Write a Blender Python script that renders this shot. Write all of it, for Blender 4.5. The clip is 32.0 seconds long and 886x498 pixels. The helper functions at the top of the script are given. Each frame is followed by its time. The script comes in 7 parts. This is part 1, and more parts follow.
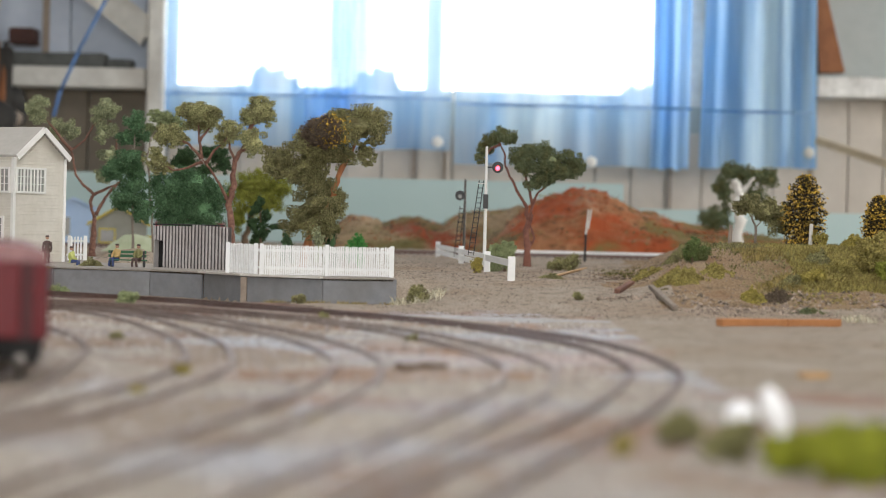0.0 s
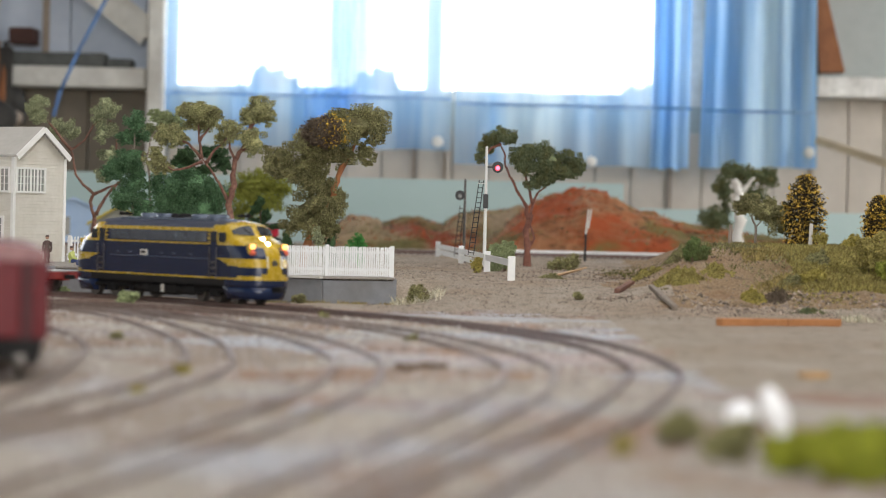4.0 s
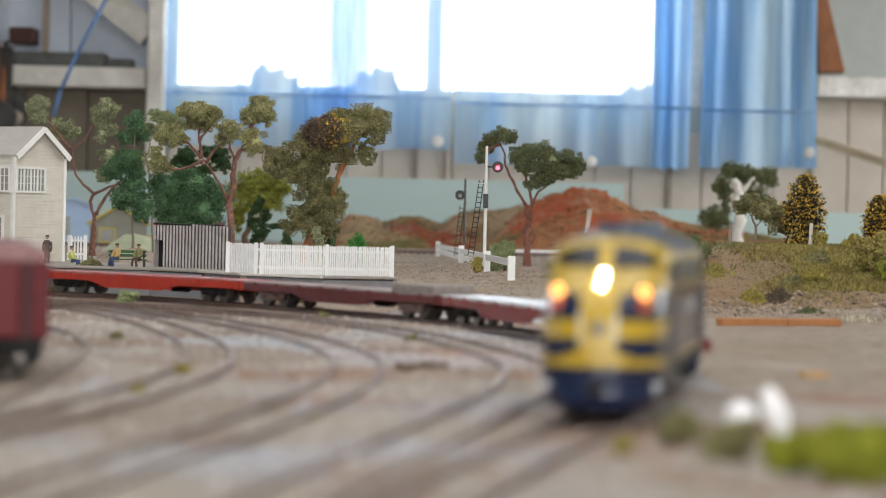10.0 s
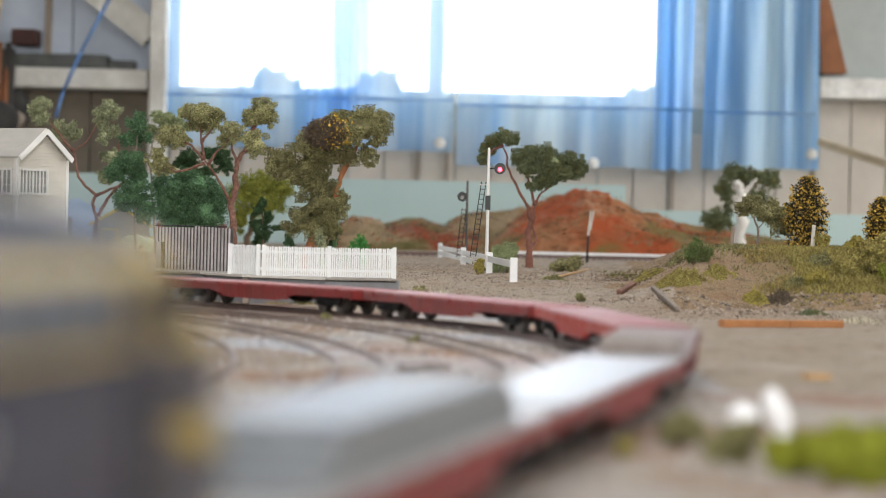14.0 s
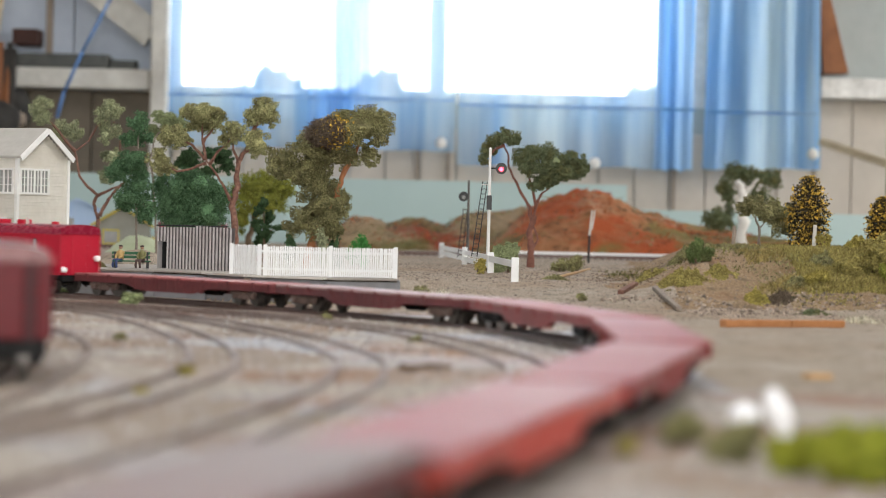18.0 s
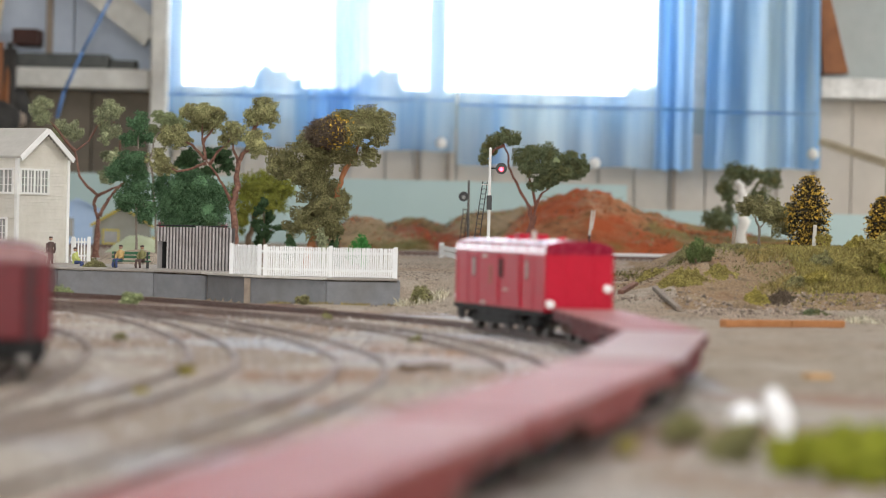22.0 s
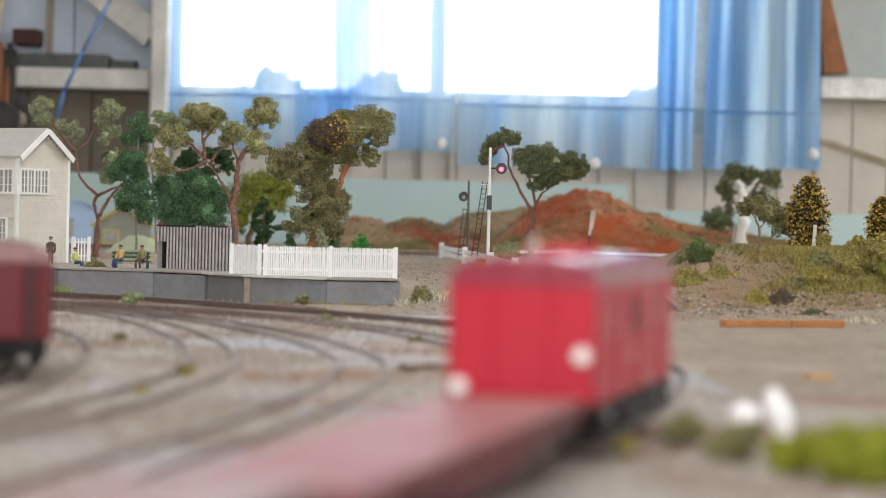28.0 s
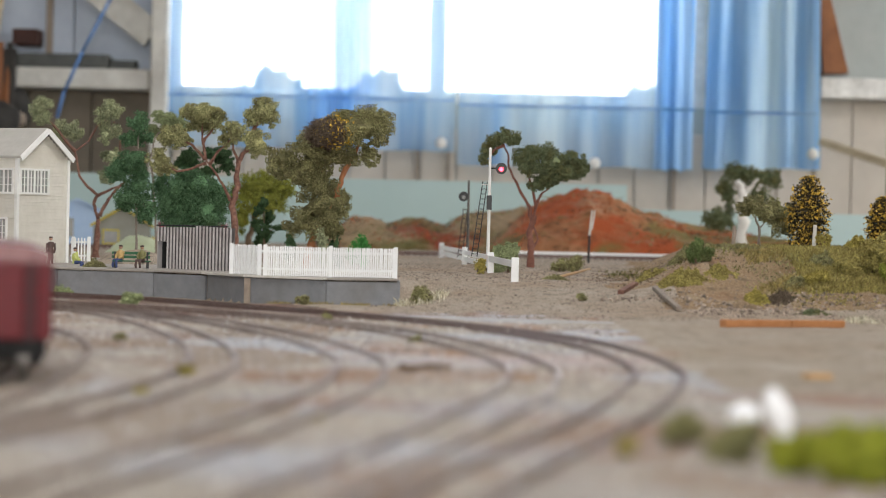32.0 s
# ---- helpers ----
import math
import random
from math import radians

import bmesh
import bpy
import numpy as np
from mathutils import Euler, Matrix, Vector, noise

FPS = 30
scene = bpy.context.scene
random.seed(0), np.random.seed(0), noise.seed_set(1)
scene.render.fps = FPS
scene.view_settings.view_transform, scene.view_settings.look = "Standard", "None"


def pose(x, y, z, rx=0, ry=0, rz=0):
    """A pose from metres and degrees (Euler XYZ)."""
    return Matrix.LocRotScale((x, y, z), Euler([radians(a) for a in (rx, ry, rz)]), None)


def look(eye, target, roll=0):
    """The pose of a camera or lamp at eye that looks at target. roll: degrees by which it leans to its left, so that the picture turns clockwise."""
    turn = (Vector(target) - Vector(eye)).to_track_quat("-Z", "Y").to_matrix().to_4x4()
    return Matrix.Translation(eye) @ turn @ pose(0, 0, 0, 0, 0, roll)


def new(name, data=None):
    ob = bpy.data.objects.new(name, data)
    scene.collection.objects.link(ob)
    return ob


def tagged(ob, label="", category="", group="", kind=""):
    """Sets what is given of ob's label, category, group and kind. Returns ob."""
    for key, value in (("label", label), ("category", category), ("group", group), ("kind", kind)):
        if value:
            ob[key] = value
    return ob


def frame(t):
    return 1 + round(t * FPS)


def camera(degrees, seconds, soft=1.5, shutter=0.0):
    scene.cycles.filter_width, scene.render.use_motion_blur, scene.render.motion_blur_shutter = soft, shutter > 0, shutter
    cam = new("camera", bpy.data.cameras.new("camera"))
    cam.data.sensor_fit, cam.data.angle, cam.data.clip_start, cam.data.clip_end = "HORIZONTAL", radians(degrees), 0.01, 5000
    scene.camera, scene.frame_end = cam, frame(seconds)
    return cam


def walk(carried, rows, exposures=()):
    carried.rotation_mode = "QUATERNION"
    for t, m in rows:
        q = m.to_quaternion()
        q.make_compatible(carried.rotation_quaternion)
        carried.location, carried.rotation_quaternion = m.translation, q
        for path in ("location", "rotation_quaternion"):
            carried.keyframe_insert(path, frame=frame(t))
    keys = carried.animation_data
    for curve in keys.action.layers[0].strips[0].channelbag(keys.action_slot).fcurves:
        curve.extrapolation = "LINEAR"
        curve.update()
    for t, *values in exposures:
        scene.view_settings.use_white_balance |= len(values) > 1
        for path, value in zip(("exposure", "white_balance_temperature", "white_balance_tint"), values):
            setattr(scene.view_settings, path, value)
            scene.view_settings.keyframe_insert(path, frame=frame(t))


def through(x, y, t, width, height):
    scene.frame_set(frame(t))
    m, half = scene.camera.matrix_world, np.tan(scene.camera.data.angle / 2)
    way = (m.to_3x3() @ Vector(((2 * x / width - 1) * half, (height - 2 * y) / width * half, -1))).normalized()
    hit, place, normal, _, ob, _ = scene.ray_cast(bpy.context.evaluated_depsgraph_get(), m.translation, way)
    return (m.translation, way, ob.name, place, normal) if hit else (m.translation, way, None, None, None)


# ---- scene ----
# The camera stands on the layout table, just above rail height; z = 0 is the top of the rails.
EYE = (0.0, 0.0, 0.0526)
cam = camera(18.75, 32.0, soft=0.95, shutter=0.5)
cam.data.dof.use_dof = True
cam.data.dof.focus_distance = 2.08
cam.data.dof.aperture_fstop = 15.5


def aim(yaw, pitch, roll=1.32):
    """A pose at EYE: degrees to the left, degrees down."""
    a, b = radians(yaw), radians(pitch)
    return look(EYE, (EYE[0] - math.sin(a), EYE[1] + math.cos(a), EYE[2] - math.tan(b)), roll)


BEFORE, AFTER = aim(0.0, 0.611), aim(0.076, 0.581)
walk(cam, [(0.0, aim(0, 0.602)), (3.5, aim(0, 0.605)), (6.0, BEFORE), (13.5, BEFORE), (13.8, aim(0.02, 0.598)), (14.0, aim(0.048, 0.577)), (14.3, aim(0.084, 0.578)),
           (14.6, aim(0.080, 0.578)), (16.5, AFTER), (32.0, AFTER)], exposures=[(0.0, 0.07), (2.5, 0.06), (13.0, 0.05), (14.0, 0.19), (17.0, 0.22), (22.0, 0.20), (25.0, 0.20), (28.5, 0.16), (30.5, 0.08), (32.0, 0.08)])

# ---- light ----
world = bpy.data.worlds.new("world")
scene.world = world
world.use_nodes = True
wn = world.node_tree
sky = wn.nodes.new("ShaderNodeTexSky")
sky.sky_type, sky.sun_disc = "NISHITA", False
sky.sun_elevation, sky.sun_rotation = radians(48), radians(150)
wn.links.new(sky.outputs[0], wn.nodes["Background"].inputs[0])
wn.nodes["Background"].inputs[1].default_value = 0.12


def area(name, eye, target, sx, sy, watts, colour):
    d = bpy.data.lights.new(name, "AREA")
    d.shape, d.size, d.size_y, d.energy, d.color = "RECTANGLE", sx, sy, watts, colour
    ob = new(name, d)
    ob.matrix_basis = look(eye, target)
    return ob


SKYLIGHT = (0.93, 0.96, 1.0)
area("window_light_curtained", (-0.03, 5.75, 0.95), (-0.03, 0, 0.80), 1.5, 1.5, 42, SKYLIGHT)
area("window_light_far", (-2.95, 4.99, 0.78), (-2.95, 0, 0.5), 1.8, 1.1, 30, SKYLIGHT)
area("doorway_light", (0.05, -2.45, 0.25), (0.05, 4, 0.0), 2.2, 2.1, 120, (1.0, 0.975, 0.94))
area("window_light_side", (-4.97, 1.6, 0.7), (0, 1.6, 0.3), 2.3, 1.1, 5, (0.98, 0.985, 1.0))
# Unseen east window, added to brighten the hills and right of the far wall.
area("fill_light_east", (2.57, 3.55, 0.7), (0, 4.3, 0.3), 1.7, 1.1, 40, (1.0, 0.98, 0.95))
# Overhead daylight for the level surfaces, through a ceiling opening added out of view.
area("added_overhead_light", (0.1, 0.95, 1.64), (0.1, 0.95, 0), 1.9, 2.7, 31, (1.0, 0.965, 0.91))
# ---- materials ----
def mat(name, c1, c2=None, scale=120.0, rough=0.7, metal=0.0, bump=0.3, relief=0.0005, c3=None, scale2=12.0, amount=0.4, spec=0.4, detail=8.0):
    """A surface of two colours in a fine grain, c3 in larger stains, with bump."""
    m = bpy.data.materials.new(name)
    m.use_nodes = True
    n, l = m.node_tree.nodes, m.node_tree.links
    b = n["Principled BSDF"]
    b.inputs["Roughness"].default_value, b.inputs["Metallic"].default_value = rough, metal
    b.inputs["Specular IOR Level"].default_value = spec
    tc = n.new("ShaderNodeTexCoord")
    fine = n.new("ShaderNodeTexNoise")
    fine.inputs["Scale"].default_value, fine.inputs["Detail"].default_value, fine.inputs["Roughness"].default_value = scale, detail, 0.65
    l.new(tc.outputs["Object"], fine.inputs["Vector"])
    ramp = n.new("ShaderNodeValToRGB")
    c2 = c2 or tuple(min(1.0, v * 1.25) for v in c1)
    ramp.color_ramp.elements[0].position, ramp.color_ramp.elements[1].position = 0.32, 0.68
    ramp.color_ramp.elements[0].color, ramp.color_ramp.elements[1].color = (*c1, 1), (*c2, 1)
    l.new(fine.outputs["Fac"], ramp.inputs["Fac"])
    big = n.new("ShaderNodeTexNoise")
    big.inputs["Scale"].default_value, big.inputs["Detail"].default_value = scale2, 5.0
    l.new(tc.outputs["Object"], big.inputs["Vector"])
    mask = n.new("ShaderNodeMapRange")
    mask.inputs["From Min"].default_value, mask.inputs["From Max"].default_value = 0.45, 0.7
    mask.inputs["To Max"].default_value = amount
    l.new(big.outputs["Fac"], mask.inputs["Value"])
    mix = n.new("ShaderNodeMix")
    mix.data_type = "RGBA"
    l.new(mask.outputs["Result"], mix.inputs["Factor"])
    l.new(ramp.outputs["Color"], mix.inputs["A"])
    mix.inputs["B"].default_value = (*(c3 or tuple(v * 0.75 for v in c1)), 1)
    l.new(mix.outputs["Result"], b.inputs["Base Color"])
    rr = n.new("ShaderNodeMapRange")
    rr.inputs["To Min"].default_value, rr.inputs["To Max"].default_value = max(0.05, rough - 0.12), min(1.0, rough + 0.12)
    l.new(fine.outputs["Fac"], rr.inputs["Value"])
    l.new(rr.outputs["Result"], b.inputs["Roughness"])
    if bump:
        bp = n.new("ShaderNodeBump")
        bp.inputs["Strength"].default_value, bp.inputs["Distance"].default_value = bump, relief
        l.new(fine.outputs["Fac"], bp.inputs["Height"])
        l.new(bp.outputs["Normal"], b.inputs["Normal"])
    return m


def stained(name, base, stains, grain, rough, bump, relief):
    """Loose ground: a grainy base colour pair, then stains as (colour, scale, from, to, amount)."""
    m = mat(name, base[0], base[1], grain, rough, 0, bump, relief, None, 20, 0.0, 0.1)
    n, l = m.node_tree.nodes, m.node_tree.links
    b = n["Principled BSDF"]
    tc = n.new("ShaderNodeTexCoord")
    src = b.inputs["Base Color"].links[0].from_socket
    for k, (colour, scale, lo, hi, amount) in enumerate(stains):
        mp = n.new("ShaderNodeMapping")
        mp.inputs["Location"].default_value = (k * 3.7, k * 1.9, k)
        nz = n.new("ShaderNodeTexNoise")
        nz.inputs["Scale"].default_value, nz.inputs["Detail"].default_value, nz.inputs["Roughness"].default_value = scale, 6.0, 0.6
        mr = n.new("ShaderNodeMapRange")
        mr.inputs["From Min"].default_value, mr.inputs["From Max"].default_value, mr.inputs["To Max"].default_value = lo, hi, amount
        mx = n.new("ShaderNodeMix")
        mx.data_type = "RGBA"
        l.new(tc.outputs["Object"], mp.inputs["Vector"]), l.new(mp.outputs["Vector"], nz.inputs["Vector"])
        l.new(nz.outputs["Fac"], mr.inputs["Value"]), l.new(mr.outputs["Result"], mx.inputs["Factor"])
        l.new(src, mx.inputs["A"])
        mx.inputs["B"].default_value = (*colour, 1)
        src = mx.outputs["Result"]
    l.new(src, b.inputs["Base Color"])
    return m


def glowing(name, colour, strength):
    m = bpy.data.materials.new(name)
    m.use_nodes = True
    b = m.node_tree.nodes["Principled BSDF"]
    b.inputs["Base Color"].default_value = (*colour, 1)
    b.inputs["Emission Color"].default_value = (*colour, 1)
    b.inputs["Emission Strength"].default_value = strength
    return m


def leafy(name, c1, c2, c3):
    """Foliage: colour by island, slightly translucent look through low gloss."""
    m = mat(name, c1, c2, 900, 0.85, 0, 0.2, 0.0003, c3, 90, 0.6, 0.2)
    n, l = m.node_tree.nodes, m.node_tree.links
    geo = n.new("ShaderNodeNewGeometry")
    hsv = n.new("ShaderNodeHueSaturation")
    mr = n.new("ShaderNodeMapRange")
    mr.inputs["To Min"].default_value, mr.inputs["To Max"].default_value = 0.48, 1.6
    l.new(geo.outputs["Random Per Island"], mr.inputs["Value"])
    l.new(mr.outputs["Result"], hsv.inputs["Value"])
    b = n["Principled BSDF"]
    src = b.inputs["Base Color"].links[0].from_socket
    l.new(src, hsv.inputs["Color"])
    l.new(hsv.outputs["Color"], b.inputs["Base Color"])
    return m


def fabric(name, colour, through, clear):
    """Thin cloth: part diffuse, part translucent, a little open weave."""
    m = bpy.data.materials.new(name)
    m.use_nodes = True
    n, l = m.node_tree.nodes, m.node_tree.links
    n.remove(n["Principled BSDF"])
    d, t, tr = n.new("ShaderNodeBsdfDiffuse"), n.new("ShaderNodeBsdfTranslucent"), n.new("ShaderNodeBsdfTransparent")
    tc, nz, rp = n.new("ShaderNodeTexCoord"), n.new("ShaderNodeTexNoise"), n.new("ShaderNodeValToRGB")
    nz.inputs["Scale"].default_value, nz.inputs["Detail"].default_value = 9.0, 6.0
    mp = n.new("ShaderNodeMapping")
    mp.inputs["Scale"].default_value = (1.7, 1.0, 0.12)
    l.new(tc.outputs["Object"], mp.inputs["Vector"])
    l.new(mp.outputs["Vector"], nz.inputs["Vector"])
    l.new(nz.outputs["Fac"], rp.inputs["Fac"])
    # upright streaks put the light and shade of the folds into the colour
    rp.color_ramp.elements[0].position, rp.color_ramp.elements[1].position = 0.36, 0.64
    rp.color_ramp.elements[0].color = (*(v * q for v, q in zip(colour, (0.60, 0.76, 0.88))), 1)
    rp.color_ramp.elements[1].color = (*(min(1, v * q) for v, q in zip(colour, (1.85, 1.42, 1.06))), 1)
    for s in (d, t):
        l.new(rp.outputs["Color"], s.inputs["Color"])
    a, b = n.new("ShaderNodeMixShader"), n.new("ShaderNodeMixShader")
    a.inputs["Fac"].default_value, b.inputs["Fac"].default_value = through, clear
    l.new(d.outputs[0], a.inputs[1]), l.new(t.outputs[0], a.inputs[2])
    l.new(a.outputs[0], b.inputs[1]), l.new(tr.outputs[0], b.inputs[2])
    l.new(b.outputs[0], n["Material Output"].inputs["Surface"])
    return m


# Blue-grey patches: ballast tone with a wet-looking sheen put into the colour.
YARD = stained("yard_ballast", ((0.235, 0.195, 0.155), (0.50, 0.45, 0.385)), (((0.42, 0.44, 0.49), 6, 0.50, 0.59, 0.85), ((0.27, 0.155, 0.10), 9, 0.51, 0.60, 0.8), ((0.46, 0.33, 0.29), 5, 0.55, 0.66, 0.6), ((0.48, 0.44, 0.40), 26, 0.58, 0.7, 0.5), ((0.44, 0.24, 0.07), 13, 0.655, 0.70, 0.75), ((0.13, 0.105, 0.09), 60, 0.56, 0.70, 0.6)), 420, 0.92, 0.8, 0.0012)
BANKSOIL = stained("bank_soil", ((0.175, 0.115, 0.067), (0.41, 0.295, 0.185)), (((0.19, 0.155, 0.06), 9, 0.52, 0.62, 0.6), ((0.24, 0.13, 0.07), 14, 0.54, 0.64, 0.7), ((0.36, 0.29, 0.20), 30, 0.56, 0.66, 0.6), ((0.09, 0.07, 0.045), 55, 0.57, 0.68, 0.6)), 700, 0.95, 0.9, 0.0016)
TRACKBED = stained("rusty_track_bed", ((0.10, 0.068, 0.05), (0.27, 0.20, 0.155)), (((0.34, 0.29, 0.25), 12, 0.52, 0.64, 0.6), ((0.17, 0.075, 0.045), 9, 0.50, 0.60, 0.8), ((0.07, 0.05, 0.04), 45, 0.55, 0.68, 0.6)), 500, 0.92, 0.8, 0.0012)
YARDBROWN = stained("rust_stained_ballast", ((0.185, 0.14, 0.105), (0.40, 0.335, 0.275)), (((0.40, 0.40, 0.43), 8, 0.52, 0.62, 0.7), ((0.22, 0.12, 0.075), 9, 0.50, 0.60, 0.7), ((0.12, 0.09, 0.075), 55, 0.56, 0.70, 0.6)), 420, 0.92, 0.8, 0.0012)
GRAVEL = stained("gravel", ((0.20, 0.16, 0.12), (0.50, 0.42, 0.335)), (((0.30, 0.21, 0.14), 7, 0.5, 0.65, 0.6), ((0.48, 0.42, 0.35), 16, 0.55, 0.7, 0.5), ((0.13, 0.105, 0.08), 110, 0.54, 0.66, 0.7)), 1100, 0.95, 0.9, 0.0012)
RAIL = mat("rusty_rail", (0.10, 0.058, 0.046), (0.20, 0.13, 0.11), 300, 0.5, 0.25, 0.2, 0.0002, (0.22, 0.185, 0.18), 30, 0.35)
RAILWORN = mat("worn_yard_rail", (0.19, 0.135, 0.11), (0.34, 0.265, 0.23), 300, 0.45, 0.3, 0.2, 0.0002, (0.10, 0.055, 0.042), 24, 0.6)
SLEEPER = mat("weathered_sleeper", (0.30, 0.255, 0.215), (0.44, 0.395, 0.35), 500, 0.9, 0, 0.5)
NAVY = mat("navy_paint", (0.008, 0.015, 0.044), (0.010, 0.017, 0.050), 300, 0.2, 0, 0.0, 0.0001, (0.009, 0.014, 0.036), 60, 0.3, 0.5)
YELLOW = mat("yellow_paint", (0.41, 0.27, 0.014), (0.48, 0.32, 0.022), 300, 0.27, 0, 0.05, 0.0001, (0.38, 0.25, 0.03), 60, 0.3, 0.6)
# Pilot: the hull navy made bluer, reflected light put into its colour.
PILOTSHEEN = mat("pilot_lit_navy", (0.008, 0.016, 0.05), (0.012, 0.023, 0.065), 300, 0.22, 0, 0.05, 0.0001, (0.012, 0.02, 0.05), 90, 0.5, 0.5)
ROOFGREY = mat("blue_grey_roof_gear", (0.08, 0.10, 0.14), (0.13, 0.155, 0.20), 300, 0.25, 0.2, 0.05)
ROOFBLUE = mat("navy_roof", (0.03, 0.036, 0.06), (0.05, 0.055, 0.08), 300, 0.45, 0, 0.1)
UNDER = mat("black_underframe", (0.006, 0.006, 0.007), (0.018, 0.016, 0.015), 400, 0.7, 0, 0.2, 0.0002, None, 12, 0.4, 0.25)
WHITEP = mat("white_paint", (0.72, 0.71, 0.68), (0.80, 0.79, 0.76), 200, 0.6, 0, 0.1)
REDVAN = mat("van_red", (0.44, 0.006, 0.026), (0.50, 0.009, 0.033), 300, 0.44, 0, 0.05, 0.0001, (0.38, 0.006, 0.022), 40, 0.3, 0.30)
MAROON = mat("maroon_paint", (0.095, 0.004, 0.008), (0.125, 0.007, 0.011), 300, 0.4, 0, 0.05, 0.0001, (0.11, 0.012, 0.014), 40, 0.4, 0.2)
FLATRED = mat("flat_wagon_red", (0.20, 0.022, 0.020), (0.27, 0.035, 0.030), 350, 0.6, 0, 0.15, 0.0002, (0.12, 0.03, 0.025), 40, 0.6)
FLATORANGE = mat("flat_wagon_orange_red", (0.42, 0.035, 0.018), (0.5, 0.05, 0.025), 350, 0.55, 0, 0.15, 0.0002, (0.3, 0.03, 0.02), 40, 0.5)
RUSTGEAR = mat("dusty_brown_running_gear", (0.10, 0.06, 0.05), (0.20, 0.14, 0.12), 350, 0.8, 0, 0.2, 0.0002)
FLATBROWN = mat("flat_wagon_brown_red", (0.11, 0.024, 0.027), (0.17, 0.04, 0.042), 350, 0.7, 0, 0.2, 0.0002, (0.09, 0.03, 0.03), 40, 0.6)
DECKGREY = mat("grey_deck", (0.34, 0.325, 0.32), (0.46, 0.445, 0.44), 300, 0.38, 0, 0.2, 0.0002, (0.22, 0.19, 0.18), 40, 0.5)
DECKPINK = mat("dusty_red_deck", (0.24, 0.045, 0.045), (0.36, 0.10, 0.095), 300, 0.5, 0, 0.2, 0.0002, (0.40, 0.23, 0.22), 14, 0.6)
DECKDUST = mat("dusty_pale_deck", (0.29, 0.17, 0.16), (0.41, 0.28, 0.265), 300, 0.5, 0, 0.2, 0.0002, (0.30, 0.14, 0.13), 18, 0.5)
DECKBROWN = mat("grey_brown_deck", (0.19, 0.15, 0.14), (0.30, 0.25, 0.235), 300, 0.6, 0, 0.2, 0.0002, (0.24, 0.12, 0.11), 18, 0.5)
STEEL = mat("dull_steel", (0.08, 0.07, 0.062), (0.18, 0.165, 0.15), 300, 0.4, 0.7, 0.1)
LOADGREY = mat("grey_steel_load", (0.21, 0.225, 0.24), (0.29, 0.305, 0.32), 250, 0.4, 0.0, 0.1)
REDROOF = mat("van_roof_red", (0.23, 0.006, 0.028), (0.28, 0.010, 0.036), 300, 0.27, 0, 0.05, 0.0001, (0.36, 0.06, 0.075), 40, 0.4, 0.4)
PANEGREY = mat("pale_window", (0.42, 0.38, 0.36), (0.5, 0.46, 0.44), 200, 0.2, 0, 0)
DECKPALE = mat("pale_deck", (0.30, 0.295, 0.30), (0.44, 0.435, 0.44), 300, 0.36, 0, 0.2, 0.0002, (0.40, 0.36, 0.35), 40, 0.5)
OLDWOODGREY = mat("grey_crate_wood", (0.22, 0.19, 0.17), (0.32, 0.28, 0.26), 200, 0.8, 0, 0.3)
BLACKDULL = mat("dull_black", (0.02, 0.02, 0.02), (0.03, 0.03, 0.03), 200, 0.7, 0, 0)
EDGING = mat("pale_edging", (0.55, 0.52, 0.47), (0.66, 0.63, 0.58), 200, 0.7, 0, 0.2)
PLATEBROWN = mat("faded_brown_plate", (0.30, 0.045, 0.025), (0.40, 0.09, 0.05), 300, 0.6, 0, 0.05)
LAMPENAMEL = mat("white_lamp_enamel", (0.88, 0.88, 0.87), (0.92, 0.92, 0.91), 200, 0.3, 0, 0)
ROOFMAROON = mat("worn_maroon_roof", (0.13, 0.02, 0.022), (0.20, 0.05, 0.05), 250, 0.3, 0, 0.1, 0.0002, (0.26, 0.14, 0.13), 40, 0.5, 0.5)
# Wagon end recesses: their shade put in as a darker maroon.
MAROONSHADE = mat("maroon_shade", (0.05, 0.006, 0.008), (0.07, 0.008, 0.01), 300, 0.6, 0, 0.05)
# ---- building tools ----
def link_mesh(name, bm, material, smooth=False):
    me = bpy.data.meshes.new(name)
    bm.normal_update()
    bm.to_mesh(me)
    bm.free()
    if smooth:
        for p in me.polygons:
            p.use_smooth = True
    me.materials.append(material)
    return new(name, me)


def part(name, bm, material, parent=None, label="", smooth=False):
    ob = link_mesh(name, bm, material, smooth)
    ob.parent = parent
    if label:
        tagged(ob, label)
    return ob


def thing(name, label, category, group="", kind="", m=None):
    ob = tagged(new(name), label, category, group, kind)
    ob.empty_display_size = 0.01
    if m is not None:
        ob.matrix_basis = m
    return ob


def box(bm, x0, x1, y0, y1, z0, z1, bevel=0.0):
    v = bmesh.ops.create_cube(bm, size=1.0)["verts"]
    bmesh.ops.scale(bm, vec=(x1 - x0, y1 - y0, z1 - z0), verts=v)
    bmesh.ops.translate(bm, vec=((x0 + x1) / 2, (y0 + y1) / 2, (z0 + z1) / 2), verts=v)
    if bevel:
        e = list({e for q in v for e in q.link_edges})
        bmesh.ops.bevel(bm, geom=e, offset=bevel, segments=1, affect="EDGES", profile=0.5)
    return v


def bar(bm, p, q, r, r2=None, seg=8, caps=True):
    """A round bar from p to q."""
    p, q = Vector(p), Vector(q)
    d = q - p
    m = Matrix.Translation((p + q) / 2) @ d.to_track_quat("Z", "Y").to_matrix().to_4x4()
    return bmesh.ops.create_cone(bm, cap_ends=caps, segments=seg, radius1=r, radius2=r if r2 is None else r2, depth=d.length, matrix=m)["verts"]


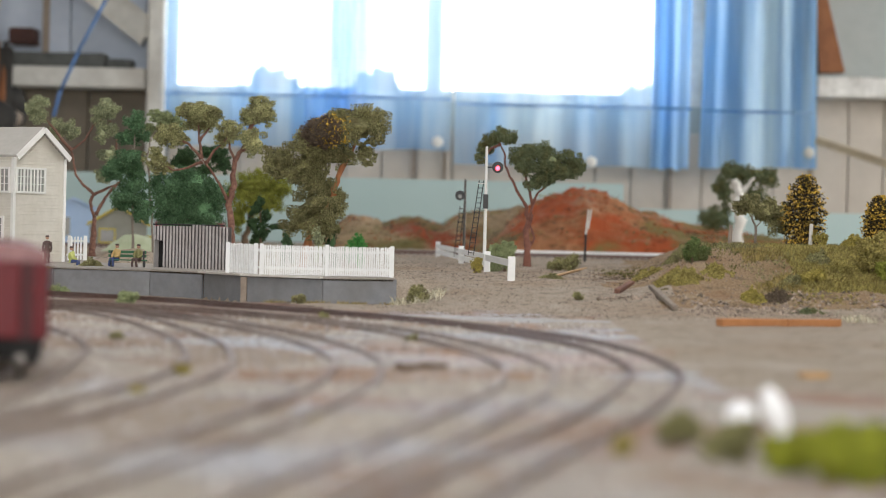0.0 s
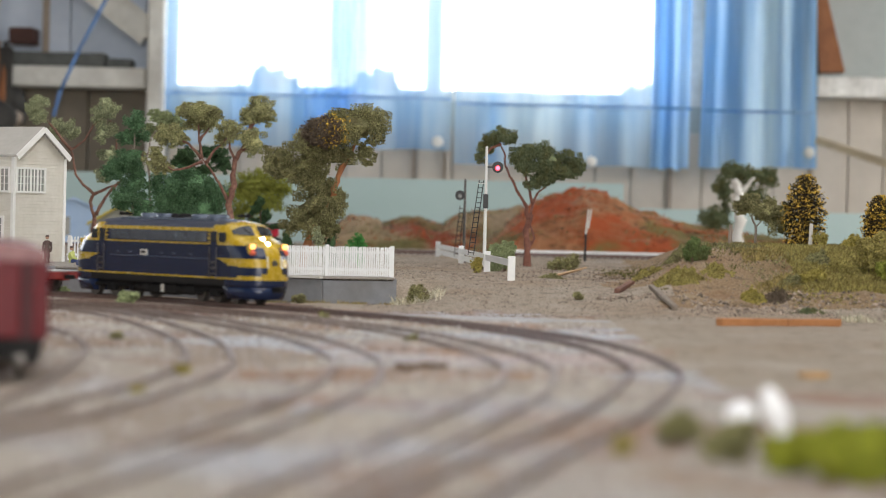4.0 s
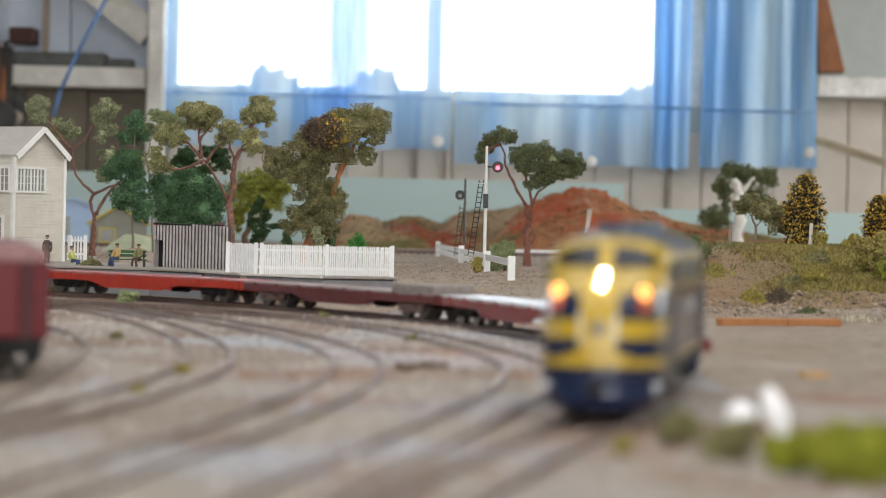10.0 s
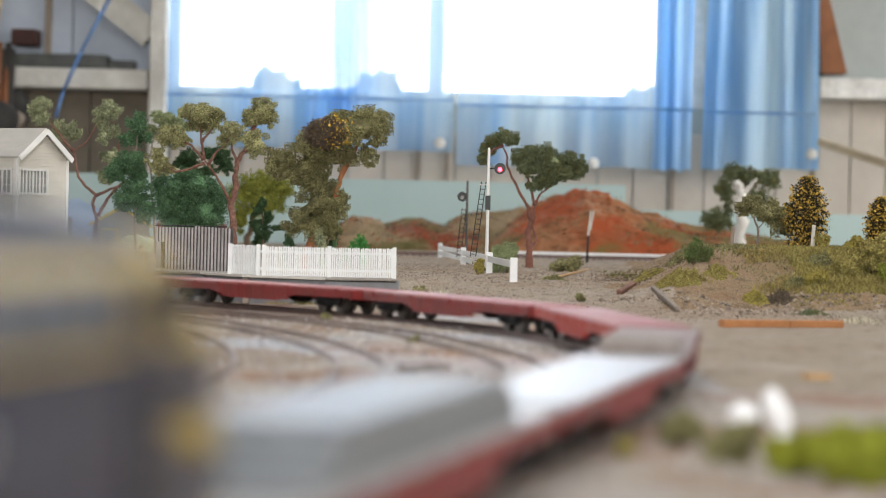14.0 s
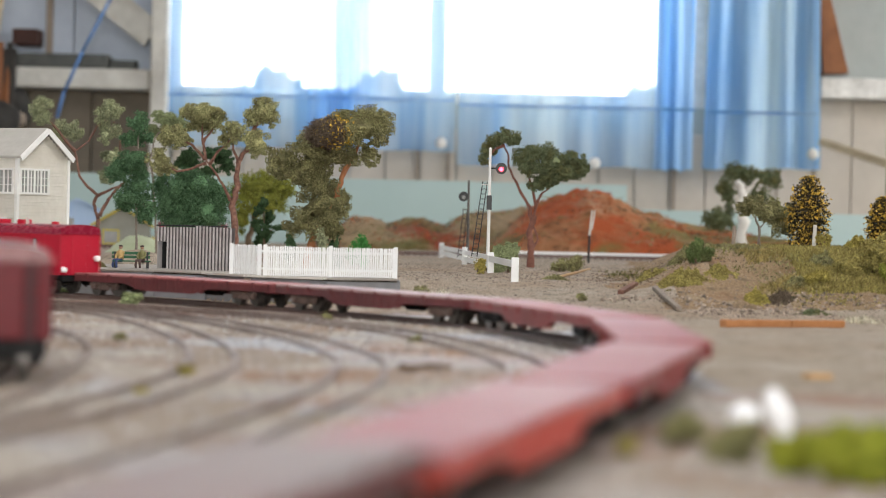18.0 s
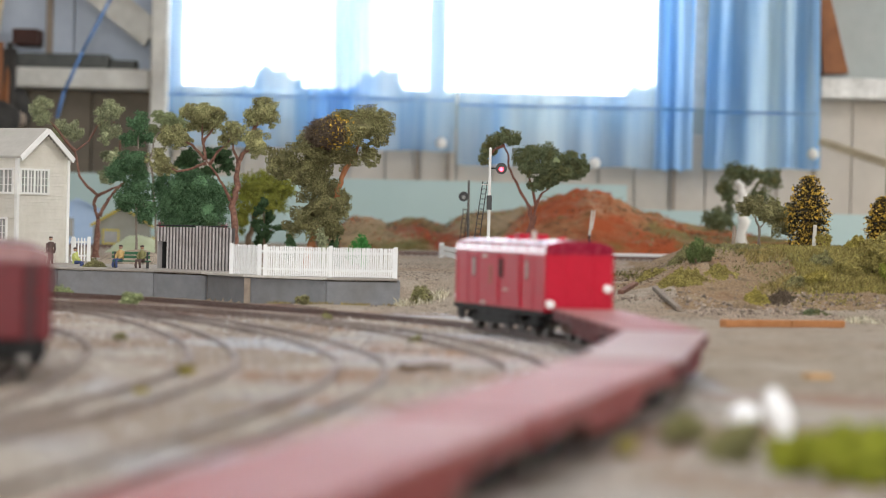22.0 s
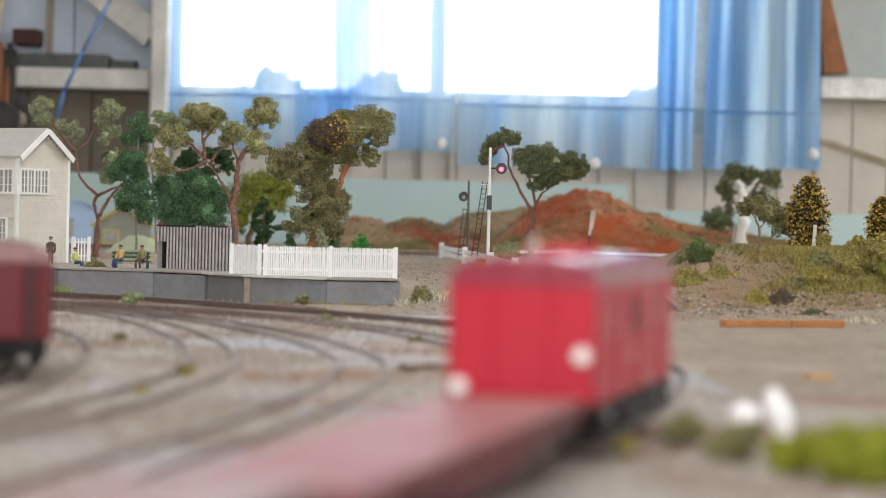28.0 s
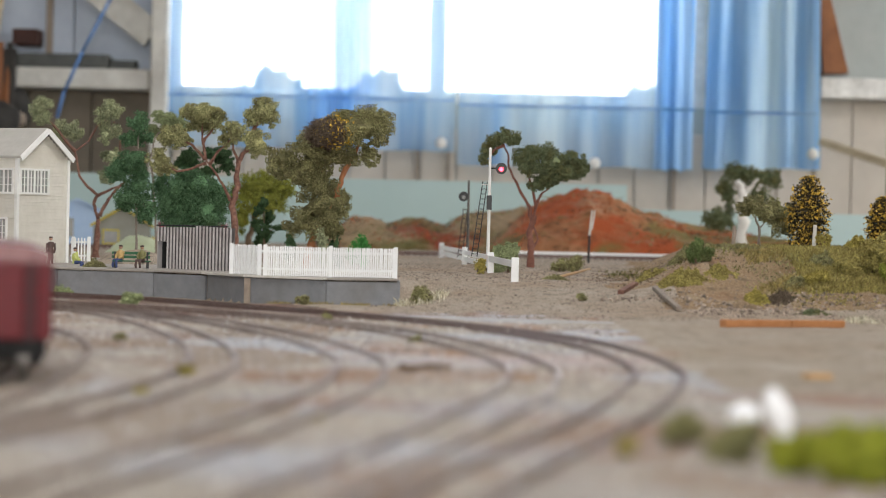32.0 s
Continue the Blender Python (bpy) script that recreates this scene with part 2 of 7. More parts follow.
def beam(bm, p, q, w, t, up=(0, 0, 1)):
    """A square-edged bar from p to q, w across and t along up."""
    p, q, up = Vector(p), Vector(q), Vector(up)
    d = (q - p).normalized()
    s = d.cross(up).normalized()
    u = s.cross(d)
    v = []
    for e in (p, q):
        for a, b in ((-1, -1), (1, -1), (1, 1), (-1, 1)):
            v.append(bm.verts.new(e + s * (a * w / 2) + u * (b * t / 2)))
    for f in ((0, 1, 2, 3), (7, 6, 5, 4), (0, 4, 5, 1), (1, 5, 6, 2), (2, 6, 7, 3), (3, 7, 4, 0)):
        bm.faces.new([v[i] for i in f])
    return v


def loft(bm, rings, closed=True, caps=True):
    """Skin over rings of points of equal count."""
    vs = [[bm.verts.new(p) for p in r] for r in rings]
    n = len(vs[0])
    for a, b in zip(vs, vs[1:]):
        for i in range(n if closed else n - 1):
            j = (i + 1) % n
            bm.faces.new((a[i], a[j], b[j], b[i]))
    if caps:
        bm.faces.new(vs[0][::-1]), bm.faces.new(vs[-1])
    bmesh.ops.recalc_face_normals(bm, faces=bm.faces)
    return vs


def B():
    return bmesh.new()


def boxed(*args, bevel=0.0):
    bm = B()
    box(bm, *args, bevel=bevel)
    return bm


def smoothstep(a, b, x):
    t = min(1.0, max(0.0, (x - a) / (b - a)))
    return t * t * (3 - 2 * t)
# ---- the shed ----
FLOOR, TOP = -1.0, 1.65
XW, XE, YS, YN = -5.0, 2.6, -2.5, 5.0
WALLGREY = mat("wall_grey_green", (0.34, 0.37, 0.35), (0.40, 0.43, 0.41), 30, 0.8, 0, 0.1, 0.001, (0.3, 0.33, 0.33), 2, 0.4)
WALLBLUE = mat("wall_sheet_blue_grey", (0.52, 0.58, 0.69), (0.60, 0.66, 0.76), 30, 0.7, 0, 0.1, 0.001, (0.36, 0.42, 0.5), 2, 0.4)
PANEL = mat("beige_panel", (0.50, 0.445, 0.38), (0.58, 0.52, 0.445), 25, 0.75, 0, 0.1, 0.001, (0.46, 0.41, 0.35), 3, 0.4)
# Beige panelling below the rail, its shade put into a darker brown.
PANELSHADE = mat("shaded_beige_panel", (0.18, 0.15, 0.115), (0.24, 0.20, 0.155), 25, 0.8, 0, 0.1, 0.001, (0.2, 0.17, 0.13), 3, 0.5)
CONCRETE = mat("concrete_floor", (0.3, 0.29, 0.27), (0.4, 0.39, 0.37), 20, 0.9, 0, 0.2)
CEIL = mat("ceiling_board", (0.30, 0.29, 0.27), (0.36, 0.35, 0.33), 20, 0.9, 0, 0.1)
WORNWHITE = mat("worn_white_timber", (0.62, 0.6, 0.55), (0.75, 0.73, 0.68), 60, 0.8, 0, 0.3, 0.001, (0.4, 0.37, 0.33), 14, 0.6)


def structure(name, bm, material, label=""):
    return tagged(link_mesh(name, bm, material), label, "", "", "structure")


structure("floor", boxed(XW, XE, YS, YN, FLOOR - 0.1, FLOOR), CONCRETE, "grey concrete shed floor")
# the ceiling has one large opening over the layout, added unseen for overhead light
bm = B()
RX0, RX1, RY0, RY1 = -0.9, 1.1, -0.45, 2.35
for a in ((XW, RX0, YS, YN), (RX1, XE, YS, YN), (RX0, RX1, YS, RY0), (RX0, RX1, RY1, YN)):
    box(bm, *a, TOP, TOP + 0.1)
structure("ceiling", bm, CEIL, "pale boarded shed ceiling with an added overhead opening")


def wall_with_hole(name, axis, at, thick, a0, a1, holes, material, label):
    """A wall along x (axis 'x', its face at y = at) or y, with rectangular holes (a0, a1, z0, z1)."""
    bm = B()
    def slab(p0, p1, z0, z1):
        if p1 - p0 < 1e-4 or z1 - z0 < 1e-4:
            return
        if axis == "x":
            box(bm, p0, p1, min(at, at + thick), max(at, at + thick), z0, z1)
        else:
            box(bm, min(at, at + thick), max(at, at + thick), p0, p1, z0, z1)
    x = a0
    for h0, h1, z0, z1 in sorted(holes):
        slab(x, h0, FLOOR, TOP)
        slab(h0, h1, FLOOR, z0), slab(h0, h1, z1, TOP)
        x = h1
    slab(x, a1, FLOOR, TOP)
    return structure(name, bm, material, label)


# window in the far wall, behind the curtain
WX0, WX1, WZ0, WZ1 = -0.528, 0.478, 0.275, 1.45
wall_with_hole("wall_north", "x", YN, 0.1, XW, XE, [(WX0, WX1, WZ0, WZ1), (-3.9, -2.0, 0.2, 1.35)], WALLGREY, "grey-green lined shed wall")
wall_with_hole("wall_south", "x", YS, -0.1, XW, XE, [(-1.1, 1.2, FLOOR, 1.3)], WALLGREY, "shed wall with open doorway")
wall_with_hole("wall_west", "y", XW, -0.1, YS, YN, [(0.4, 2.8, 0.1, 1.25)], WALLGREY, "shed wall with wide window")
wall_with_hole("wall_east", "y", XE, 0.1, YS, YN, [(2.65, 4.45, 0.1, 1.25)], WALLGREY, "shed wall with an added window")
# ---- the layout table and its ground ----
TX0, TX1, TY0, TY1 = -4.2, 1.5, -0.75, 4.55


PLAT_FRONT = [(-0.2827, 1.9476), (-0.2099, 1.9269), (-0.1689, 1.8911), (-0.1346, 1.8311), (-0.08, 1.7993), (-0.0318, 1.8156)]


def rise(y):
    """The yard climbs a little towards the near edge of the table."""
    return 0.0033 * (1 - smoothstep(0.28, 0.46, y))


def ground_z(x, y):
    z = -0.0021 + rise(y)
    # the station ground is a step higher than the yard
    edge = np.interp(x, [q[0] for q in PLAT_FRONT], [q[1] for q in PLAT_FRONT]) + 0.008
    edge += max(0.0, -0.46 - x) * 0.5
    side = smoothstep(-0.030, 0.015, x)
    z -= 0.004 * smoothstep(1.70, 1.78, y) * (1 - side)
    t = smoothstep(edge, edge + 0.01, y) * (1 - side) + smoothstep(1.60, 1.86, y) * side
    t *= smoothstep(-1.9, -1.5, x)
    z += (0.0120 - z) * t
    # the grassy bank
    w = smoothstep(0.069, 0.098, x / max(y, 1.0) + 0.010 * noise.noise((x * 6, y * 6, 3)))
    f = smoothstep(1.66, 1.90, y - 0.025 * noise.noise((x * 16, y * 10, 8)) - 0.02 * noise.noise((x * 5, 0, 2)))
    b = 1 - smoothstep(2.5, 3.0, y)
    z += 0.0245 * w * f * b
    rough = 0.0020 if w > 0.3 and z > 0.002 else 0.0012 if z > -0.002 else 0.0005
    z += rough * noise.fractal((x * 60, y * 60, 1), 0.8, 2.0, 4) * 0.8 + 0.0008 * noise.noise((x * 9, y * 9, 5))
    return min(z, 0.06)


def axis_steps(a, b, f0, f1, fine, coarse):
    v, out = a, [a]
    while v < b - 1e-6:
        v += fine if f0 <= v + 1e-6 < f1 else coarse
        out.append(min(v, b))
    return out


def ground_mesh():
    xs = axis_steps(TX0, TX1, -0.6, 0.75, 0.006, 0.06)
    ys = axis_steps(TY0, TY1, 0.25, 3.2, 0.006, 0.06)
    v = [(x, y, ground_z(x, y)) for y in ys for x in xs]
    n = len(xs)
    f = [(j * n + i, j * n + i + 1, (j + 1) * n + i + 1, (j + 1) * n + i) for j in range(len(ys) - 1) for i in range(n - 1)]
    me = bpy.data.meshes.new("ground")
    me.from_pydata(v, [], f)
    for p in me.polygons:
        p.use_smooth = True
    me.materials.append(YARD)
    me.materials.append(GRAVEL)
    me.materials.append(BANKSOIL)
    me.materials.append(TRACKBED)
    me.materials.append(YARDBROWN)
    def kind(x, y):
        # the bed of the lines along the platform is dark with rust
        line = np.interp(x, (-0.6, -0.268, -0.1753, -0.0748, -0.0095), (1.85, 1.782, 1.6906, 1.5459, 1.4344))
        fade = 1 - smoothstep(-0.16, 0.0, x)
        wander = 0.05 * noise.noise((x * 14, y * 14, 12))
        if -0.7 < x < 0.0 and -0.22 * fade + wander < y - line < 0.02 + 0.14 * fade + wander * fade:
            return 3
        # rust-brown patches between the sidings beside the standing wagon
        if -0.30 < x < -0.045 - 0.02 * (y - 0.7) and 0.62 < y < 1.45 and noise.noise((x * 16, y * 11, 21)) > -0.05:
            return 4
        if y > 1.69 + 0.04 * noise.noise((x * 12, y * 12, 4)) and x > 0.064 * y + 0.04 * noise.noise((x * 9, y * 9, 6)) + max(0, 1.8 - y) * 0.25:
            return 2
        return 1 if y > 1.62 + 0.03 * noise.noise((x * 20, 0, 0)) or (x > 0.092 + 0.012 * noise.noise((0, y * 15, 0)) and y > 0.9) else 0
    idx = [kind(v[q[0]][0], v[q[0]][1]) for q in f]
    me.polygons.foreach_set("material_index", idx)
    return tagged(new("ground", me), "grey-brown scenic gravel over the layout", "ground", "", "structure")


ground_mesh()
TIMBER = mat("table_timber", (0.33, 0.23, 0.13), (0.42, 0.3, 0.18), 40, 0.8, 0, 0.2)
table = thing("layout_table", "plywood layout table on square timber legs", "table")
part("tabletop", boxed(TX0, TX1, TY0, TY1, -0.05, -0.008), TIMBER, table)
for tx in (-4.0, -2.1, -0.2, 1.3):
    for ty in (-0.6, 1.9, 4.3):
        part("leg", boxed(tx - 0.04, tx + 0.04, ty - 0.04, ty + 0.04, FLOOR, -0.051), TIMBER, table)

# ---- the running line: one closed loop ----
VIEW = [(-0.268, 1.782), (-0.1753, 1.6906), (-0.0748, 1.5459), (-0.0095, 1.4344), (0.0376, 1.3186), (0.0687, 1.1875),
        (0.0795, 1.0045), (0.0687, 0.8864), (0.0499, 0.7629), (0.0147, 0.5898), (-0.0177, 0.4281), (-0.0645, 0.200)]


def spline(pts, n=24):
    p = [Vector(q) for q in pts]
    p = [2 * p[0] - p[1], *p, 2 * p[-1] - p[-2]]
    out = []
    for k in range(1, len(p) - 2):
        a, b, c, d = p[k - 1:k + 3]
        for i in range(n):
            t = i / n
            out.append(0.5 * (2 * b + (c - a) * t + (2 * a - 5 * b + 4 * c - d) * t * t + (3 * b - a - 3 * c + d) * t ** 3))
    return out + [p[-2]]


def arc(p, heading, r, turn, n=24):
    """Points of a right-hand bend from p: degrees of heading and turn."""
    h = radians(heading)
    c = Vector(p) + r * Vector((math.sin(h), -math.cos(h)))
    return [c + r * Vector((-math.sin(h - radians(turn) * i / n), math.cos(h - radians(turn) * i / n))) for i in range(n + 1)]


def heading(p, q):
    return math.degrees(math.atan2(q[1] - p[1], q[0] - p[0]))


seen = spline(VIEW)
h0, h1 = heading(seen[0], seen[1]), heading(seen[-2], seen[-1])
R0 = 0.9
c0 = seen[0] + R0 * Vector((math.sin(radians(h0)), -math.cos(radians(h0))))
lead = [c0 + R0 * Vector((math.sin(radians(-h0) * i / 24), math.cos(radians(-h0) * i / 24))) for i in range(24)]
tail = arc(seen[-1], h1, 0.7, 180 + h1)
west = -2.6
loop = [Vector((west, lead[0][1])), *lead, *seen, *tail[1:]]
loop += arc((west, tail[-1][1]), 180, (lead[0][1] - tail[-1][1]) / 2, 180, 60)[:-1] + [loop[0]]
loop_s = [0.0]
for a, b in zip(loop, loop[1:]):
    loop_s.append(loop_s[-1] + (b - a).length)
LENGTH = loop_s[-1]
LX, LY = [p[0] for p in loop], [p[1] for p in loop]
S_ZERO = loop_s[min(range(len(loop)), key=lambda i: (loop[i] - Vector(VIEW[6])).length)]


def on_line(s):
    s = (s + S_ZERO) % LENGTH
    return Vector((np.interp(s, loop_s, LX), np.interp(s, loop_s, LY)))


def resample(pts, step):
    pts = [Vector(p) for p in pts]
    s = [0.0]
    for a, b in zip(pts, pts[1:]):
        s.append(s[-1] + (b - a).length)
    n = max(2, int(s[-1] / step))
    q = np.linspace(0, s[-1], n)
    return [Vector((x, y)) for x, y in zip(np.interp(q, s, [p[0] for p in pts]), np.interp(q, s, [p[1] for p in pts]))]


def normals(pts):
    out = []
    for i in range(len(pts)):
        d = (pts[min(i + 1, len(pts) - 1)] - pts[max(i - 1, 0)]).normalized()
        out.append(Vector((-d[1], d[0])))
    return out


def sweep(pts, off, profile):
    """A bar of the given profile (across, up) along pts, shifted off sideways."""
    bm, ns = B(), normals(pts)
    loft(bm, [[(*(p + n * (off + a)), z + rise(p[1])) for a, z in profile] for p, n in zip(pts, ns)])
    return bm


RAILSHAPE = [(-0.0006, -0.0004), (-0.0006, 0), (0.0006, 0), (0.0006, -0.0004), (0.0003, -0.0006), (0.0003, -0.0022), (0.0010, -0.0026), (0.0010, -0.0042), (-0.0010, -0.0042), (-0.0010, -0.0026), (-0.0003, -0.0022), (-0.0003, -0.0006)]


def track(name, pts, label, z=0.0, step=0.012):
    t = thing(name, label, "railway track", "tracks of the yard")
    p = resample(pts, step)
    for off in (-0.0088, 0.0088):
        part("rail", sweep(p, off, [(a, b + z) for a, b in RAILSHAPE]), RAILWORN if name == "yard_track" else RAIL, t, "rusty steel rail")
    q = resample(pts, 0.0075)
    bm = B()
    for c, n in zip(q, normals(q)):
        d = Vector((n[1], -n[0]))
        r = random.uniform(-0.0006, 0.0006)
        zc = z - 0.0039 + rise(c[1])
        beam(bm, (*(c - n * (0.0145 + r)), zc), (*(c + n * (0.0145 - r)), zc), 0.0028, 0.0016)
    tagged(part("sleeper_bed", bm, SLEEPER, t, "half-buried timber sleepers"), kind="stuff")
    return t


track("running_line", loop, "rusty running line in grey ballast")
track("yard_track", spline([(-0.62, 1.95), (-0.36, 1.70), (-0.2319, 1.6011), (-0.161, 1.5469), (-0.1114, 1.4814), (-0.0682, 1.4039), (-0.0238, 1.2997), (0.0034, 1.1958), (0.0217, 1.1002), (0.030, 1.0238), (0.0324, 0.9589), (0.0255, 0.8501), (0.0105, 0.7509), (-0.0045, 0.6523), (-0.0211, 0.5534), (-0.07, 0.30), (-0.15, 0.02), (-0.24, -0.3)]), "rusty siding curving through the yard")
track("yard_track", spline([(-0.60, 1.86), (-0.36, 1.66), (-0.2131, 1.5389), (-0.147, 1.4322), (-0.1024, 1.3242), (-0.0683, 1.2165), (-0.0462, 1.1166), (-0.0341, 1.0374), (-0.0296, 0.9777), (-0.0303, 0.8734), (-0.0372, 0.7871), (-0.0457, 0.7154), (-0.0548, 0.6464), (-0.0686, 0.5606), (-0.12, 0.3), (-0.25, -0.05)]), "rusty siding curving through the yard")
track("yard_track", spline([(-0.52, 1.74), (-0.33, 1.62), (-0.2067, 1.4929), (-0.1629, 1.3876), (-0.1253, 1.2479), (-0.101, 1.1252), (-0.0868, 1.0089), (-0.0838, 0.9356), (-0.0855, 0.8737), (-0.0927, 0.7802), (-0.1019, 0.7078), (-0.1097, 0.6657), (-0.15, 0.45), (-0.26, 0.1)]), "rusty siding curving through the yard")
track("yard_track", spline([(-0.40, 1.62), (-0.26, 1.40), (-0.185, 1.22), (-0.152, 1.08), (-0.1414, 0.98), (-0.1343, 0.88), (-0.1309, 0.7924), (-0.145, 0.6), (-0.21, 0.3)]), "rusty siding under the standing wagon")
# ---- the train ----
def wheelset(parent, x, r=0.0058):
    bm = B()
    for y in (-0.0085, 0.0085):
        bar(bm, (x, y - 0.0012, r), (x, y + 0.0012, r), r, seg=16)
        bar(bm, (x, y * 0.82 - 0.0003, r), (x, y * 0.82 + 0.0003, r), r + 0.0007, seg=16)
    bar(bm, (x, -0.010, r), (x, 0.010, r), 0.0010)
    return part("wheelset", bm, STEEL, parent, "steel wheels on an axle")


def bogie(parent, x, material, base=0.0205, axles=2):
    e = new("bogie")
    e.parent = parent
    e.location = (x, 0, 0)
    bm = B()
    for s in (-1, 1):
        y = s * 0.0118
        box(bm, -base / 2 - 0.004, base / 2 + 0.004, y - 0.0012, y + 0.0012, 0.0064, 0.0085, bevel=0.0004)
        box(bm, -0.0045, 0.0045, y - 0.0014, y + 0.0014, 0.0036, 0.0066, bevel=0.0004)
        for k in range(axles):
            ax = -base / 2 + base * k / (axles - 1)
            box(bm, ax - 0.0022, ax + 0.0022, y - 0.0016, y + 0.0016, 0.0042, 0.0078, bevel=0.0005)
        for k in (-1, 1):
            bar(bm, (k * 0.0022, y + s * 0.0012, 0.0045), (k * 0.0022, y + s * 0.0012, 0.0080), 0.0012)
    box(bm, -0.004, 0.004, -0.0115, 0.0115, 0.0062, 0.0090)
    part("bogie_frame", bm, material, e)
    for k in range(axles):
        wheelset(e, -base / 2 + base * k / (axles - 1))
    return e


def flat_wagon(body, deck, label, load=None):
    """A bogie flat wagon, its front coupler at x = 0, running towards +x."""
    w = thing("flat_wagon", label, "flat wagon", "train wagons")
    L, hw = 0.23567, 0.0155
    x0, x1 = -L + 0.006, -0.006
    bm = B()
    box(bm, x0, x1, -hw, hw, 0.0128, 0.0142, bevel=0.0003)
    part("deck", bm, deck, w)
    bm = B()
    for s in (-1, 1):
        # side sill, fish-bellied between the bogies
        y = s * (hw - 0.0008)
        rings = []
        for x, d in ((x0, 0.0040), (x0 + 0.062, 0.0040), (x0 + 0.082, 0.0078), (x1 - 0.082, 0.0078), (x1 - 0.062, 0.0040), (x1, 0.0040)):
            rings.append([(x, y - 0.0007, 0.0130 - d), (x, y + 0.0007, 0.0130 - d), (x, y + 0.0007, 0.0138), (x, y - 0.0007, 0.0138)])
        loft(bm, rings)
        for k in range(9):
            x = x0 + 0.075 + k * 0.0095
            box(bm, x - 0.0006, x + 0.0006, y - 0.0011, y + 0.0011, 0.0058, 0.0130)
    for x in (x0 + 0.0008, x1 - 0.0008):
        box(bm, x - 0.0008, x + 0.0008, -hw, hw, 0.0086, 0.0136)
    box(bm, x0, x1, -0.003, 0.003, 0.0075, 0.0130)
    for k in range(14):
        x = x0 + 0.012 + k * 0.0154
        box(bm, x - 0.0006, x + 0.0006, -hw, hw, 0.0108, 0.0129)
    part("underframe", bm, body, w)
    bm = B()
    box(bm, -0.130, -0.108, -0.010, -0.004, 0.0052, 0.0092, bevel=0.0004)
    bar(bm, (-0.105, 0.006, 0.0072), (-0.088, 0.006, 0.0072), 0.003)
    part("brake_gear", bm, UNDER, w)
    for s in (-1, 1):
        for k in range(8):
            x = x0 + 0.016 + k * 0.0275
            part("stake_pocket", boxed(x - 0.0012, x + 0.0012, s * hw - 0.0006, s * hw + 0.0006, 0.0108, 0.0140), body, w)
    for x in (x0 - 0.003, x1 + 0.003):
        part("coupler", boxed(x - 0.0042, x + 0.0042, -0.0016, 0.0016, 0.0086, 0.0112, bevel=0.0004), UNDER, w, "black knuckle coupler")
    gear = RUSTGEAR if body == FLATBROWN else UNDER
    b1, b2 = bogie(w, -0.036, gear), bogie(w, -L + 0.036, gear)
    return w, (b1, b2), 0.036, L - 0.036, L


NOSE_X = [(0.0, 0.0), (0.022, 0.0), (0.029, -0.0016), (0.033, -0.0042), (0.0365, -0.0085), (0.0392, -0.0145), (0.0403, -0.0190), (0.0470, -0.0245), (0.0488, -0.0300), (0.0503, -0.0400), (0.0510, -0.06)]
SIDE_Y = [(0.0, 0.0160), (0.0110, 0.0168), (0.0430, 0.0168), (0.0450, 0.0164), (0.0472, 0.0148), (0.0487, 0.0118), (0.0500, 0.0070), (0.0508, 0.0030), (0.0510, 0.0010)]
LOCO_L = 0.212


def hull_ring(z, n=15):
    """The outline of the double-ended hull at height z, as a ring of points."""
    xf = np.interp(z, [q[0] for q in NOSE_X], [q[1] for q in NOSE_X])
    hw = np.interp(z, [q[0] for q in SIDE_Y], [q[1] for q in SIDE_Y])
    round_l = 0.026 if z < 0.0395 else 0.019
    pts = []
    for k in range(n):
        a = math.pi / 2 * (1 - 2 * k / (n - 1))
        c, s = math.cos(a), math.sin(a)
        pts.append((xf - round_l * (1 - abs(c) ** 0.62), hw * math.copysign(abs(s) ** 0.80, s), z))
    sides = [xf - round_l - (LOCO_L + 2 * (xf - round_l)) * i / 60 for i in range(1, 60)]
    right = [(x, -hw, z) for x in sides]
    back = [(-LOCO_L - p[0], -p[1], z) for p in pts]
    left = [(x, hw, z) for x in sides[::-1]]
    return pts + right + back + left


def loco_colour(x, y, z):
    """Livery: navy hull, yellow noses and cab, thin yellow lines along the side."""
    u = min(-x, LOCO_L + x)
    ay = abs(y)
    front = 1 - smoothstep(0.006, 0.030, u)
    if 0.0146 < z < 0.0157 + 0.0010 * front:
        return 1
    if z < 0.0157:
        return 0 if u < 0.030 else 4
    if z > 0.0450 and u > 0.040:
        return 2
    if u > 0.047:
        return 3 if z > 0.0430 else 1 if 0.0350 < z < 0.0360 else 0
    if z > 0.0470 and u > 0.033:
        return 2
    # cab and nose
    if z > 0.0352 or (u > 0.024 and z > 0.0346):
        return 1
    waist = 0.0026 + 0.0056 * abs((z - 0.0262) / 0.0092) ** 1.7
    if u < 0.012 and ay < waist:
        return 1
    if 0.0222 < z < 0.0272 and u < 0.041 and z > 0.0222 + 0.0050 * smoothstep(0.016, 0.043, u):
        return 1
    return 0


def lamp(parent, name, p, r, depth, material, label):
    bm = B()
    bar(bm, (p[0] - depth, p[1], p[2]), p, r, r * 0.9, 16)
    return part(name, bm, material, parent, label, True)


LAMPWHITE = glowing("headlight_glow", (1.0, 0.84, 0.55), 55.0)
LAMPAMBER = glowing("marker_lamp_glow", (1.0, 0.40, 0.11), 3.2)
LAMPRED = glowing("red_marker_glow", (0.6, 0.12, 0.06), 0.15)
LAMPDULL = mat("unlit_lamp", (0.5, 0.45, 0.4), (0.6, 0.55, 0.5), 200, 0.2)
CABGLASS = mat("cab_glass", (0.02, 0.022, 0.025), (0.03, 0.032, 0.035), 100, 0.08, 0, 0)
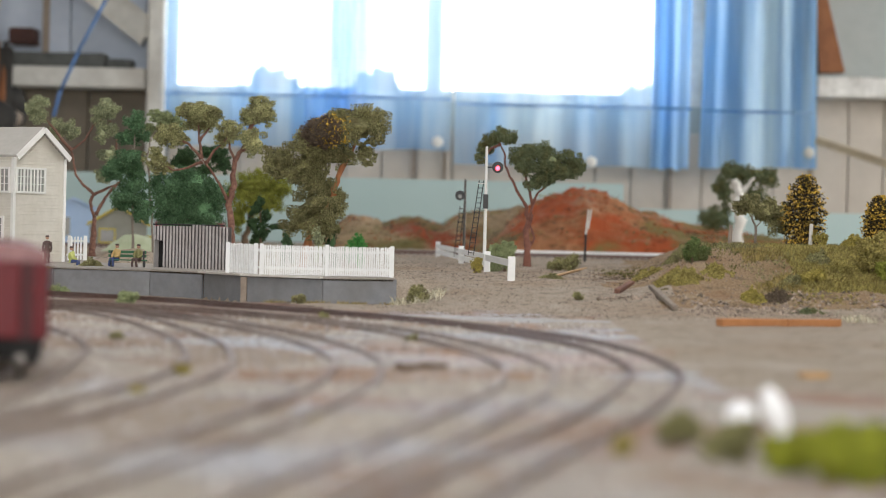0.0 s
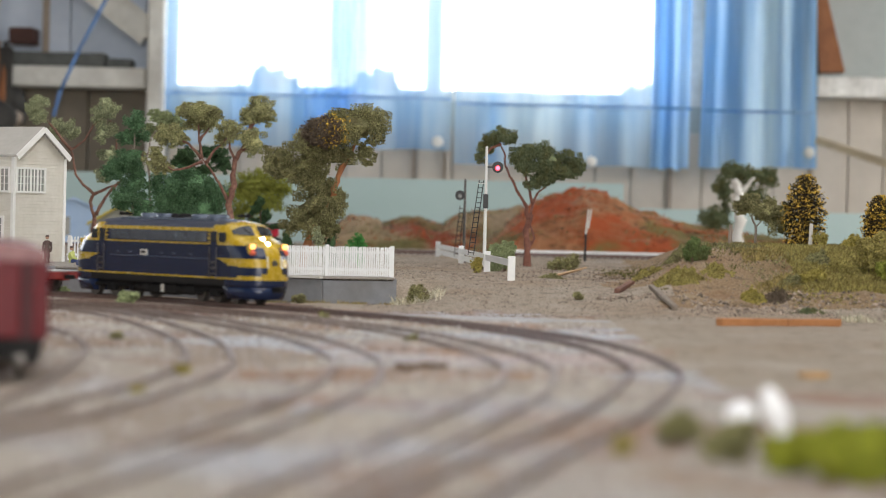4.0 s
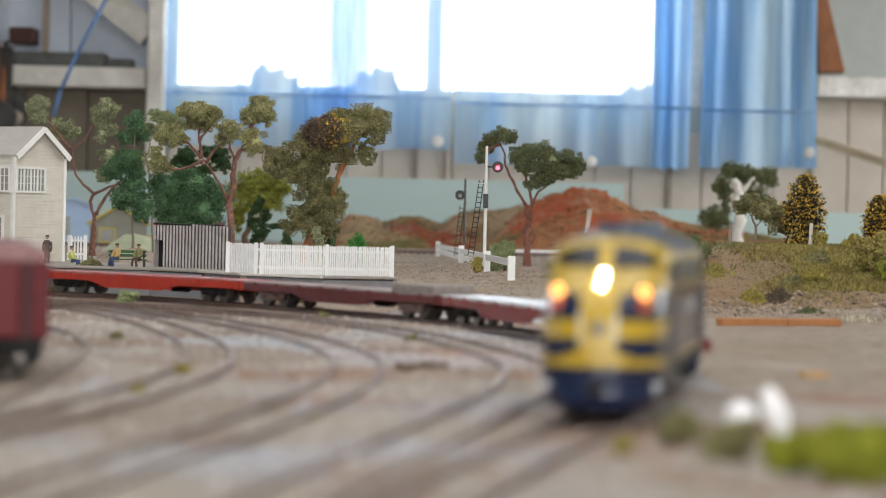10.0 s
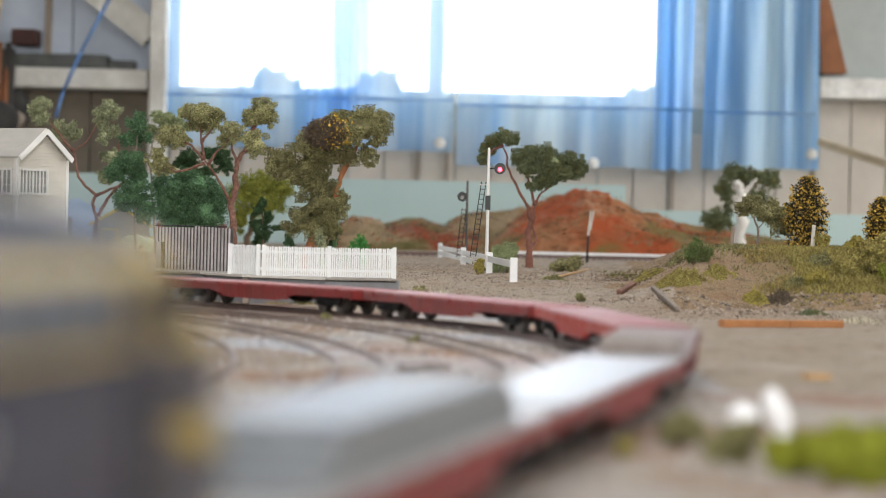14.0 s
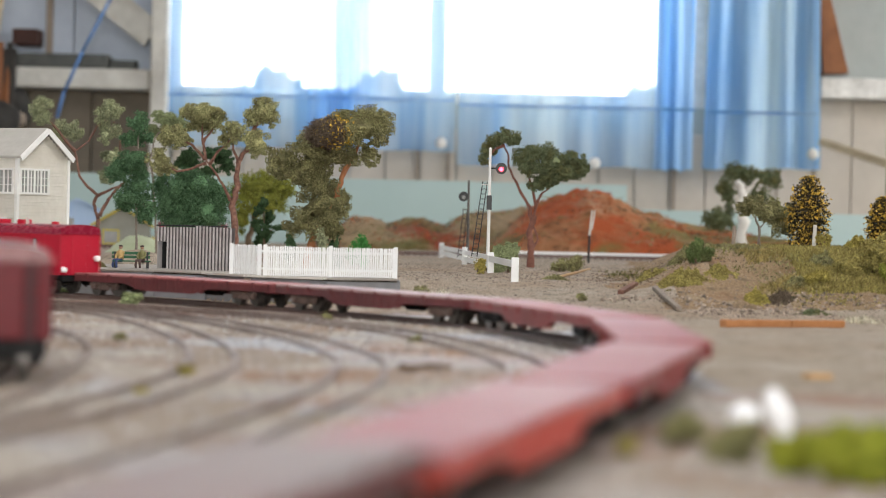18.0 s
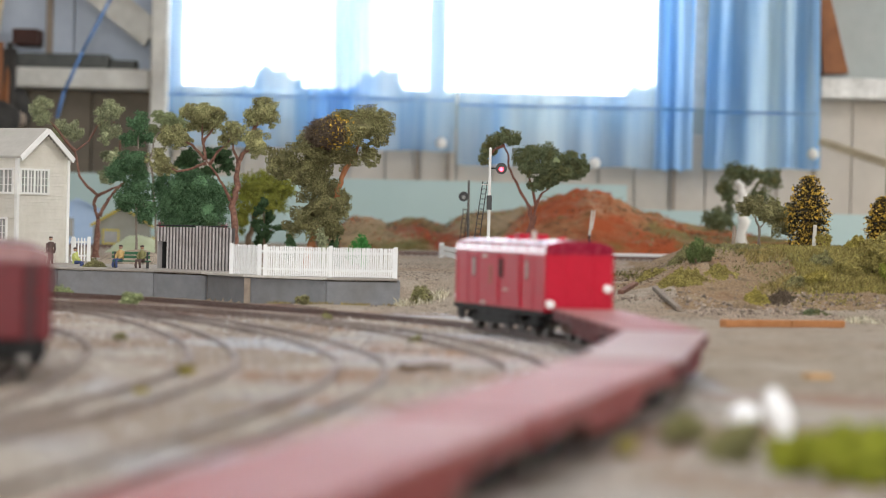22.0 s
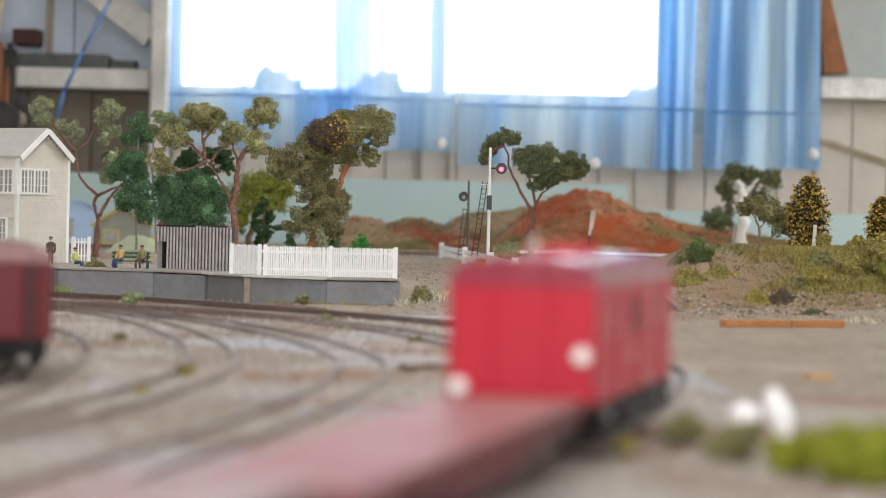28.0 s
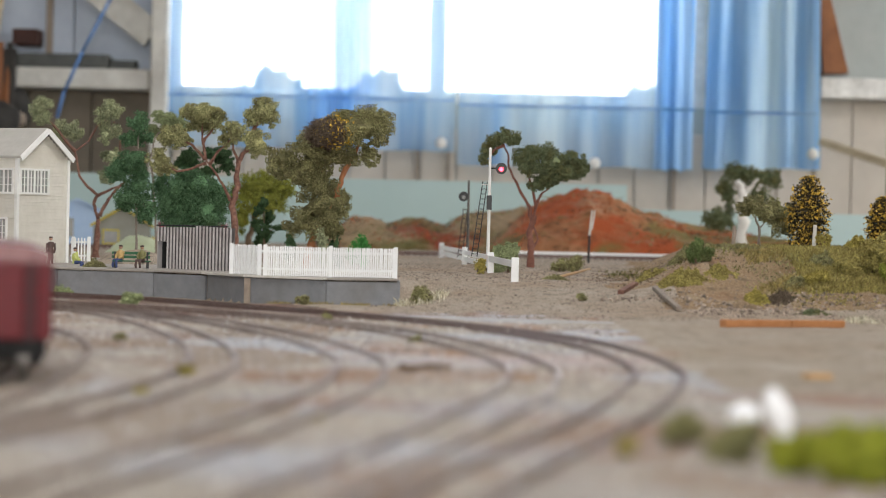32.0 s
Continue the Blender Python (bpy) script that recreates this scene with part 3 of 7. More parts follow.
GRILLE = mat("blue_grey_grille", (0.12, 0.135, 0.16), (0.21, 0.235, 0.28), 500, 0.24, 0.8, 0.3, 0.0002)


def hull_x(y, z):
    """Where the front of the nose lies at (y, z)."""
    ring = [p for p in hull_ring(z, 41)[:41]]
    return float(np.interp(y, [p[1] for p in ring[::-1]], [p[0] for p in ring[::-1]]))


def locomotive():
    w = thing("diesel_locomotive", "navy and yellow double-ended diesel locomotive with lit headlights", "locomotive")
    zs = [0.0105, 0.0115, 0.0130, 0.0146, 0.0157, 0.0170, 0.0183, 0.0195, 0.021, 0.0218, 0.0222, 0.0229, 0.0236, 0.0243, 0.025, 0.0258, 0.0265, 0.0272, 0.0278, 0.0285, 0.030, 0.0315, 0.033, 0.0340, 0.0350, 0.0360, 0.0370, 0.038, 0.0392, 0.0405, 0.042, 0.0430, 0.0440, 0.0450, 0.0460, 0.0470, 0.0480, 0.0487, 0.0495, 0.0502, 0.0508, 0.0510]
    rings = [hull_ring(z) for z in zs]
    names = (("body", NAVY, ""), ("yellow_livery", YELLOW, "bright yellow painted bands and noses"), ("roof", ROOFBLUE, "dull navy roof"), ("cornice", YELLOW, "yellow roof edge line"), ("skirt", UNDER, "black lower side skirt"))
    bms = [B() for _ in names]
    for r, s in zip(rings, rings[1:]):
        n = len(r)
        for i in range(n):
            j = (i + 1) % n
            c = [(r[i][k] + r[j][k] + s[i][k] + s[j][k]) / 4 for k in range(3)]
            bm = bms[loco_colour(*c)]
            bm.faces.new([bm.verts.new(q) for q in (r[i], r[j], s[j], s[i])])
    top = bms[2]
    top.faces.new([top.verts.new(q) for q in rings[-1]])
    bms[0].faces.new([bms[0].verts.new(q) for q in rings[0][::-1]])
    for bm, (nm, m, lab) in zip(bms, names):
        bmesh.ops.remove_doubles(bm, verts=bm.verts, dist=1e-6)
        bmesh.ops.recalc_face_normals(bm, faces=bm.faces)
        part(nm, bm, m, w, lab, True)
    for end in (0, 1):
        def ex(p):
            return (p[0], p[1], p[2]) if end == 0 else (-LOCO_L - p[0], -p[1], p[2])
        sgn = 1 if end == 0 else -1
        # pilot below the nose
        bm = B()
        rr = []
        for z, grow in ((0.0032, 0.86), (0.0060, 0.93), (0.0106, 0.99)):
            ring = hull_ring(0.0115)[:15]
            rr.append([ex((p[0] - (1 - grow) * 0.012, p[1] * grow, z)) for p in ring] + [ex((-0.030, ring[-1][1] * grow, z)), ex((-0.030, ring[0][1] * grow, z))])
        loft(bm, rr)
        part("pilot", bm, PILOTSHEEN, w, "glossy navy pilot skirt, sheen in its colour", True)
        part("coupler", boxed(*sorted((ex((0.009, 0, 0))[0], ex((-0.004, 0, 0))[0])), -0.0018, 0.0018, 0.0078, 0.0108, bevel=0.0004), UNDER, w, "black knuckle coupler")
        # windscreens
        for s in (-1, 1):
            bm = B()
            rings = []
            for k in range(11):
                yy = 0.0020 + 0.0118 * k / 10
                za, zb = 0.0409 + 0.0006 * (k / 10) ** 2, 0.0467 - 0.0030 * (k / 10) ** 3
                y = s * yy
                xa, xb = hull_x(y, za), hull_x(y, zb)
                rings.append([ex(q) for q in ((xa + 0.0005, y, za), (xb + 0.0005, y, zb), (xb - 0.0012, y, zb), (xa - 0.0012, y, za))])
            loft(bm, rings)
            part("windscreen", bm, CABGLASS, w, "dark curved windscreen")
            bm = B()
            bar(bm, ex((hull_x(s * 0.004, 0.0410) + 0.0009, s * 0.004, 0.0410)), ex((hull_x(s * 0.0075, 0.0455) + 0.0009, s * 0.0075, 0.0455)), 0.00022, seg=5)
            part("wiper", bm, UNDER, w)
            for x0, x1, z0, z1, nm, m in ((-0.0355, -0.0285, 0.0366, 0.0425, "cab_window", CABGLASS), (-0.0450, -0.0380, 0.0165, 0.0430, "cab_door", NAVY), (-0.0438, -0.0392, 0.0366, 0.0420, "door_window", CABGLASS)):
                a, b = sorted((ex((x0, 0, 0))[0], ex((x1, 0, 0))[0]))
                yy = s * 0.0168
                d = 0.0002 if nm == "cab_door" else 0.0004
                
                part(nm, boxed(a, b, min(yy - d, yy + d), max(yy - d, yy + d), z0, z1), m, w)
            for xx in (-0.0372, -0.0448):
                bm = B()
                bar(bm, ex((xx, s * 0.0175, 0.0150)), ex((xx, s * 0.0175, 0.0335)), 0.00045, seg=6)
                part("handrail", bm, STEEL, w, "thin metal handrail")
            for zz in (0.0170, 0.0205, 0.0240):
                a, b = sorted((ex((-0.0385, 0, 0))[0], ex((-0.0432, 0, 0))[0]))
                part("foothold", boxed(a, b, s * 0.0168 - 0.0007, s * 0.0168 + 0.0007, zz, zz + 0.0010), STEEL, w)
            bm = B()
            xg = hull_x(s * 0.0048, 0.026)
            bar(bm, ex((xg + 0.0008, s * 0.0048, 0.0215)), ex((xg - 0.0006, s * 0.0048, 0.0290)), 0.0004, seg=6)
            part("grab_rail", bm, WHITEP, w, "white nose grab rail")
            lamp(w, "marker_lamp", ex((hull_x(s * 0.0116, 0.0326) + 0.0016, s * 0.0116, 0.0345)), 0.0016, 0.0030 * sgn, LAMPAMBER if end == 0 else LAMPDULL, "glowing amber marker lamp" if end == 0 else "unlit marker lamp")
            xm = hull_x(s * 0.0118, 0.0308)
            lamp(w, "marker_lamp", ex((xm + 0.0014, s * 0.0118, 0.0308)), 0.0016, 0.0030 * sgn, LAMPRED if end == 0 else LAMPDULL, "dim red marker lamp" if end == 0 else "unlit lower marker lamp")
            xm = hull_x(s * 0.0118, 0.0330)
            part("lamp_bracket", boxed(*sorted((ex((xm - 0.0030, 0, 0))[0], ex((xm + 0.0004, 0, 0))[0])), *sorted((s * sgn * 0.0098, s * sgn * 0.0136)), 0.0296, 0.0362, bevel=0.0004), YELLOW, w)
        for zz, m in ((0.0391, LAMPWHITE), (0.0363, LAMPWHITE)):
            xm = hull_x(0, zz)
            lamp(w, "headlight", ex((xm + 0.0012, 0, zz)), 0.0008, 0.0026 * sgn, m if end == 0 else LAMPDULL, "glowing warm headlight" if end == 0 else "unlit headlight")
        # nose emblem
        bm = B()
        xm = hull_x(0, 0.026)
        p, q = ex((xm + 0.0003, 0, 0.0246)), ex((xm + 0.0006, 0, 0.0246))
        bar(bm, p, q, 0.0022, 0.0020, 16)
        part("emblem", bm, STEEL, w, "round metal nose emblem")
    # side grilles, port holes, number plate
    for s in (-1, 1):
        y0, y1 = sorted((s * 0.0165, s * 0.0171))
        for i in range(5):
            a = -0.050 - i * 0.0222
            part("side_grille", boxed(a - 0.0213, a, y0, y1, 0.0364, 0.0427, bevel=0.0003), GRILLE, w, "blue-grey louvred grille")
            for k in range(4):
                zz = 0.0370 + k * 0.0014
                part("louvre", boxed(a - 0.0200, a - 0.0006, s * 0.0171 - 0.0002, s * 0.0171 + 0.0002, zz, zz + 0.0004), GRILLE, w)
        part("plate", boxed(-0.124, -0.116, s * 0.0170 - 0.0002, s * 0.0170 + 0.0002, 0.0270, 0.0305), EDGING, w, "pale number plate")
        part("plate_bar", boxed(-0.1222, -0.1178, s * 0.0173 - 0.0001, s * 0.0173 + 0.0001, 0.0280, 0.0296), BLACKDULL, w)
        for xx in (-0.066, -0.085, -0.099, -0.136, -0.150):
            part("vent", boxed(xx - 0.0022, xx + 0.0022, s * 0.0170 - 0.0002, s * 0.0170 + 0.0002, 0.0282, 0.0292), GRILLE, w)
        part("tank_side", boxed(-0.118, -0.087, s * 0.0105 - 0.0035, s * 0.0105 + 0.0035, 0.0030, 0.0104, bevel=0.0015), UNDER, w, "black fuel tank")
        part("tank_plate", boxed(-0.1035, -0.1000, s * 0.0142 - 0.0002, s * 0.0142 + 0.0002, 0.0045, 0.0095), EDGING, w, "pale tank plate")
        part("seam_strip", boxed(-0.160, -0.047, s * 0.0169 - 0.0001, s * 0.0169 + 0.0001, 0.0262, 0.0267), ROOFGREY, w, "thin pale blue side line")
    for xx, ln, r in ((-0.078, 0.016, 0.0032), (-0.128, 0.014, 0.0030)):
        for s in (-1, 1):
            bm = B()
            bar(bm, (xx - ln / 2, s * 0.0112, 0.0068), (xx + ln / 2, s * 0.0112, 0.0068), r, r, 12)
            part("air_tank", bm, UNDER, w, "black air reservoir", True)
    # roof gear
    for xx, r in ((-0.062, 0.0072), (-0.080, 0.0072), (-0.120, 0.0072), (-0.138, 0.0072)):
        bm = B()
        bar(bm, (xx, 0, 0.0500), (xx, 0, 0.0530), r, r * 0.94, 24)
        bmesh.ops.bevel(bm, geom=bm.edges[:], offset=0.0004, segments=1, affect="EDGES", profile=0.5)
        fan = part("roof_fan", bm, ROOFGREY, w, "round blue-grey roof fan", True)
        for k in range(6):
            a = math.pi * k / 6
            bm = B()
            beam(bm, (xx - r * 0.85 * math.cos(a), -r * 0.85 * math.sin(a), 0.0531), (xx + r * 0.85 * math.cos(a), r * 0.85 * math.sin(a), 0.0531), 0.0005, 0.0003)
            part("fan_bar", bm, ROOFBLUE, fan)
    for s in (-1, 1):
        part("roof_hatch", boxed(-0.158, -0.050, s * 0.0092 - 0.0014, s * 0.0092 + 0.0014, 0.0490, 0.0502, bevel=0.0004), ROOFGREY, w, "blue-grey roof walkway")
    part("exhaust", boxed(-0.110, -0.098, -0.004, 0.004, 0.0500, 0.0532, bevel=0.0006), UNDER, w, "black exhaust stack")
    for xx, d in ((-0.040, 1), (-0.165, -1)):
        bm = B()
        for s in (-1, 1):
            bar(bm, (xx, s * 0.0022, 0.0524), (xx + d * 0.0075, s * 0.0022, 0.0527), 0.0004, 0.0012, 10)
        bar(bm, (xx, 0, 0.0490), (xx, 0, 0.0526), 0.0005)
        part("horn", bm, UNDER, w, "black air horns")
    part("frame", boxed(-0.192, -0.020, -0.0120, 0.0120, 0.0085, 0.0106), UNDER, w)
    b1, b2 = bogie(w, -0.0455, UNDER, 0.042, 3), bogie(w, -0.1665, UNDER, 0.042, 3)
    return w, (b1, b2), 0.0455, 0.1665, 0.225


def van_ring(x, half, eave, crown, base, n=13):
    pts = [(x, half, base), (x, half, eave - 0.0012), (x, half * 0.985, eave)]
    for i in range(1, n):
        a = math.pi * i / n
        pts.append((x, half * 0.985 * math.cos(a), eave + crown * math.sin(a) ** 0.62))
    return pts + [(x, -half * 0.985, eave), (x, -half, eave - 0.0012), (x, -half, base)]


def brake_van():
    w = thing("brake_van", "glossy red guard's van with white lamps and roof vents", "guard's van")
    L, hw, base, eave = 0.146, 0.0166, 0.0122, 0.0393
    x1, x0 = -0.005, -0.142
    bm = B()
    loft(bm, [van_ring(x0, hw, eave, 0.0052, base), van_ring(x1, hw, eave, 0.0052, base)])
    part("body", bm, REDVAN, w)
    # roof skin a little proud
    bm = B()
    ring = lambda x: [(q[0], q[1] * 1.02, q[2] + 0.0007) for q in van_ring(x, hw, eave, 0.0052, eave - 0.0012)[1:-1]]
    loft(bm, [ring(x0 - 0.0012), ring(x1 + 0.0012)], closed=True)
    part("roof", bm, REDROOF, w, "glossy red roof with pale sheen")
    for s in (-1, 1):
        y = s * hw
        def panel(nm, xa, xb, za, zb, m, d=0.0004, lab=""):
            part(nm, boxed(min(xa, xb), max(xa, xb), y - d, y + d, za, zb, bevel=min(0.0002, d * 0.45)), m, w, lab)
        # two pale windows; the middle is a door gap, its darkness put in black
        for xa, xb in ((-0.0315, -0.0290), (-0.0700, -0.0665), (-0.1130, -0.1095)):
            panel("side_opening", xa, xb, 0.0268, 0.0352, BLACKDULL if xa == -0.0700 else PANEGREY, 0.0009 if xa == -0.0700 else 0.0005, "narrow side opening")
            panel("window_surround", xa - 0.0006, xb + 0.0006, 0.0262, 0.0358, MAROON, 0.0003)
        for xa, xb in ((-0.0560, -0.0390), (-0.0890, -0.0720)):
            panel("sliding_door", xa, xb, 0.0132, 0.0376, REDVAN, 0.0007, "red sliding door")
            panel("door_rail", xa - 0.004, xb + 0.004, 0.0378, 0.0384, REDVAN, 0.0009)
        panel("lettering", -0.0985, -0.0900, 0.0358, 0.0370, EDGING, 0.0002)
        panel("plate", -0.0850, -0.0800, 0.0230, 0.0320, PLATEBROWN, 0.0009, "faded brown notice board")
        panel("lettering", -0.0640, -0.0590, 0.0205, 0.0212, EDGING, 0.0009)
        panel("lettering", -0.0990, -0.0930, 0.0130, 0.0142, EDGING, 0.0005)
        panel("solebar", x0, x1, 0.0098, 0.0120, UNDER, 0.0006)
        for k in range(9):
            xx = x0 + 0.004 + k * 0.0168
            panel("rib", xx - 0.0003, xx + 0.0003, 0.0124, 0.0386, REDVAN, 0.0003)
        panel("truss", -0.100, -0.052, 0.0040, 0.0096, UNDER, 0.0008)
        for xa, xb, za in ((-0.135, -0.126, 0.0052), (-0.104, -0.101, 0.0044), (-0.050, -0.044, 0.0048), (-0.020, -0.012, 0.0052)):
            panel("gear_box", xa, xb, za, 0.0098, UNDER, 0.0009)
        panel("step_board", x0 + 0.010, x1 - 0.010, 0.0060, 0.0068, UNDER, 0.0012)
        for k in range(6):
            xx = x0 + 0.012 + k * 0.0225
            panel("step_hanger", xx - 0.0005, xx + 0.0005, 0.0040, 0.0098, UNDER, 0.0010)
    for xe, d in ((x1, 1), (x0, -1)):
        for ya, yb in ((-0.0165, -0.0069), (0.0069, 0.0165)):
            part("end_panel", boxed(*sorted((xe, xe + d * 0.0005)), ya, yb, base, 0.0400, bevel=0.0002), REDVAN, w)
        part("end_door", boxed(*sorted((xe, xe + d * 0.0007)), -0.0062, 0.0062, base + 0.0005, 0.0428, bevel=0.0003), REDVAN, w, "red end door")
        for yy in (-0.0070, 0.0070):
            part("end_recess", boxed(*sorted((xe, xe + d * 0.0002)), yy - 0.0014, yy + 0.0014, base, 0.0403), REDVAN, w, "dark recess beside the end door")
        for yy, zz, r in ((0.0138, 0.0232, 0.0020), (-0.0143, 0.0157, 0.0020)):
            bm = B()
            bar(bm, (xe, yy, zz), (xe + d * 0.0035, yy, zz), r, r * 0.95, 18)
            bmesh.ops.bevel(bm, geom=bm.edges[:], offset=0.0003, segments=1, affect="EDGES", profile=0.5)
            part("tail_lamp", bm, LAMPENAMEL, w, "white tail lamp", True)
        part("buffer_beam", boxed(*sorted((xe - d * 0.001, xe + d * 0.0012)), -0.0150, 0.0150, 0.0082, 0.0116), UNDER, w)
        part("coupler", boxed(*sorted((xe, xe + d * 0.0085)), -0.0016, 0.0016, 0.0086, 0.0112, bevel=0.0004), UNDER, w, "black knuckle coupler")
        part("vestibule", boxed(*sorted((xe, xe + d * 0.0022)), -0.0060, 0.0060, 0.0100, 0.0118), UNDER, w)
    for xx in (-0.062, -0.084):
        part("roof_vent", boxed(xx - 0.0035, xx + 0.0035, -0.004, 0.004, 0.0440, 0.0478, bevel=0.0006), REDVAN, w, "red roof ventilator")
    for xx in (-0.030, -0.105):
        part("roof_vent", boxed(xx - 0.0018, xx + 0.0018, -0.002, 0.002, 0.0440, 0.0468, bevel=0.0004), REDVAN, w, "small red roof ventilator")
    bm = B()
    bar(bm, (-0.0515, -0.006, 0.0425), (-0.0515, -0.006, 0.0492), 0.0011, 0.0011, 10)
    part("chimney", bm, EDGING, w, "pale stove chimney")
    part("frame", boxed(x0 + 0.006, x1 - 0.006, -0.0105, 0.0105, 0.0085, 0.0118), UNDER, w)
    b1, b2 = bogie(w, -0.030, UNDER), bogie(w, -0.117, UNDER)
    return w, (b1, b2), 0.030, 0.117, 0.147


train = []
PITCH, FIRST = 0.23567, 0.2250
train.append((0.0, *locomotive()))
LOOKS = ((FLATRED, DECKGREY, "red bogie flat wagon stacked with grey slabs"), (FLATRED, DECKPALE, "red bogie flat wagon with pale bare deck"), (FLATBROWN, DECKBROWN, "brown-red bogie flat wagon with a grey crate"),
         (FLATORANGE, DECKPINK, "bright orange-red bogie flat wagon, empty"), (FLATRED, DECKPINK, "red bogie flat wagon, empty and dusty"), (FLATRED, DECKPINK, "red bogie flat wagon, empty and dusty"),
         (FLATRED, DECKPINK, "red bogie flat wagon, empty and dusty"), (FLATBROWN, DECKDUST, "brown-red bogie flat wagon with dusty pale deck"), (FLATBROWN, DECKPINK, "brown-red bogie flat wagon, empty and dusty"))
for k, (body, deck, label) in enumerate(LOOKS):
    train.append((FIRST + k * PITCH, *flat_wagon(body, deck, label)))
first, third = train[1][1], train[3][1]
for i, (a, b) in enumerate(((-0.196, -0.030), (-0.193, -0.040), (-0.189, -0.046), (-0.186, -0.052))):
    part("slab", boxed(a, b, -0.0125, 0.0125, 0.0143 + i * 0.0022, 0.0164 + i * 0.0022, bevel=0.0003), LOADGREY, first, "grey steel slab")
part("crate", boxed(-0.058, -0.012, -0.0120, 0.0120, 0.0143, 0.0185, bevel=0.0005), OLDWOODGREY, third, "low grey-brown crate")
train.append((FIRST + 9 * PITCH, *brake_van()))


# ---- the wagon standing in the yard ----
def standing_wagon(m, L=0.150, MAROON=MAROON, label="maroon goods wagon with glossy curved roof standing in the yard", eave=0.0375):
    w = thing("goods_wagon", label, "goods wagon", m=m)
    hw, base = 0.0160, 0.0125
    bm = B()
    loft(bm, [van_ring(x, hw, eave, 0.0045, base) for x in (-L, -0.004)])
    part("body", bm, MAROON, w)
    bm = B()
    ring = lambda x: [(q[0], q[1] * 1.03, q[2] + 0.0006) for q in van_ring(x, hw, eave, 0.0045, eave - 0.0012)[1:-1]]
    loft(bm, [ring(-L - 0.001), ring(-0.003)])
    part("roof", bm, ROOFMAROON, w, "worn glossy maroon roof")
    for s in (-1, 1):
        for k in range(int(L / 0.0187)):
            xx = -L + 0.006 + k * 0.0195
            part("rib", boxed(xx - 0.0008, xx + 0.0008, s * hw - 0.0009, s * hw + 0.0009, base, eave - 0.0016), MAROON, w)
        part("side_door", boxed(-L * 0.61, -L * 0.41, s * hw - 0.0012, s * hw + 0.0012, base + 0.001, eave - 0.003, bevel=0.0003), MAROON, w, "maroon sliding door")
        part("solebar", boxed(-L + 0.002, -0.006, s * 0.0125 - 0.0006, s * 0.0125 + 0.0006, 0.0088, 0.0124), UNDER, w)
    for y0, y1 in ((-0.0160, -0.0118), (-0.0080, 0.0080), (0.0118, 0.0160)):
        part("end_panel", boxed(-0.004, -0.0012, y0, y1, base, eave - 0.0012, bevel=0.0006), MAROON, w)
    for y0, y1 in ((-0.0118, -0.0080), (0.0080, 0.0118)):
        part("end_recess", boxed(-0.0041, -0.0038, y0, y1, base, eave - 0.001), MAROONSHADE, w, "recess in the wagon end, shade in its colour")
    part("coupler", boxed(-0.004, 0.0035, -0.0016, 0.0016, 0.0082, 0.0108), UNDER, w)
    part("frame", boxed(-L + 0.004, -0.008, -0.0100, 0.0100, 0.0085, 0.0124), UNDER, w)
    part("headstock", boxed(-0.006, -0.0035, -0.0150, 0.0150, 0.0075, 0.0124), UNDER, w)
    bogie(w, -0.020, UNDER), bogie(w, -L + 0.024, UNDER)
    return w


standing_wagon(pose(-0.1395, 0.838, 0, 0, 0, -80))

# a short red van is shunted on the far line behind the station
shunted = standing_wagon(pose(-0.24, 3.143, 0.0168), 0.082, REDVAN, "short red goods van on the far line behind the station", 0.0235)

# ---- trees and shrubs ----
BARKRED = mat("red_brown_bark", (0.09, 0.038, 0.03), (0.34, 0.18, 0.125), 380, 0.85, 0, 0.6, 0.001, (0.13, 0.06, 0.045), 60, 0.5)
BARKORANGE = mat("orange_bark", (0.32, 0.12, 0.05), (0.46, 0.2, 0.09), 260, 0.85, 0, 0.6, 0.001, (0.2, 0.09, 0.05), 60, 0.5)
BARKDARK = mat("dark_red_bark", (0.13, 0.05, 0.035), (0.26, 0.11, 0.075), 260, 0.85, 0, 0.6, 0.001)
BARKBROWN = mat("brown_bark", (0.12, 0.08, 0.05), (0.2, 0.14, 0.09), 260, 0.9, 0, 0.6, 0.001)
BARKGREY = mat("grey_bark", (0.2, 0.16, 0.13), (0.32, 0.27, 0.22), 260, 0.9, 0, 0.6, 0.001)
BARKWHITE = mat("white_bark", (0.7, 0.68, 0.63), (0.8, 0.78, 0.74), 260, 0.8, 0, 0.3, 0.001)
LEAFGREY = leafy("grey_green_foam", (0.15, 0.17, 0.09), (0.46, 0.48, 0.29), (0.08, 0.09, 0.055))
LEAFSAGE = leafy("sage_foam", (0.16, 0.20, 0.09), (0.40, 0.44, 0.23), (0.104, 0.117, 0.058))
LEAFPINE = leafy("pine_foam", (0.035, 0.085, 0.04), (0.16, 0.28, 0.14), (0.02, 0.045, 0.024))
LEAFOLIVE = leafy("olive_foam", (0.16, 0.16, 0.065), (0.50, 0.48, 0.24), (0.085, 0.075, 0.035))
LEAFKHAKI = leafy("khaki_foam", (0.095, 0.09, 0.036), (0.37, 0.35, 0.165), (0.07, 0.05, 0.028))
LEAFDARK = leafy("dark_green_foam", (0.029, 0.065, 0.029), (0.078, 0.130, 0.058), (0.026, 0.046, 0.019))
LEAFGREEN = leafy("mid_green_foam", (0.055, 0.08, 0.04), (0.20, 0.22, 0.115), (0.15, 0.12, 0.035))
LEAFBRIGHT = leafy("bright_green_foam", (0.03, 0.15, 0.03), (0.10, 0.33, 0.08), (0.026, 0.130, 0.019))
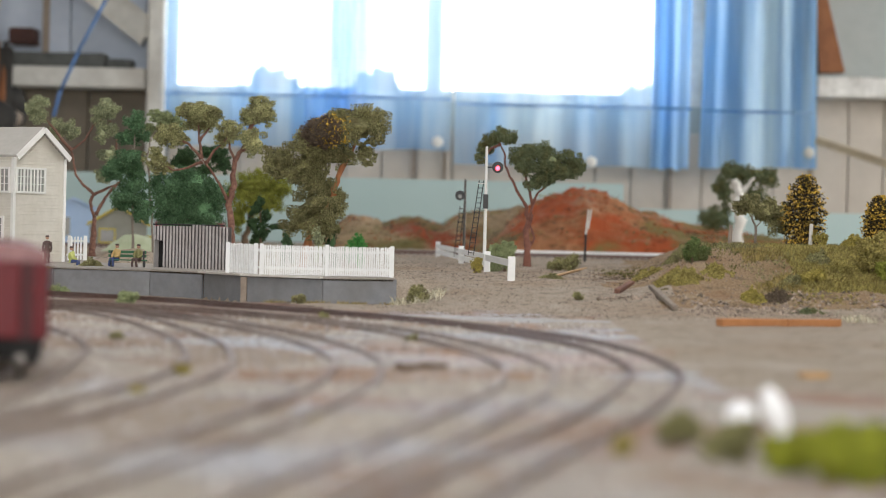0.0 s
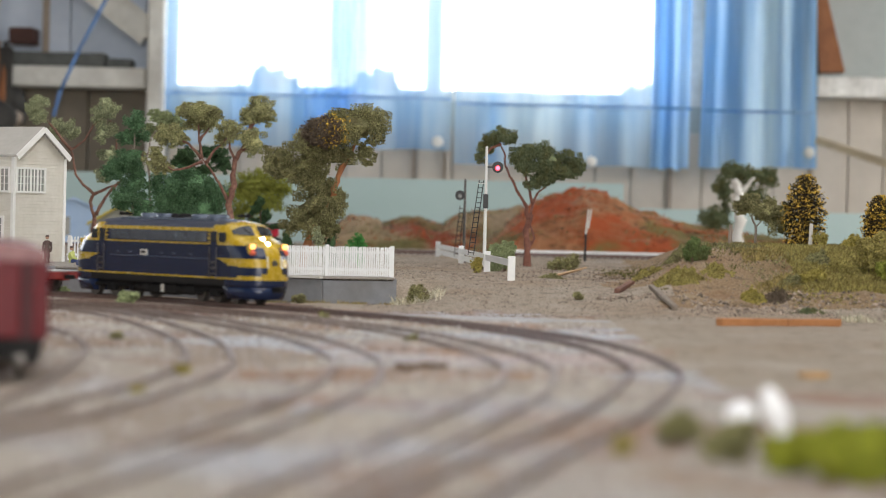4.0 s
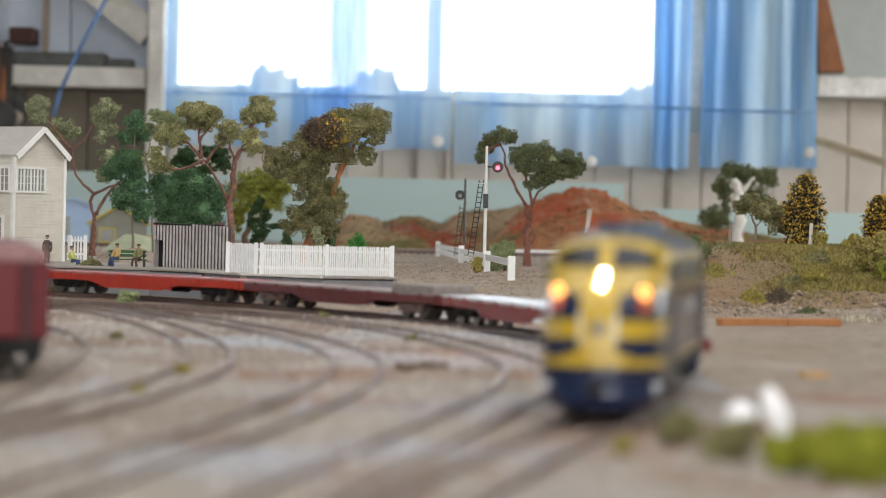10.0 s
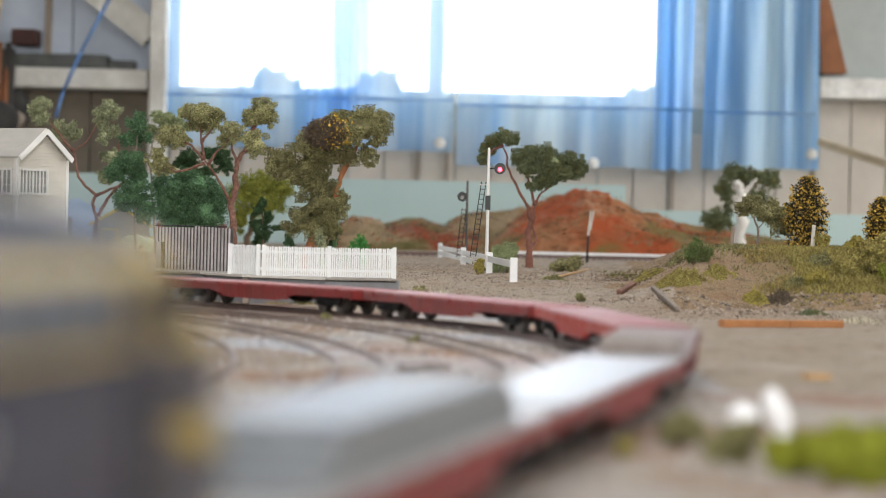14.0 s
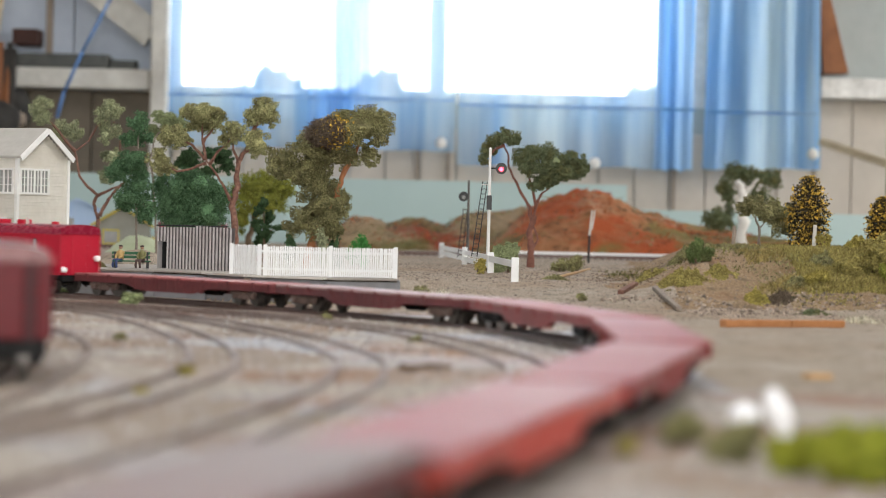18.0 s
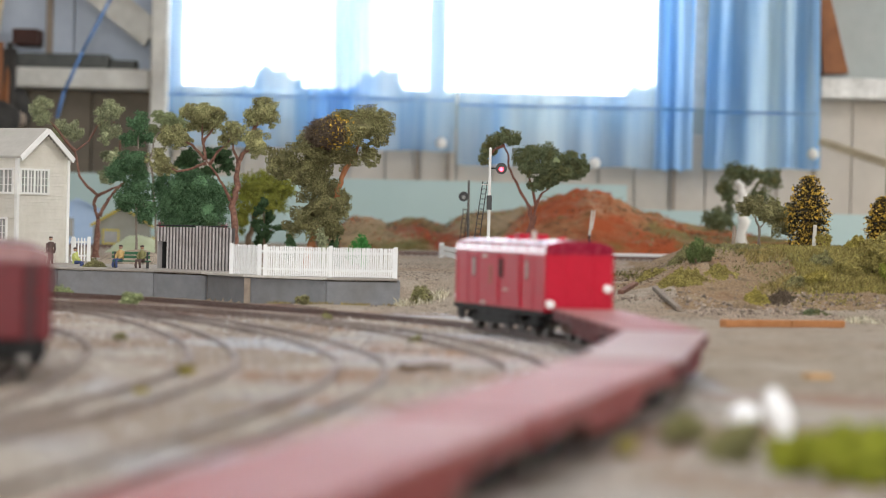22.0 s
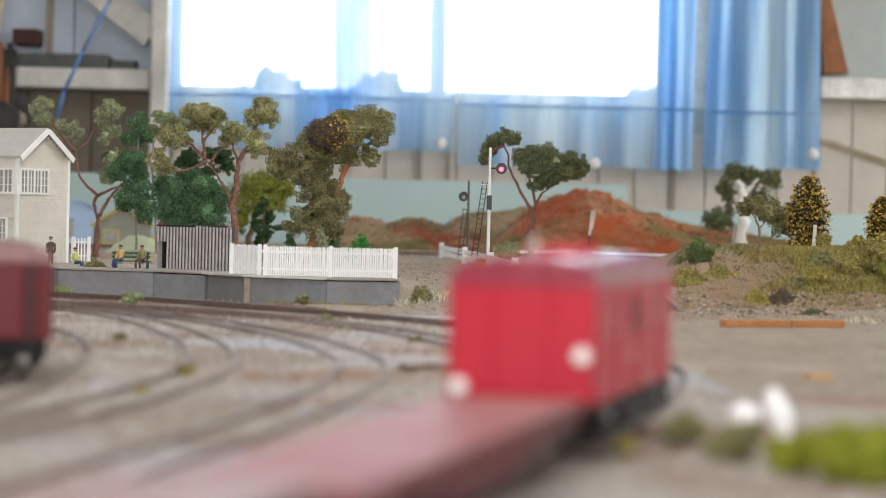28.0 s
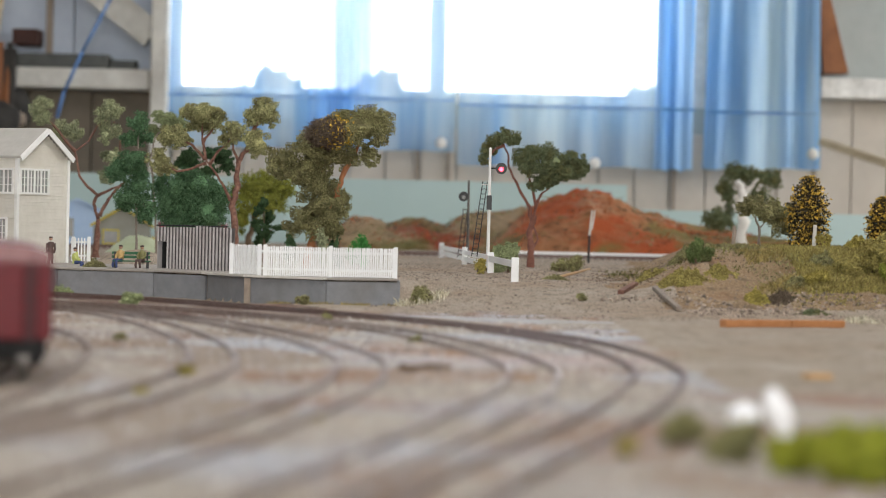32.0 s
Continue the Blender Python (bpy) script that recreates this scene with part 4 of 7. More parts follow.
LEAFYELLOW = leafy("yellow_green_foam", (0.221, 0.182, 0.039), (0.442, 0.364, 0.104), (0.143, 0.130, 0.039))
LEAFLIME = leafy("lime_foam", (0.182, 0.208, 0.019), (0.390, 0.403, 0.052), (0.130, 0.156, 0.019))
LEAFMEADOW = leafy("meadow_foam", (0.15, 0.165, 0.025), (0.34, 0.35, 0.07), (0.09, 0.10, 0.02))
LEAFMOSS = leafy("moss_foam", (0.185, 0.155, 0.048), (0.43, 0.365, 0.12), (0.16, 0.12, 0.04))
LEAFWEED = leafy("weed_foam", (0.06, 0.09, 0.03), (0.18, 0.23, 0.08), (0.10, 0.08, 0.04))
LEAFBLACK = leafy("black_brown_foam", (0.018, 0.016, 0.010), (0.065, 0.052, 0.026), (0.039, 0.033, 0.016))
DEADLEAF = leafy("dead_brown_foam", (0.09, 0.065, 0.045), (0.17, 0.13, 0.09), (0.06, 0.045, 0.035))
BLOSSOM = leafy("yellow_blossom", (0.46, 0.27, 0.03), (0.70, 0.48, 0.09), (0.3, 0.16, 0.02))


def ico_sphere():
    bm = B()
    bmesh.ops.create_icosphere(bm, subdivisions=2, radius=1.0)
    v = np.array([q.co[:] for q in bm.verts])
    f = np.array([[q.index for q in p.verts] for p in bm.faces])
    bm.free()
    return v, f


ICO_V, ICO_F = ico_sphere()


TETRA = np.array([(1, 0.1, -0.4), (-0.6, 0.8, -0.3), (-0.5, -0.8, -0.35), (0.1, 0, 0.95)])
TETRA_F = np.array([(0, 2, 1), (0, 1, 3), (1, 2, 3), (2, 0, 3)])


def crumbs(name, blobs, n, size, material, parent, shell_only=0.45, smear=1.0, lumps=0, grain=0.30):
    """A crown of foam: tufts on each blob (x, y, z, width, height), strewn with n small irregular flakes."""
    rng = np.random.default_rng(len(blobs) * 7919 + n)
    b = np.array([(q[0], q[1], q[2], q[3], q[3], q[4]) for q in blobs])
    verts, faces, at = [], [], 0
    if lumps:
        # a rough dark heart in each blob, and tufts round it that break the outline
        sub = []
        for q in b:
            k = 1 + 0.22 * rng.normal(size=(len(ICO_V), 1))
            verts.append(q[:3] + ICO_V * q[3:] * 0.50 * np.clip(k, 0.5, 1.4))
            faces.append(ICO_F + at)
            at += len(ICO_V)
            count = lumps * 3
            d = rng.normal(size=(count, 3))
            d /= np.linalg.norm(d, axis=1)[:, None]
            c = q[:3] + d * q[3:] * rng.uniform(0.42, 0.98, (count, 1)) ** 0.8
            r = q[3:].mean() * rng.uniform(grain * 0.45, grain * 1.05, (count, 1)) * np.array([[1, 1, 0.85]])
            sub.append(np.concatenate([c, r], 1))
        b = np.concatenate(sub)
        weight = (b[:, 3] * b[:, 5]) ** 0.8
        pick = rng.choice(len(b), n, p=weight / weight.sum())
        p = b[pick, :3] + np.clip(rng.normal(size=(n, 3)), -1.5, 1.5) * b[pick, 3:] * 0.54
    else:
        weight = (b[:, 3] * b[:, 5]) ** 0.9
        pick = rng.choice(len(b), n, p=weight / weight.sum())
        d = rng.normal(size=(n, 3))
        d /= np.linalg.norm(d, axis=1)[:, None]
        r = shell_only + (1.0 - shell_only) * rng.random(n) ** 0.6
        lumpy = 1 + 0.16 * np.sin(d[:, 0] * 7 + pick) * np.cos(d[:, 2] * 6 + pick * 2) + 0.10 * rng.normal(size=n)
        p = b[pick, :3] + d * b[pick, 3:] * (r * lumpy)[:, None]
    s = size * rng.uniform(0.5, 1.3, n) * smear
    # a random frame for each flake
    e = rng.normal(size=(n, 3, 3))
    e /= np.linalg.norm(e, axis=2)[:, :, None]
    v = np.einsum("kj,njl->nkl", TETRA, e) * rng.uniform(0.6, 1.25, (n, 4, 1))
    v = p[:, None, :] + v * s[:, None, None]
    verts.append(v.reshape(-1, 3))
    faces.append((TETRA_F[None] + (np.arange(n) * 4)[:, None, None]).reshape(-1, 3) + at)
    me = bpy.data.meshes.new(name)
    me.from_pydata(np.concatenate(verts).tolist(), [], np.concatenate(faces).tolist())
    me.materials.append(material)
    ob = new(name, me)
    ob.parent = parent
    return ob


def limb(bm, pts, r0, r1, seg=9):
    """A knotty tapered limb along pts."""
    p = [Vector(q) for q in pts]
    fine = []
    for a, b in zip(p, p[1:]):
        for i in range(4):
            q = a.lerp(b, i / 4)
            fine.append(q + Vector((noise.noise(q * 120), noise.noise(q * 120 + Vector((5, 0, 0))), 0)) * r0 * 0.8)
    fine.append(p[-1])
    rings = []
    for i, q in enumerate(fine):
        d = (fine[min(i + 1, len(fine) - 1)] - fine[max(i - 1, 0)]).normalized()
        s = d.cross(Vector((0, 1, 0.1))).normalized()
        u = s.cross(d)
        r = r0 + (r1 - r0) * i / (len(fine) - 1)
        if i == 0:
            r *= 1.3
        rings.append([q + (s * math.cos(a) + u * math.sin(a)) * r * (1 + 0.45 * noise.noise((q + s * math.cos(a) * r * 3) * 260)) for a in [2 * math.pi * k / seg for k in range(seg)]])
    loft(bm, rings)


def tree(name, label, bark, leaf, at, limbs, blobs, r0, n):
    x, y = at
    z = ground_z(x, y)
    t = thing(name, label, "model tree", "layout trees", m=pose(x, y, z - 0.001))
    bm = B()
    limb(bm, limbs[0], r0, r0 * 0.45)
    part("trunk", bm, bark, t, smooth=True)
    for l in limbs[1:]:
        bm = B()
        limb(bm, l, r0 * 0.42, r0 * 0.16)
        part("branch", bm, bark, t, smooth=True)
    far = y > 3
    swell = 1.38 if leaf == LEAFPINE else 1.25 if leaf in (LEAFGREY, LEAFSAGE) else 1.1 if leaf == LEAFOLIVE else 0.9 if leaf == LEAFKHAKI else 1.0
    blobs = [(*q[:3], q[3] * swell, q[4] * swell) for q in blobs]
    crumbs("crown", blobs, int(n * (2.0 if far else 3.0)), 0.0015 if far else 0.00078, leaf, t, 0.35, lumps=12, grain=0.40 if leaf == LEAFPINE else 0.34)
    if leaf == LEAFKHAKI and len(blobs) > 8:
        b = blobs[1]
        nest = [(b[0] + b[3] * 0.5, b[1] - b[3] * 0.75, b[2] + b[4] * 0.75, b[3] * 0.80, b[4] * 0.95)]
        crumbs("dead_foliage", nest, 9000, 0.00075, DEADLEAF, t, 0.55)
        crumbs("blossom", [(q[0] + q[3] * 0.35, q[1], q[2] + q[4] * 0.1, q[3] * 0.95, q[4] * 1.02) for q in nest], 420, 0.0010, BLOSSOM, t, 0.92)
    return t


def shrub(label, leaf, centre, w, h, n):
    x, y, z = centre
    floor = ground_z(x, y)
    h = max(h, (z + h - floor) / 2)
    z = floor + h * 0.8
    t = thing("shrub", label, "shrub", "layout shrubs", m=pose(x, y, floor))
    rng = random.Random(int(x * 1e4) + n)
    if w > h * 1.4 and 1.2 < y < 2.6:
        # low ground cover that follows the slope
        pts = []
        while len(pts) < int(n * 7.0):
            dx, dy = rng.gauss(0, 0.62), rng.gauss(0, 0.62)
            edge = 1.0 + 0.9 * noise.noise((x * 90 + dx * 1.6, y * 90 + dy * 1.6, 3))
            if math.hypot(dx, dy) < edge:
                lift = h * 1.7 * max(0.0, 1 - math.hypot(dx, dy) * 0.9) * (0.7 + 0.8 * noise.noise((dx * 4, dy * 4, x * 50)))
                a, b = dx * w * 1.1, dy * w * 1.5
                pts.append((a, b, ground_z(x + a, y + b) - floor + lift * rng.uniform(0.2, 1.0), 0.0007, 0.0007))
        crumbs("foliage", pts, len(pts), 0.00062, leaf, t, 0.2)
        return t
    blobs = [(rng.uniform(-0.55, 0.55) * w, rng.uniform(-0.4, 0.4) * w, z - floor + rng.uniform(-0.45, 0.3) * h, w * rng.uniform(0.4, 0.6), h * rng.uniform(0.4, 0.6)) for _ in range(7)]
    size = max(0.0008, min(0.0011, w * 0.08))
    crumbs("foliage", blobs, int(n * 3.2), size * 0.8, leaf, t, 0.25, lumps=9, grain=0.36)
    bm = B()
    for k in range(5):
        a = rng.uniform(0, 6.28)
        limb(bm, [(0, 0, -0.001), (math.cos(a) * w * 0.3, math.sin(a) * w * 0.3, (z - floor) * 0.6), (math.cos(a) * w * 0.5, math.sin(a) * w * 0.5, (z - floor))], 0.0007, 0.0003, 5)
    part("stem", bm, BARKBROWN, t)
    return t


def blossom_bush(centre, w, h):
    """A bullet-shaped dark bush set with yellow blossom; centre, half width and half height."""
    x, y, z = centre
    floor = ground_z(x, y)
    t = thing("shrub", "dark bullet-shaped bush with yellow blossom", "shrub", "layout shrubs", m=pose(x, y, floor))
    top = z + h - floor
    blobs = []
    for k in range(9):
        f = (k + 0.5) / 9
        r = w * (0.90 + 0.10 * math.sin(f * 3.1)) * 1.1 * math.sqrt(max(0.03, 1 - (max(0.0, f - 0.48) / 0.54) ** 2))
        for a in (0.4, 2.5, 4.6):
            blobs.append((r * 0.38 * math.cos(a + k), r * 0.38 * math.sin(a + k), top * f, r * 0.62, top * 0.075))
    crumbs("foliage", blobs, 9000, 0.0009, LEAFBLACK, t, 0.5)
    crumbs("blossom", [(*q[:3], q[3] * 1.06, q[4] * 1.15) for q in blobs], 2500, 0.0011, BLOSSOM, t, 0.9)
    bm = B()
    limb(bm, [(0, 0, -0.001), (0.0004, 0, top * 0.3), (0, 0, top * 0.8)], 0.0016, 0.0006, 6)
    part("stem", bm, BARKBROWN, t)
    return t


tree("gum_tree", "tall spindly gum tree with sparse grey-green tufts", BARKRED, LEAFGREY, (-0.3263, 2.5),
     [[(-0.0004, 0.0, 0.0), (0.0, 0.0, 0.0088), (0.0003, 0.0, 0.0252), (0.001, 0.0, 0.0369)], [(0.001, 0.0, 0.0369), (-0.0035, -0.001, 0.0508), (0.0001, -0.002, 0.0591), (-0.0094, -0.003, 0.067), (-0.0162, -0.004, 0.0762), (-0.0193, -0.004, 0.089), (-0.0213, -0.004, 0.0994), (-0.0092, -0.004, 0.1086), (-0.0013, -0.004, 0.1221), (0.0102, -0.004, 0.1328)], [(0.0017, 0.0, 0.0392), (0.0107, 0.002, 0.0558), (0.0209, 0.003, 0.0689), (0.0243, 0.003, 0.0713), (0.0208, 0.004, 0.0934), (0.019, 0.004, 0.112), (0.0131, 0.004, 0.1282)], [(0.0001, -0.002, 0.0584), (0.014, 0.001, 0.0652), (0.0209, 0.003, 0.0684)], [(-0.0213, -0.004, 0.0994), (-0.0314, -0.004, 0.1109), (-0.0434, -0.004, 0.1246), (-0.0517, -0.004, 0.1338)]],
     [(-0.053, -0.0099, 0.1384, 0.0089, 0.0105), (-0.0516, -0.0063, 0.1291, 0.007, 0.007), (-0.0362, 0.0072, 0.1189, 0.0075, 0.0075), (-0.0234, 0.002, 0.1169, 0.007, 0.0098), (0.0124, -0.0097, 0.1376, 0.0098, 0.0089), (0.0027, -0.0016, 0.1315, 0.0061, 0.0093), (0.0059, -0.0005, 0.1141, 0.0051, 0.0079), (0.0174, -0.0082, 0.1202, 0.0047, 0.0056), (0.0129, 0.0056, 0.0944, 0.0089, 0.0084), (0.0102, -0.0093, 0.0768, 0.007, 0.0061)], 0.0038, 6000)
tree("pine_tree", "open green model tree with separate clumps on a pale stem", BARKGREY, LEAFPINE, (-0.2774, 2.40),
     [[(0.0002, 0.0, 0.0), (0.0, 0.0, 0.0109), (-0.0009, 0.0, 0.0401), (-0.0002, 0.0, 0.0715), (-0.0012, 0.0, 0.0983), (-0.0002, 0.0, 0.1208)], [(-0.0002, 0.0, 0.0715), (-0.0116, 0.001, 0.0802)], [(0.0, 0.0, 0.0603), (0.0094, -0.002, 0.0448)], [(-0.0012, 0.0, 0.0983), (-0.0089, -0.003, 0.1082)], [(-0.0014, 0.0, 0.1073), (0.0016, 0.004, 0.1105)]],
     [(-0.0002, -0.0099, 0.1241, 0.0072, 0.0076), (-0.0089, -0.0063, 0.1094, 0.0054, 0.0054), (0.0016, 0.0072, 0.1105, 0.0067, 0.0058), (-0.0122, 0.002, 0.0873, 0.0081, 0.0081), (-0.0018, -0.0097, 0.0916, 0.0076, 0.0063), (-0.0179, -0.0016, 0.0789, 0.0081, 0.0063), (-0.0001, -0.0005, 0.067, 0.0103, 0.0076), (-0.0055, -0.0082, 0.0556, 0.0103, 0.0081), (0.0065, 0.0056, 0.0503, 0.0085, 0.009), (0.0095, -0.0093, 0.0403, 0.0063, 0.0054), (-0.0105, -0.0026, 0.0522, 0.0054, 0.0058), (0.0007, 0.0004, 0.0793, 0.0076, 0.0063)], 0.0014, 9000)
tree("pine_tree", "dense dark green model pine behind the hut", BARKGREY, LEAFPINE, (-0.2330, 2.44),
     [[(0.0002, 0.0, 0.0), (0.0, 0.0, 0.0116), (0.0, 0.0, 0.0321), (-0.0015, 0.0, 0.0594), (-0.0026, 0.0, 0.0776)], [(-0.0007, 0.0, 0.0412), (0.0195, 0.002, 0.0599)], [(-0.0007, 0.0, 0.0412), (-0.0193, -0.002, 0.0613)]],
     [(-0.0126, -0.0099, 0.0683, 0.0119, 0.0105), (0.0055, -0.0063, 0.071, 0.0132, 0.0096), (0.0194, 0.0072, 0.0622, 0.0109, 0.0114), (0.0275, 0.002, 0.0555, 0.0064, 0.0119), (-0.0215, -0.0097, 0.0544, 0.01, 0.0119), (-0.0066, -0.0016, 0.0502, 0.0141, 0.0128), (0.0106, -0.0005, 0.0483, 0.0146, 0.0123), (-0.0154, -0.0082, 0.0374, 0.0091, 0.0078), (0.0029, 0.0056, 0.0344, 0.0141, 0.0068), (0.0199, -0.0093, 0.0394, 0.01, 0.0087), (-0.0286, -0.0026, 0.0702, 0.0064, 0.0091), (-0.0011, 0.0004, 0.0617, 0.0137, 0.0114), (-0.0015, -0.0017, 0.0788, 0.0091, 0.0059)], 0.0016, 13000)
tree("gum_tree", "slender tree with pale sage tufts", BARKGREY, LEAFSAGE, (-0.2810, 2.6),
     [[(0.0003, 0.0, 0.0), (0.0, 0.0, 0.0089), (-0.0019, 0.0, 0.0405), (-0.005, 0.0, 0.072), (-0.008, 0.0, 0.0962), (-0.0036, 0.0, 0.1157), (0.0083, 0.0, 0.1306)], [(-0.0036, 0.0, 0.1157), (-0.0073, 0.002, 0.1193)]],
     [(0.0119, -0.0099, 0.1331, 0.0097, 0.0078), (0.0205, -0.0063, 0.1284, 0.0073, 0.0063), (-0.0056, 0.0072, 0.121, 0.0073, 0.0078), (0.0008, 0.002, 0.1365, 0.0073, 0.0049)], 0.0015, 3000)
tree("broadleaf_tree", "dark green tree standing behind the gums", BARKBROWN, LEAFDARK, (-0.2306, 2.62),
     [[(0.0003, 0.0, 0.0), (0.0, 0.0, 0.0099), (-0.001, 0.0, 0.0564), (-0.0041, 0.0, 0.0857)], [(-0.0015, 0.0, 0.076), (-0.019, -0.004, 0.0951)], [(-0.0015, 0.0, 0.076), (0.0103, 0.004, 0.0958)]],
     [(-0.0191, -0.0099, 0.0976, 0.0137, 0.0098), (-0.0263, -0.0063, 0.0925, 0.0098, 0.0083), (0.0103, 0.0072, 0.0983, 0.0117, 0.0113), (0.0154, 0.002, 0.0898, 0.0083, 0.0073), (-0.0017, -0.0097, 0.0858, 0.0098, 0.0073), (-0.002, -0.0016, 0.1017, 0.0098, 0.0069)], 0.0018, 5000)
tree("gum_tree", "branching gum tree with reddish bark and olive foliage", BARKRED, LEAFOLIVE, (-0.1814, 2.3),
     [[(0.0003, 0.0, 0.0), (0.0, 0.0, 0.0141), (-0.0006, 0.0, 0.0334), (-0.0034, 0.0, 0.0505), (0.0014, 0.0, 0.0678), (-0.0005, 0.0, 0.0764), (0.0022, 0.0, 0.0893), (0.0076, 0.0, 0.0981), (0.0136, 0.002, 0.1165), (0.0194, 0.004, 0.1284)], [(-0.0044, 0.0, 0.0559), (-0.0111, -0.002, 0.0697), (-0.02, -0.003, 0.0824), (-0.0266, -0.004, 0.0908)], [(-0.0266, -0.004, 0.0904), (-0.0287, -0.004, 0.1058), (-0.0299, -0.004, 0.1208)], [(-0.0266, -0.004, 0.0904), (-0.0381, -0.005, 0.1024), (-0.0511, -0.006, 0.1085)], [(-0.0257, -0.004, 0.0876), (-0.0398, -0.004, 0.0819), (-0.0504, -0.005, 0.0795), (-0.0635, -0.006, 0.0868)], [(0.0022, 0.0, 0.0893), (-0.0036, -0.003, 0.0999), (-0.0028, -0.005, 0.1107)], [(0.0076, 0.0, 0.0981), (0.0157, 0.0, 0.1015)], [(-0.0285, -0.004, 0.1058), (-0.0212, 0.0, 0.1167)], [(-0.0227, -0.003, 0.0866), (-0.0165, -0.003, 0.0975), (-0.0049, -0.005, 0.1085)]],
     [(-0.0301, -0.0099, 0.1294, 0.0181, 0.0073), (-0.0387, -0.0063, 0.1314, 0.0095, 0.0056), (-0.0193, 0.0072, 0.1264, 0.009, 0.0073), (-0.0299, 0.002, 0.1208, 0.0133, 0.0064), (-0.0543, -0.0097, 0.1095, 0.0125, 0.009), (-0.0619, -0.0016, 0.1104, 0.0064, 0.0073), (-0.0446, -0.0005, 0.1065, 0.0064, 0.0056), (-0.0657, -0.0082, 0.0882, 0.0103, 0.0099), (-0.0591, 0.0056, 0.0826, 0.0064, 0.0052), (-0.0029, -0.0093, 0.1139, 0.0103, 0.0095), (-0.0102, -0.0026, 0.1062, 0.0056, 0.0064), (0.0177, 0.0004, 0.1058, 0.0095, 0.0116), (0.0112, -0.0017, 0.111, 0.0056, 0.0064), (0.0225, 0.0021, 0.1338, 0.0125, 0.0107), (0.013, 0.0057, 0.1272, 0.009, 0.0077), (0.028, 0.011, 0.1286, 0.0064, 0.0086)], 0.0034, 15000)
tree("gum_tree", "leaning gum tree with heavy olive-brown crown", BARKORANGE, LEAFKHAKI, (-0.1109, 2.15),
     [[(-0.0013, -0.0, -0.0014), (-0.0002, -0.001, 0.0104), (0.0031, -0.0021, 0.025), (0.0104, -0.0031, 0.0387), (0.017, -0.0042, 0.0502), (0.0226, -0.0052, 0.0616), (0.0255, -0.0062, 0.0744), (0.0311, -0.0073, 0.0854)], [(0.0255, -0.0, 0.0744), (0.0406, -0.0021, 0.1051), (0.0516, -0.0042, 0.1212)], [(0.017, 0.0, 0.0502), (0.0052, 0.0034, 0.0703), (-0.0043, 0.0067, 0.0882)]],
     [(0.0404, -0.0108, 0.1141, 0.0287, 0.0166), (0.0023, -0.0086, 0.0997, 0.0232, 0.0144), (-0.0224, 0.0017, 0.0869, 0.0166, 0.0155), (0.0228, -0.0048, 0.0924, 0.0265, 0.0144), (-0.0019, 0.0006, 0.0814, 0.0221, 0.0138), (0.0515, -0.0004, 0.1221, 0.0166, 0.0121), (0.049, -0.0011, 0.0948, 0.0088, 0.0138), (0.0312, 0.009, 0.1207, 0.0221, 0.0088), (-0.0131, -0.0034, 0.0767, 0.0138, 0.0088), (0.0075, -0.0013, 0.0681, 0.0188, 0.0133), (0.0079, -0.0062, 0.05, 0.0254, 0.0188), (0.0014, 0.0026, 0.0376, 0.0243, 0.0121), (0.0223, -0.0026, 0.0557, 0.0144, 0.0121), (0.0174, -0.0014, 0.0321, 0.0121, 0.0077)], 0.00377, 23400)
tree("broadleaf_tree", "rounded lime-green tree standing far back", BARKBROWN, LEAFMEADOW, (-0.2358, 3.2),
     [[(0.0001, 0.0, -0.002), (0.0009, 0.004, 0.0236), (0.0056, 0.0079, 0.0506)], [(0.0026, -0.0, 0.0371), (0.0257, -0.0057, 0.0578)]],
     [(0.0131, 0.0021, 0.0778, 0.0427, 0.0164), (-0.0049, 0.0076, 0.0693, 0.023, 0.0181), (0.0388, -0.0048, 0.075, 0.0148, 0.0132), (0.019, -0.0103, 0.0563, 0.0288, 0.0148), (-0.0076, -0.0033, 0.0402, 0.0148, 0.0197)], 0.00525, 4160)
tree("conifer_tree", "small spiky dark green cypress", BARKBROWN, LEAFDARK, (-0.1766, 2.6),
     [[(0.0, 0.0, 0.0), (0.0, 0.0, 0.0113), (-0.0012, 0.0, 0.0332), (-0.0011, 0.0, 0.0599)], [(0.0, 0.0, 0.028), (0.0129, 0.0, 0.0335), (0.0214, 0.0, 0.0337)]],
     [(-0.001, -0.0099, 0.0575, 0.0044, 0.0053), (-0.0045, -0.0063, 0.0501, 0.0063, 0.0063), (-0.0098, 0.0072, 0.0463, 0.0034, 0.0029), (0.0042, 0.002, 0.043, 0.0053, 0.0073), (-0.0066, -0.0097, 0.0355, 0.0063, 0.0073), (0.0008, -0.0016, 0.0284, 0.0087, 0.0073), (0.0129, -0.0005, 0.0335, 0.0063, 0.0024), (0.0214, -0.0082, 0.0337, 0.0044, 0.0034), (-0.0039, 0.0056, 0.021, 0.0083, 0.0058), (0.0252, -0.0093, 0.0241, 0.0034, 0.0097)], 0.0016, 3600)
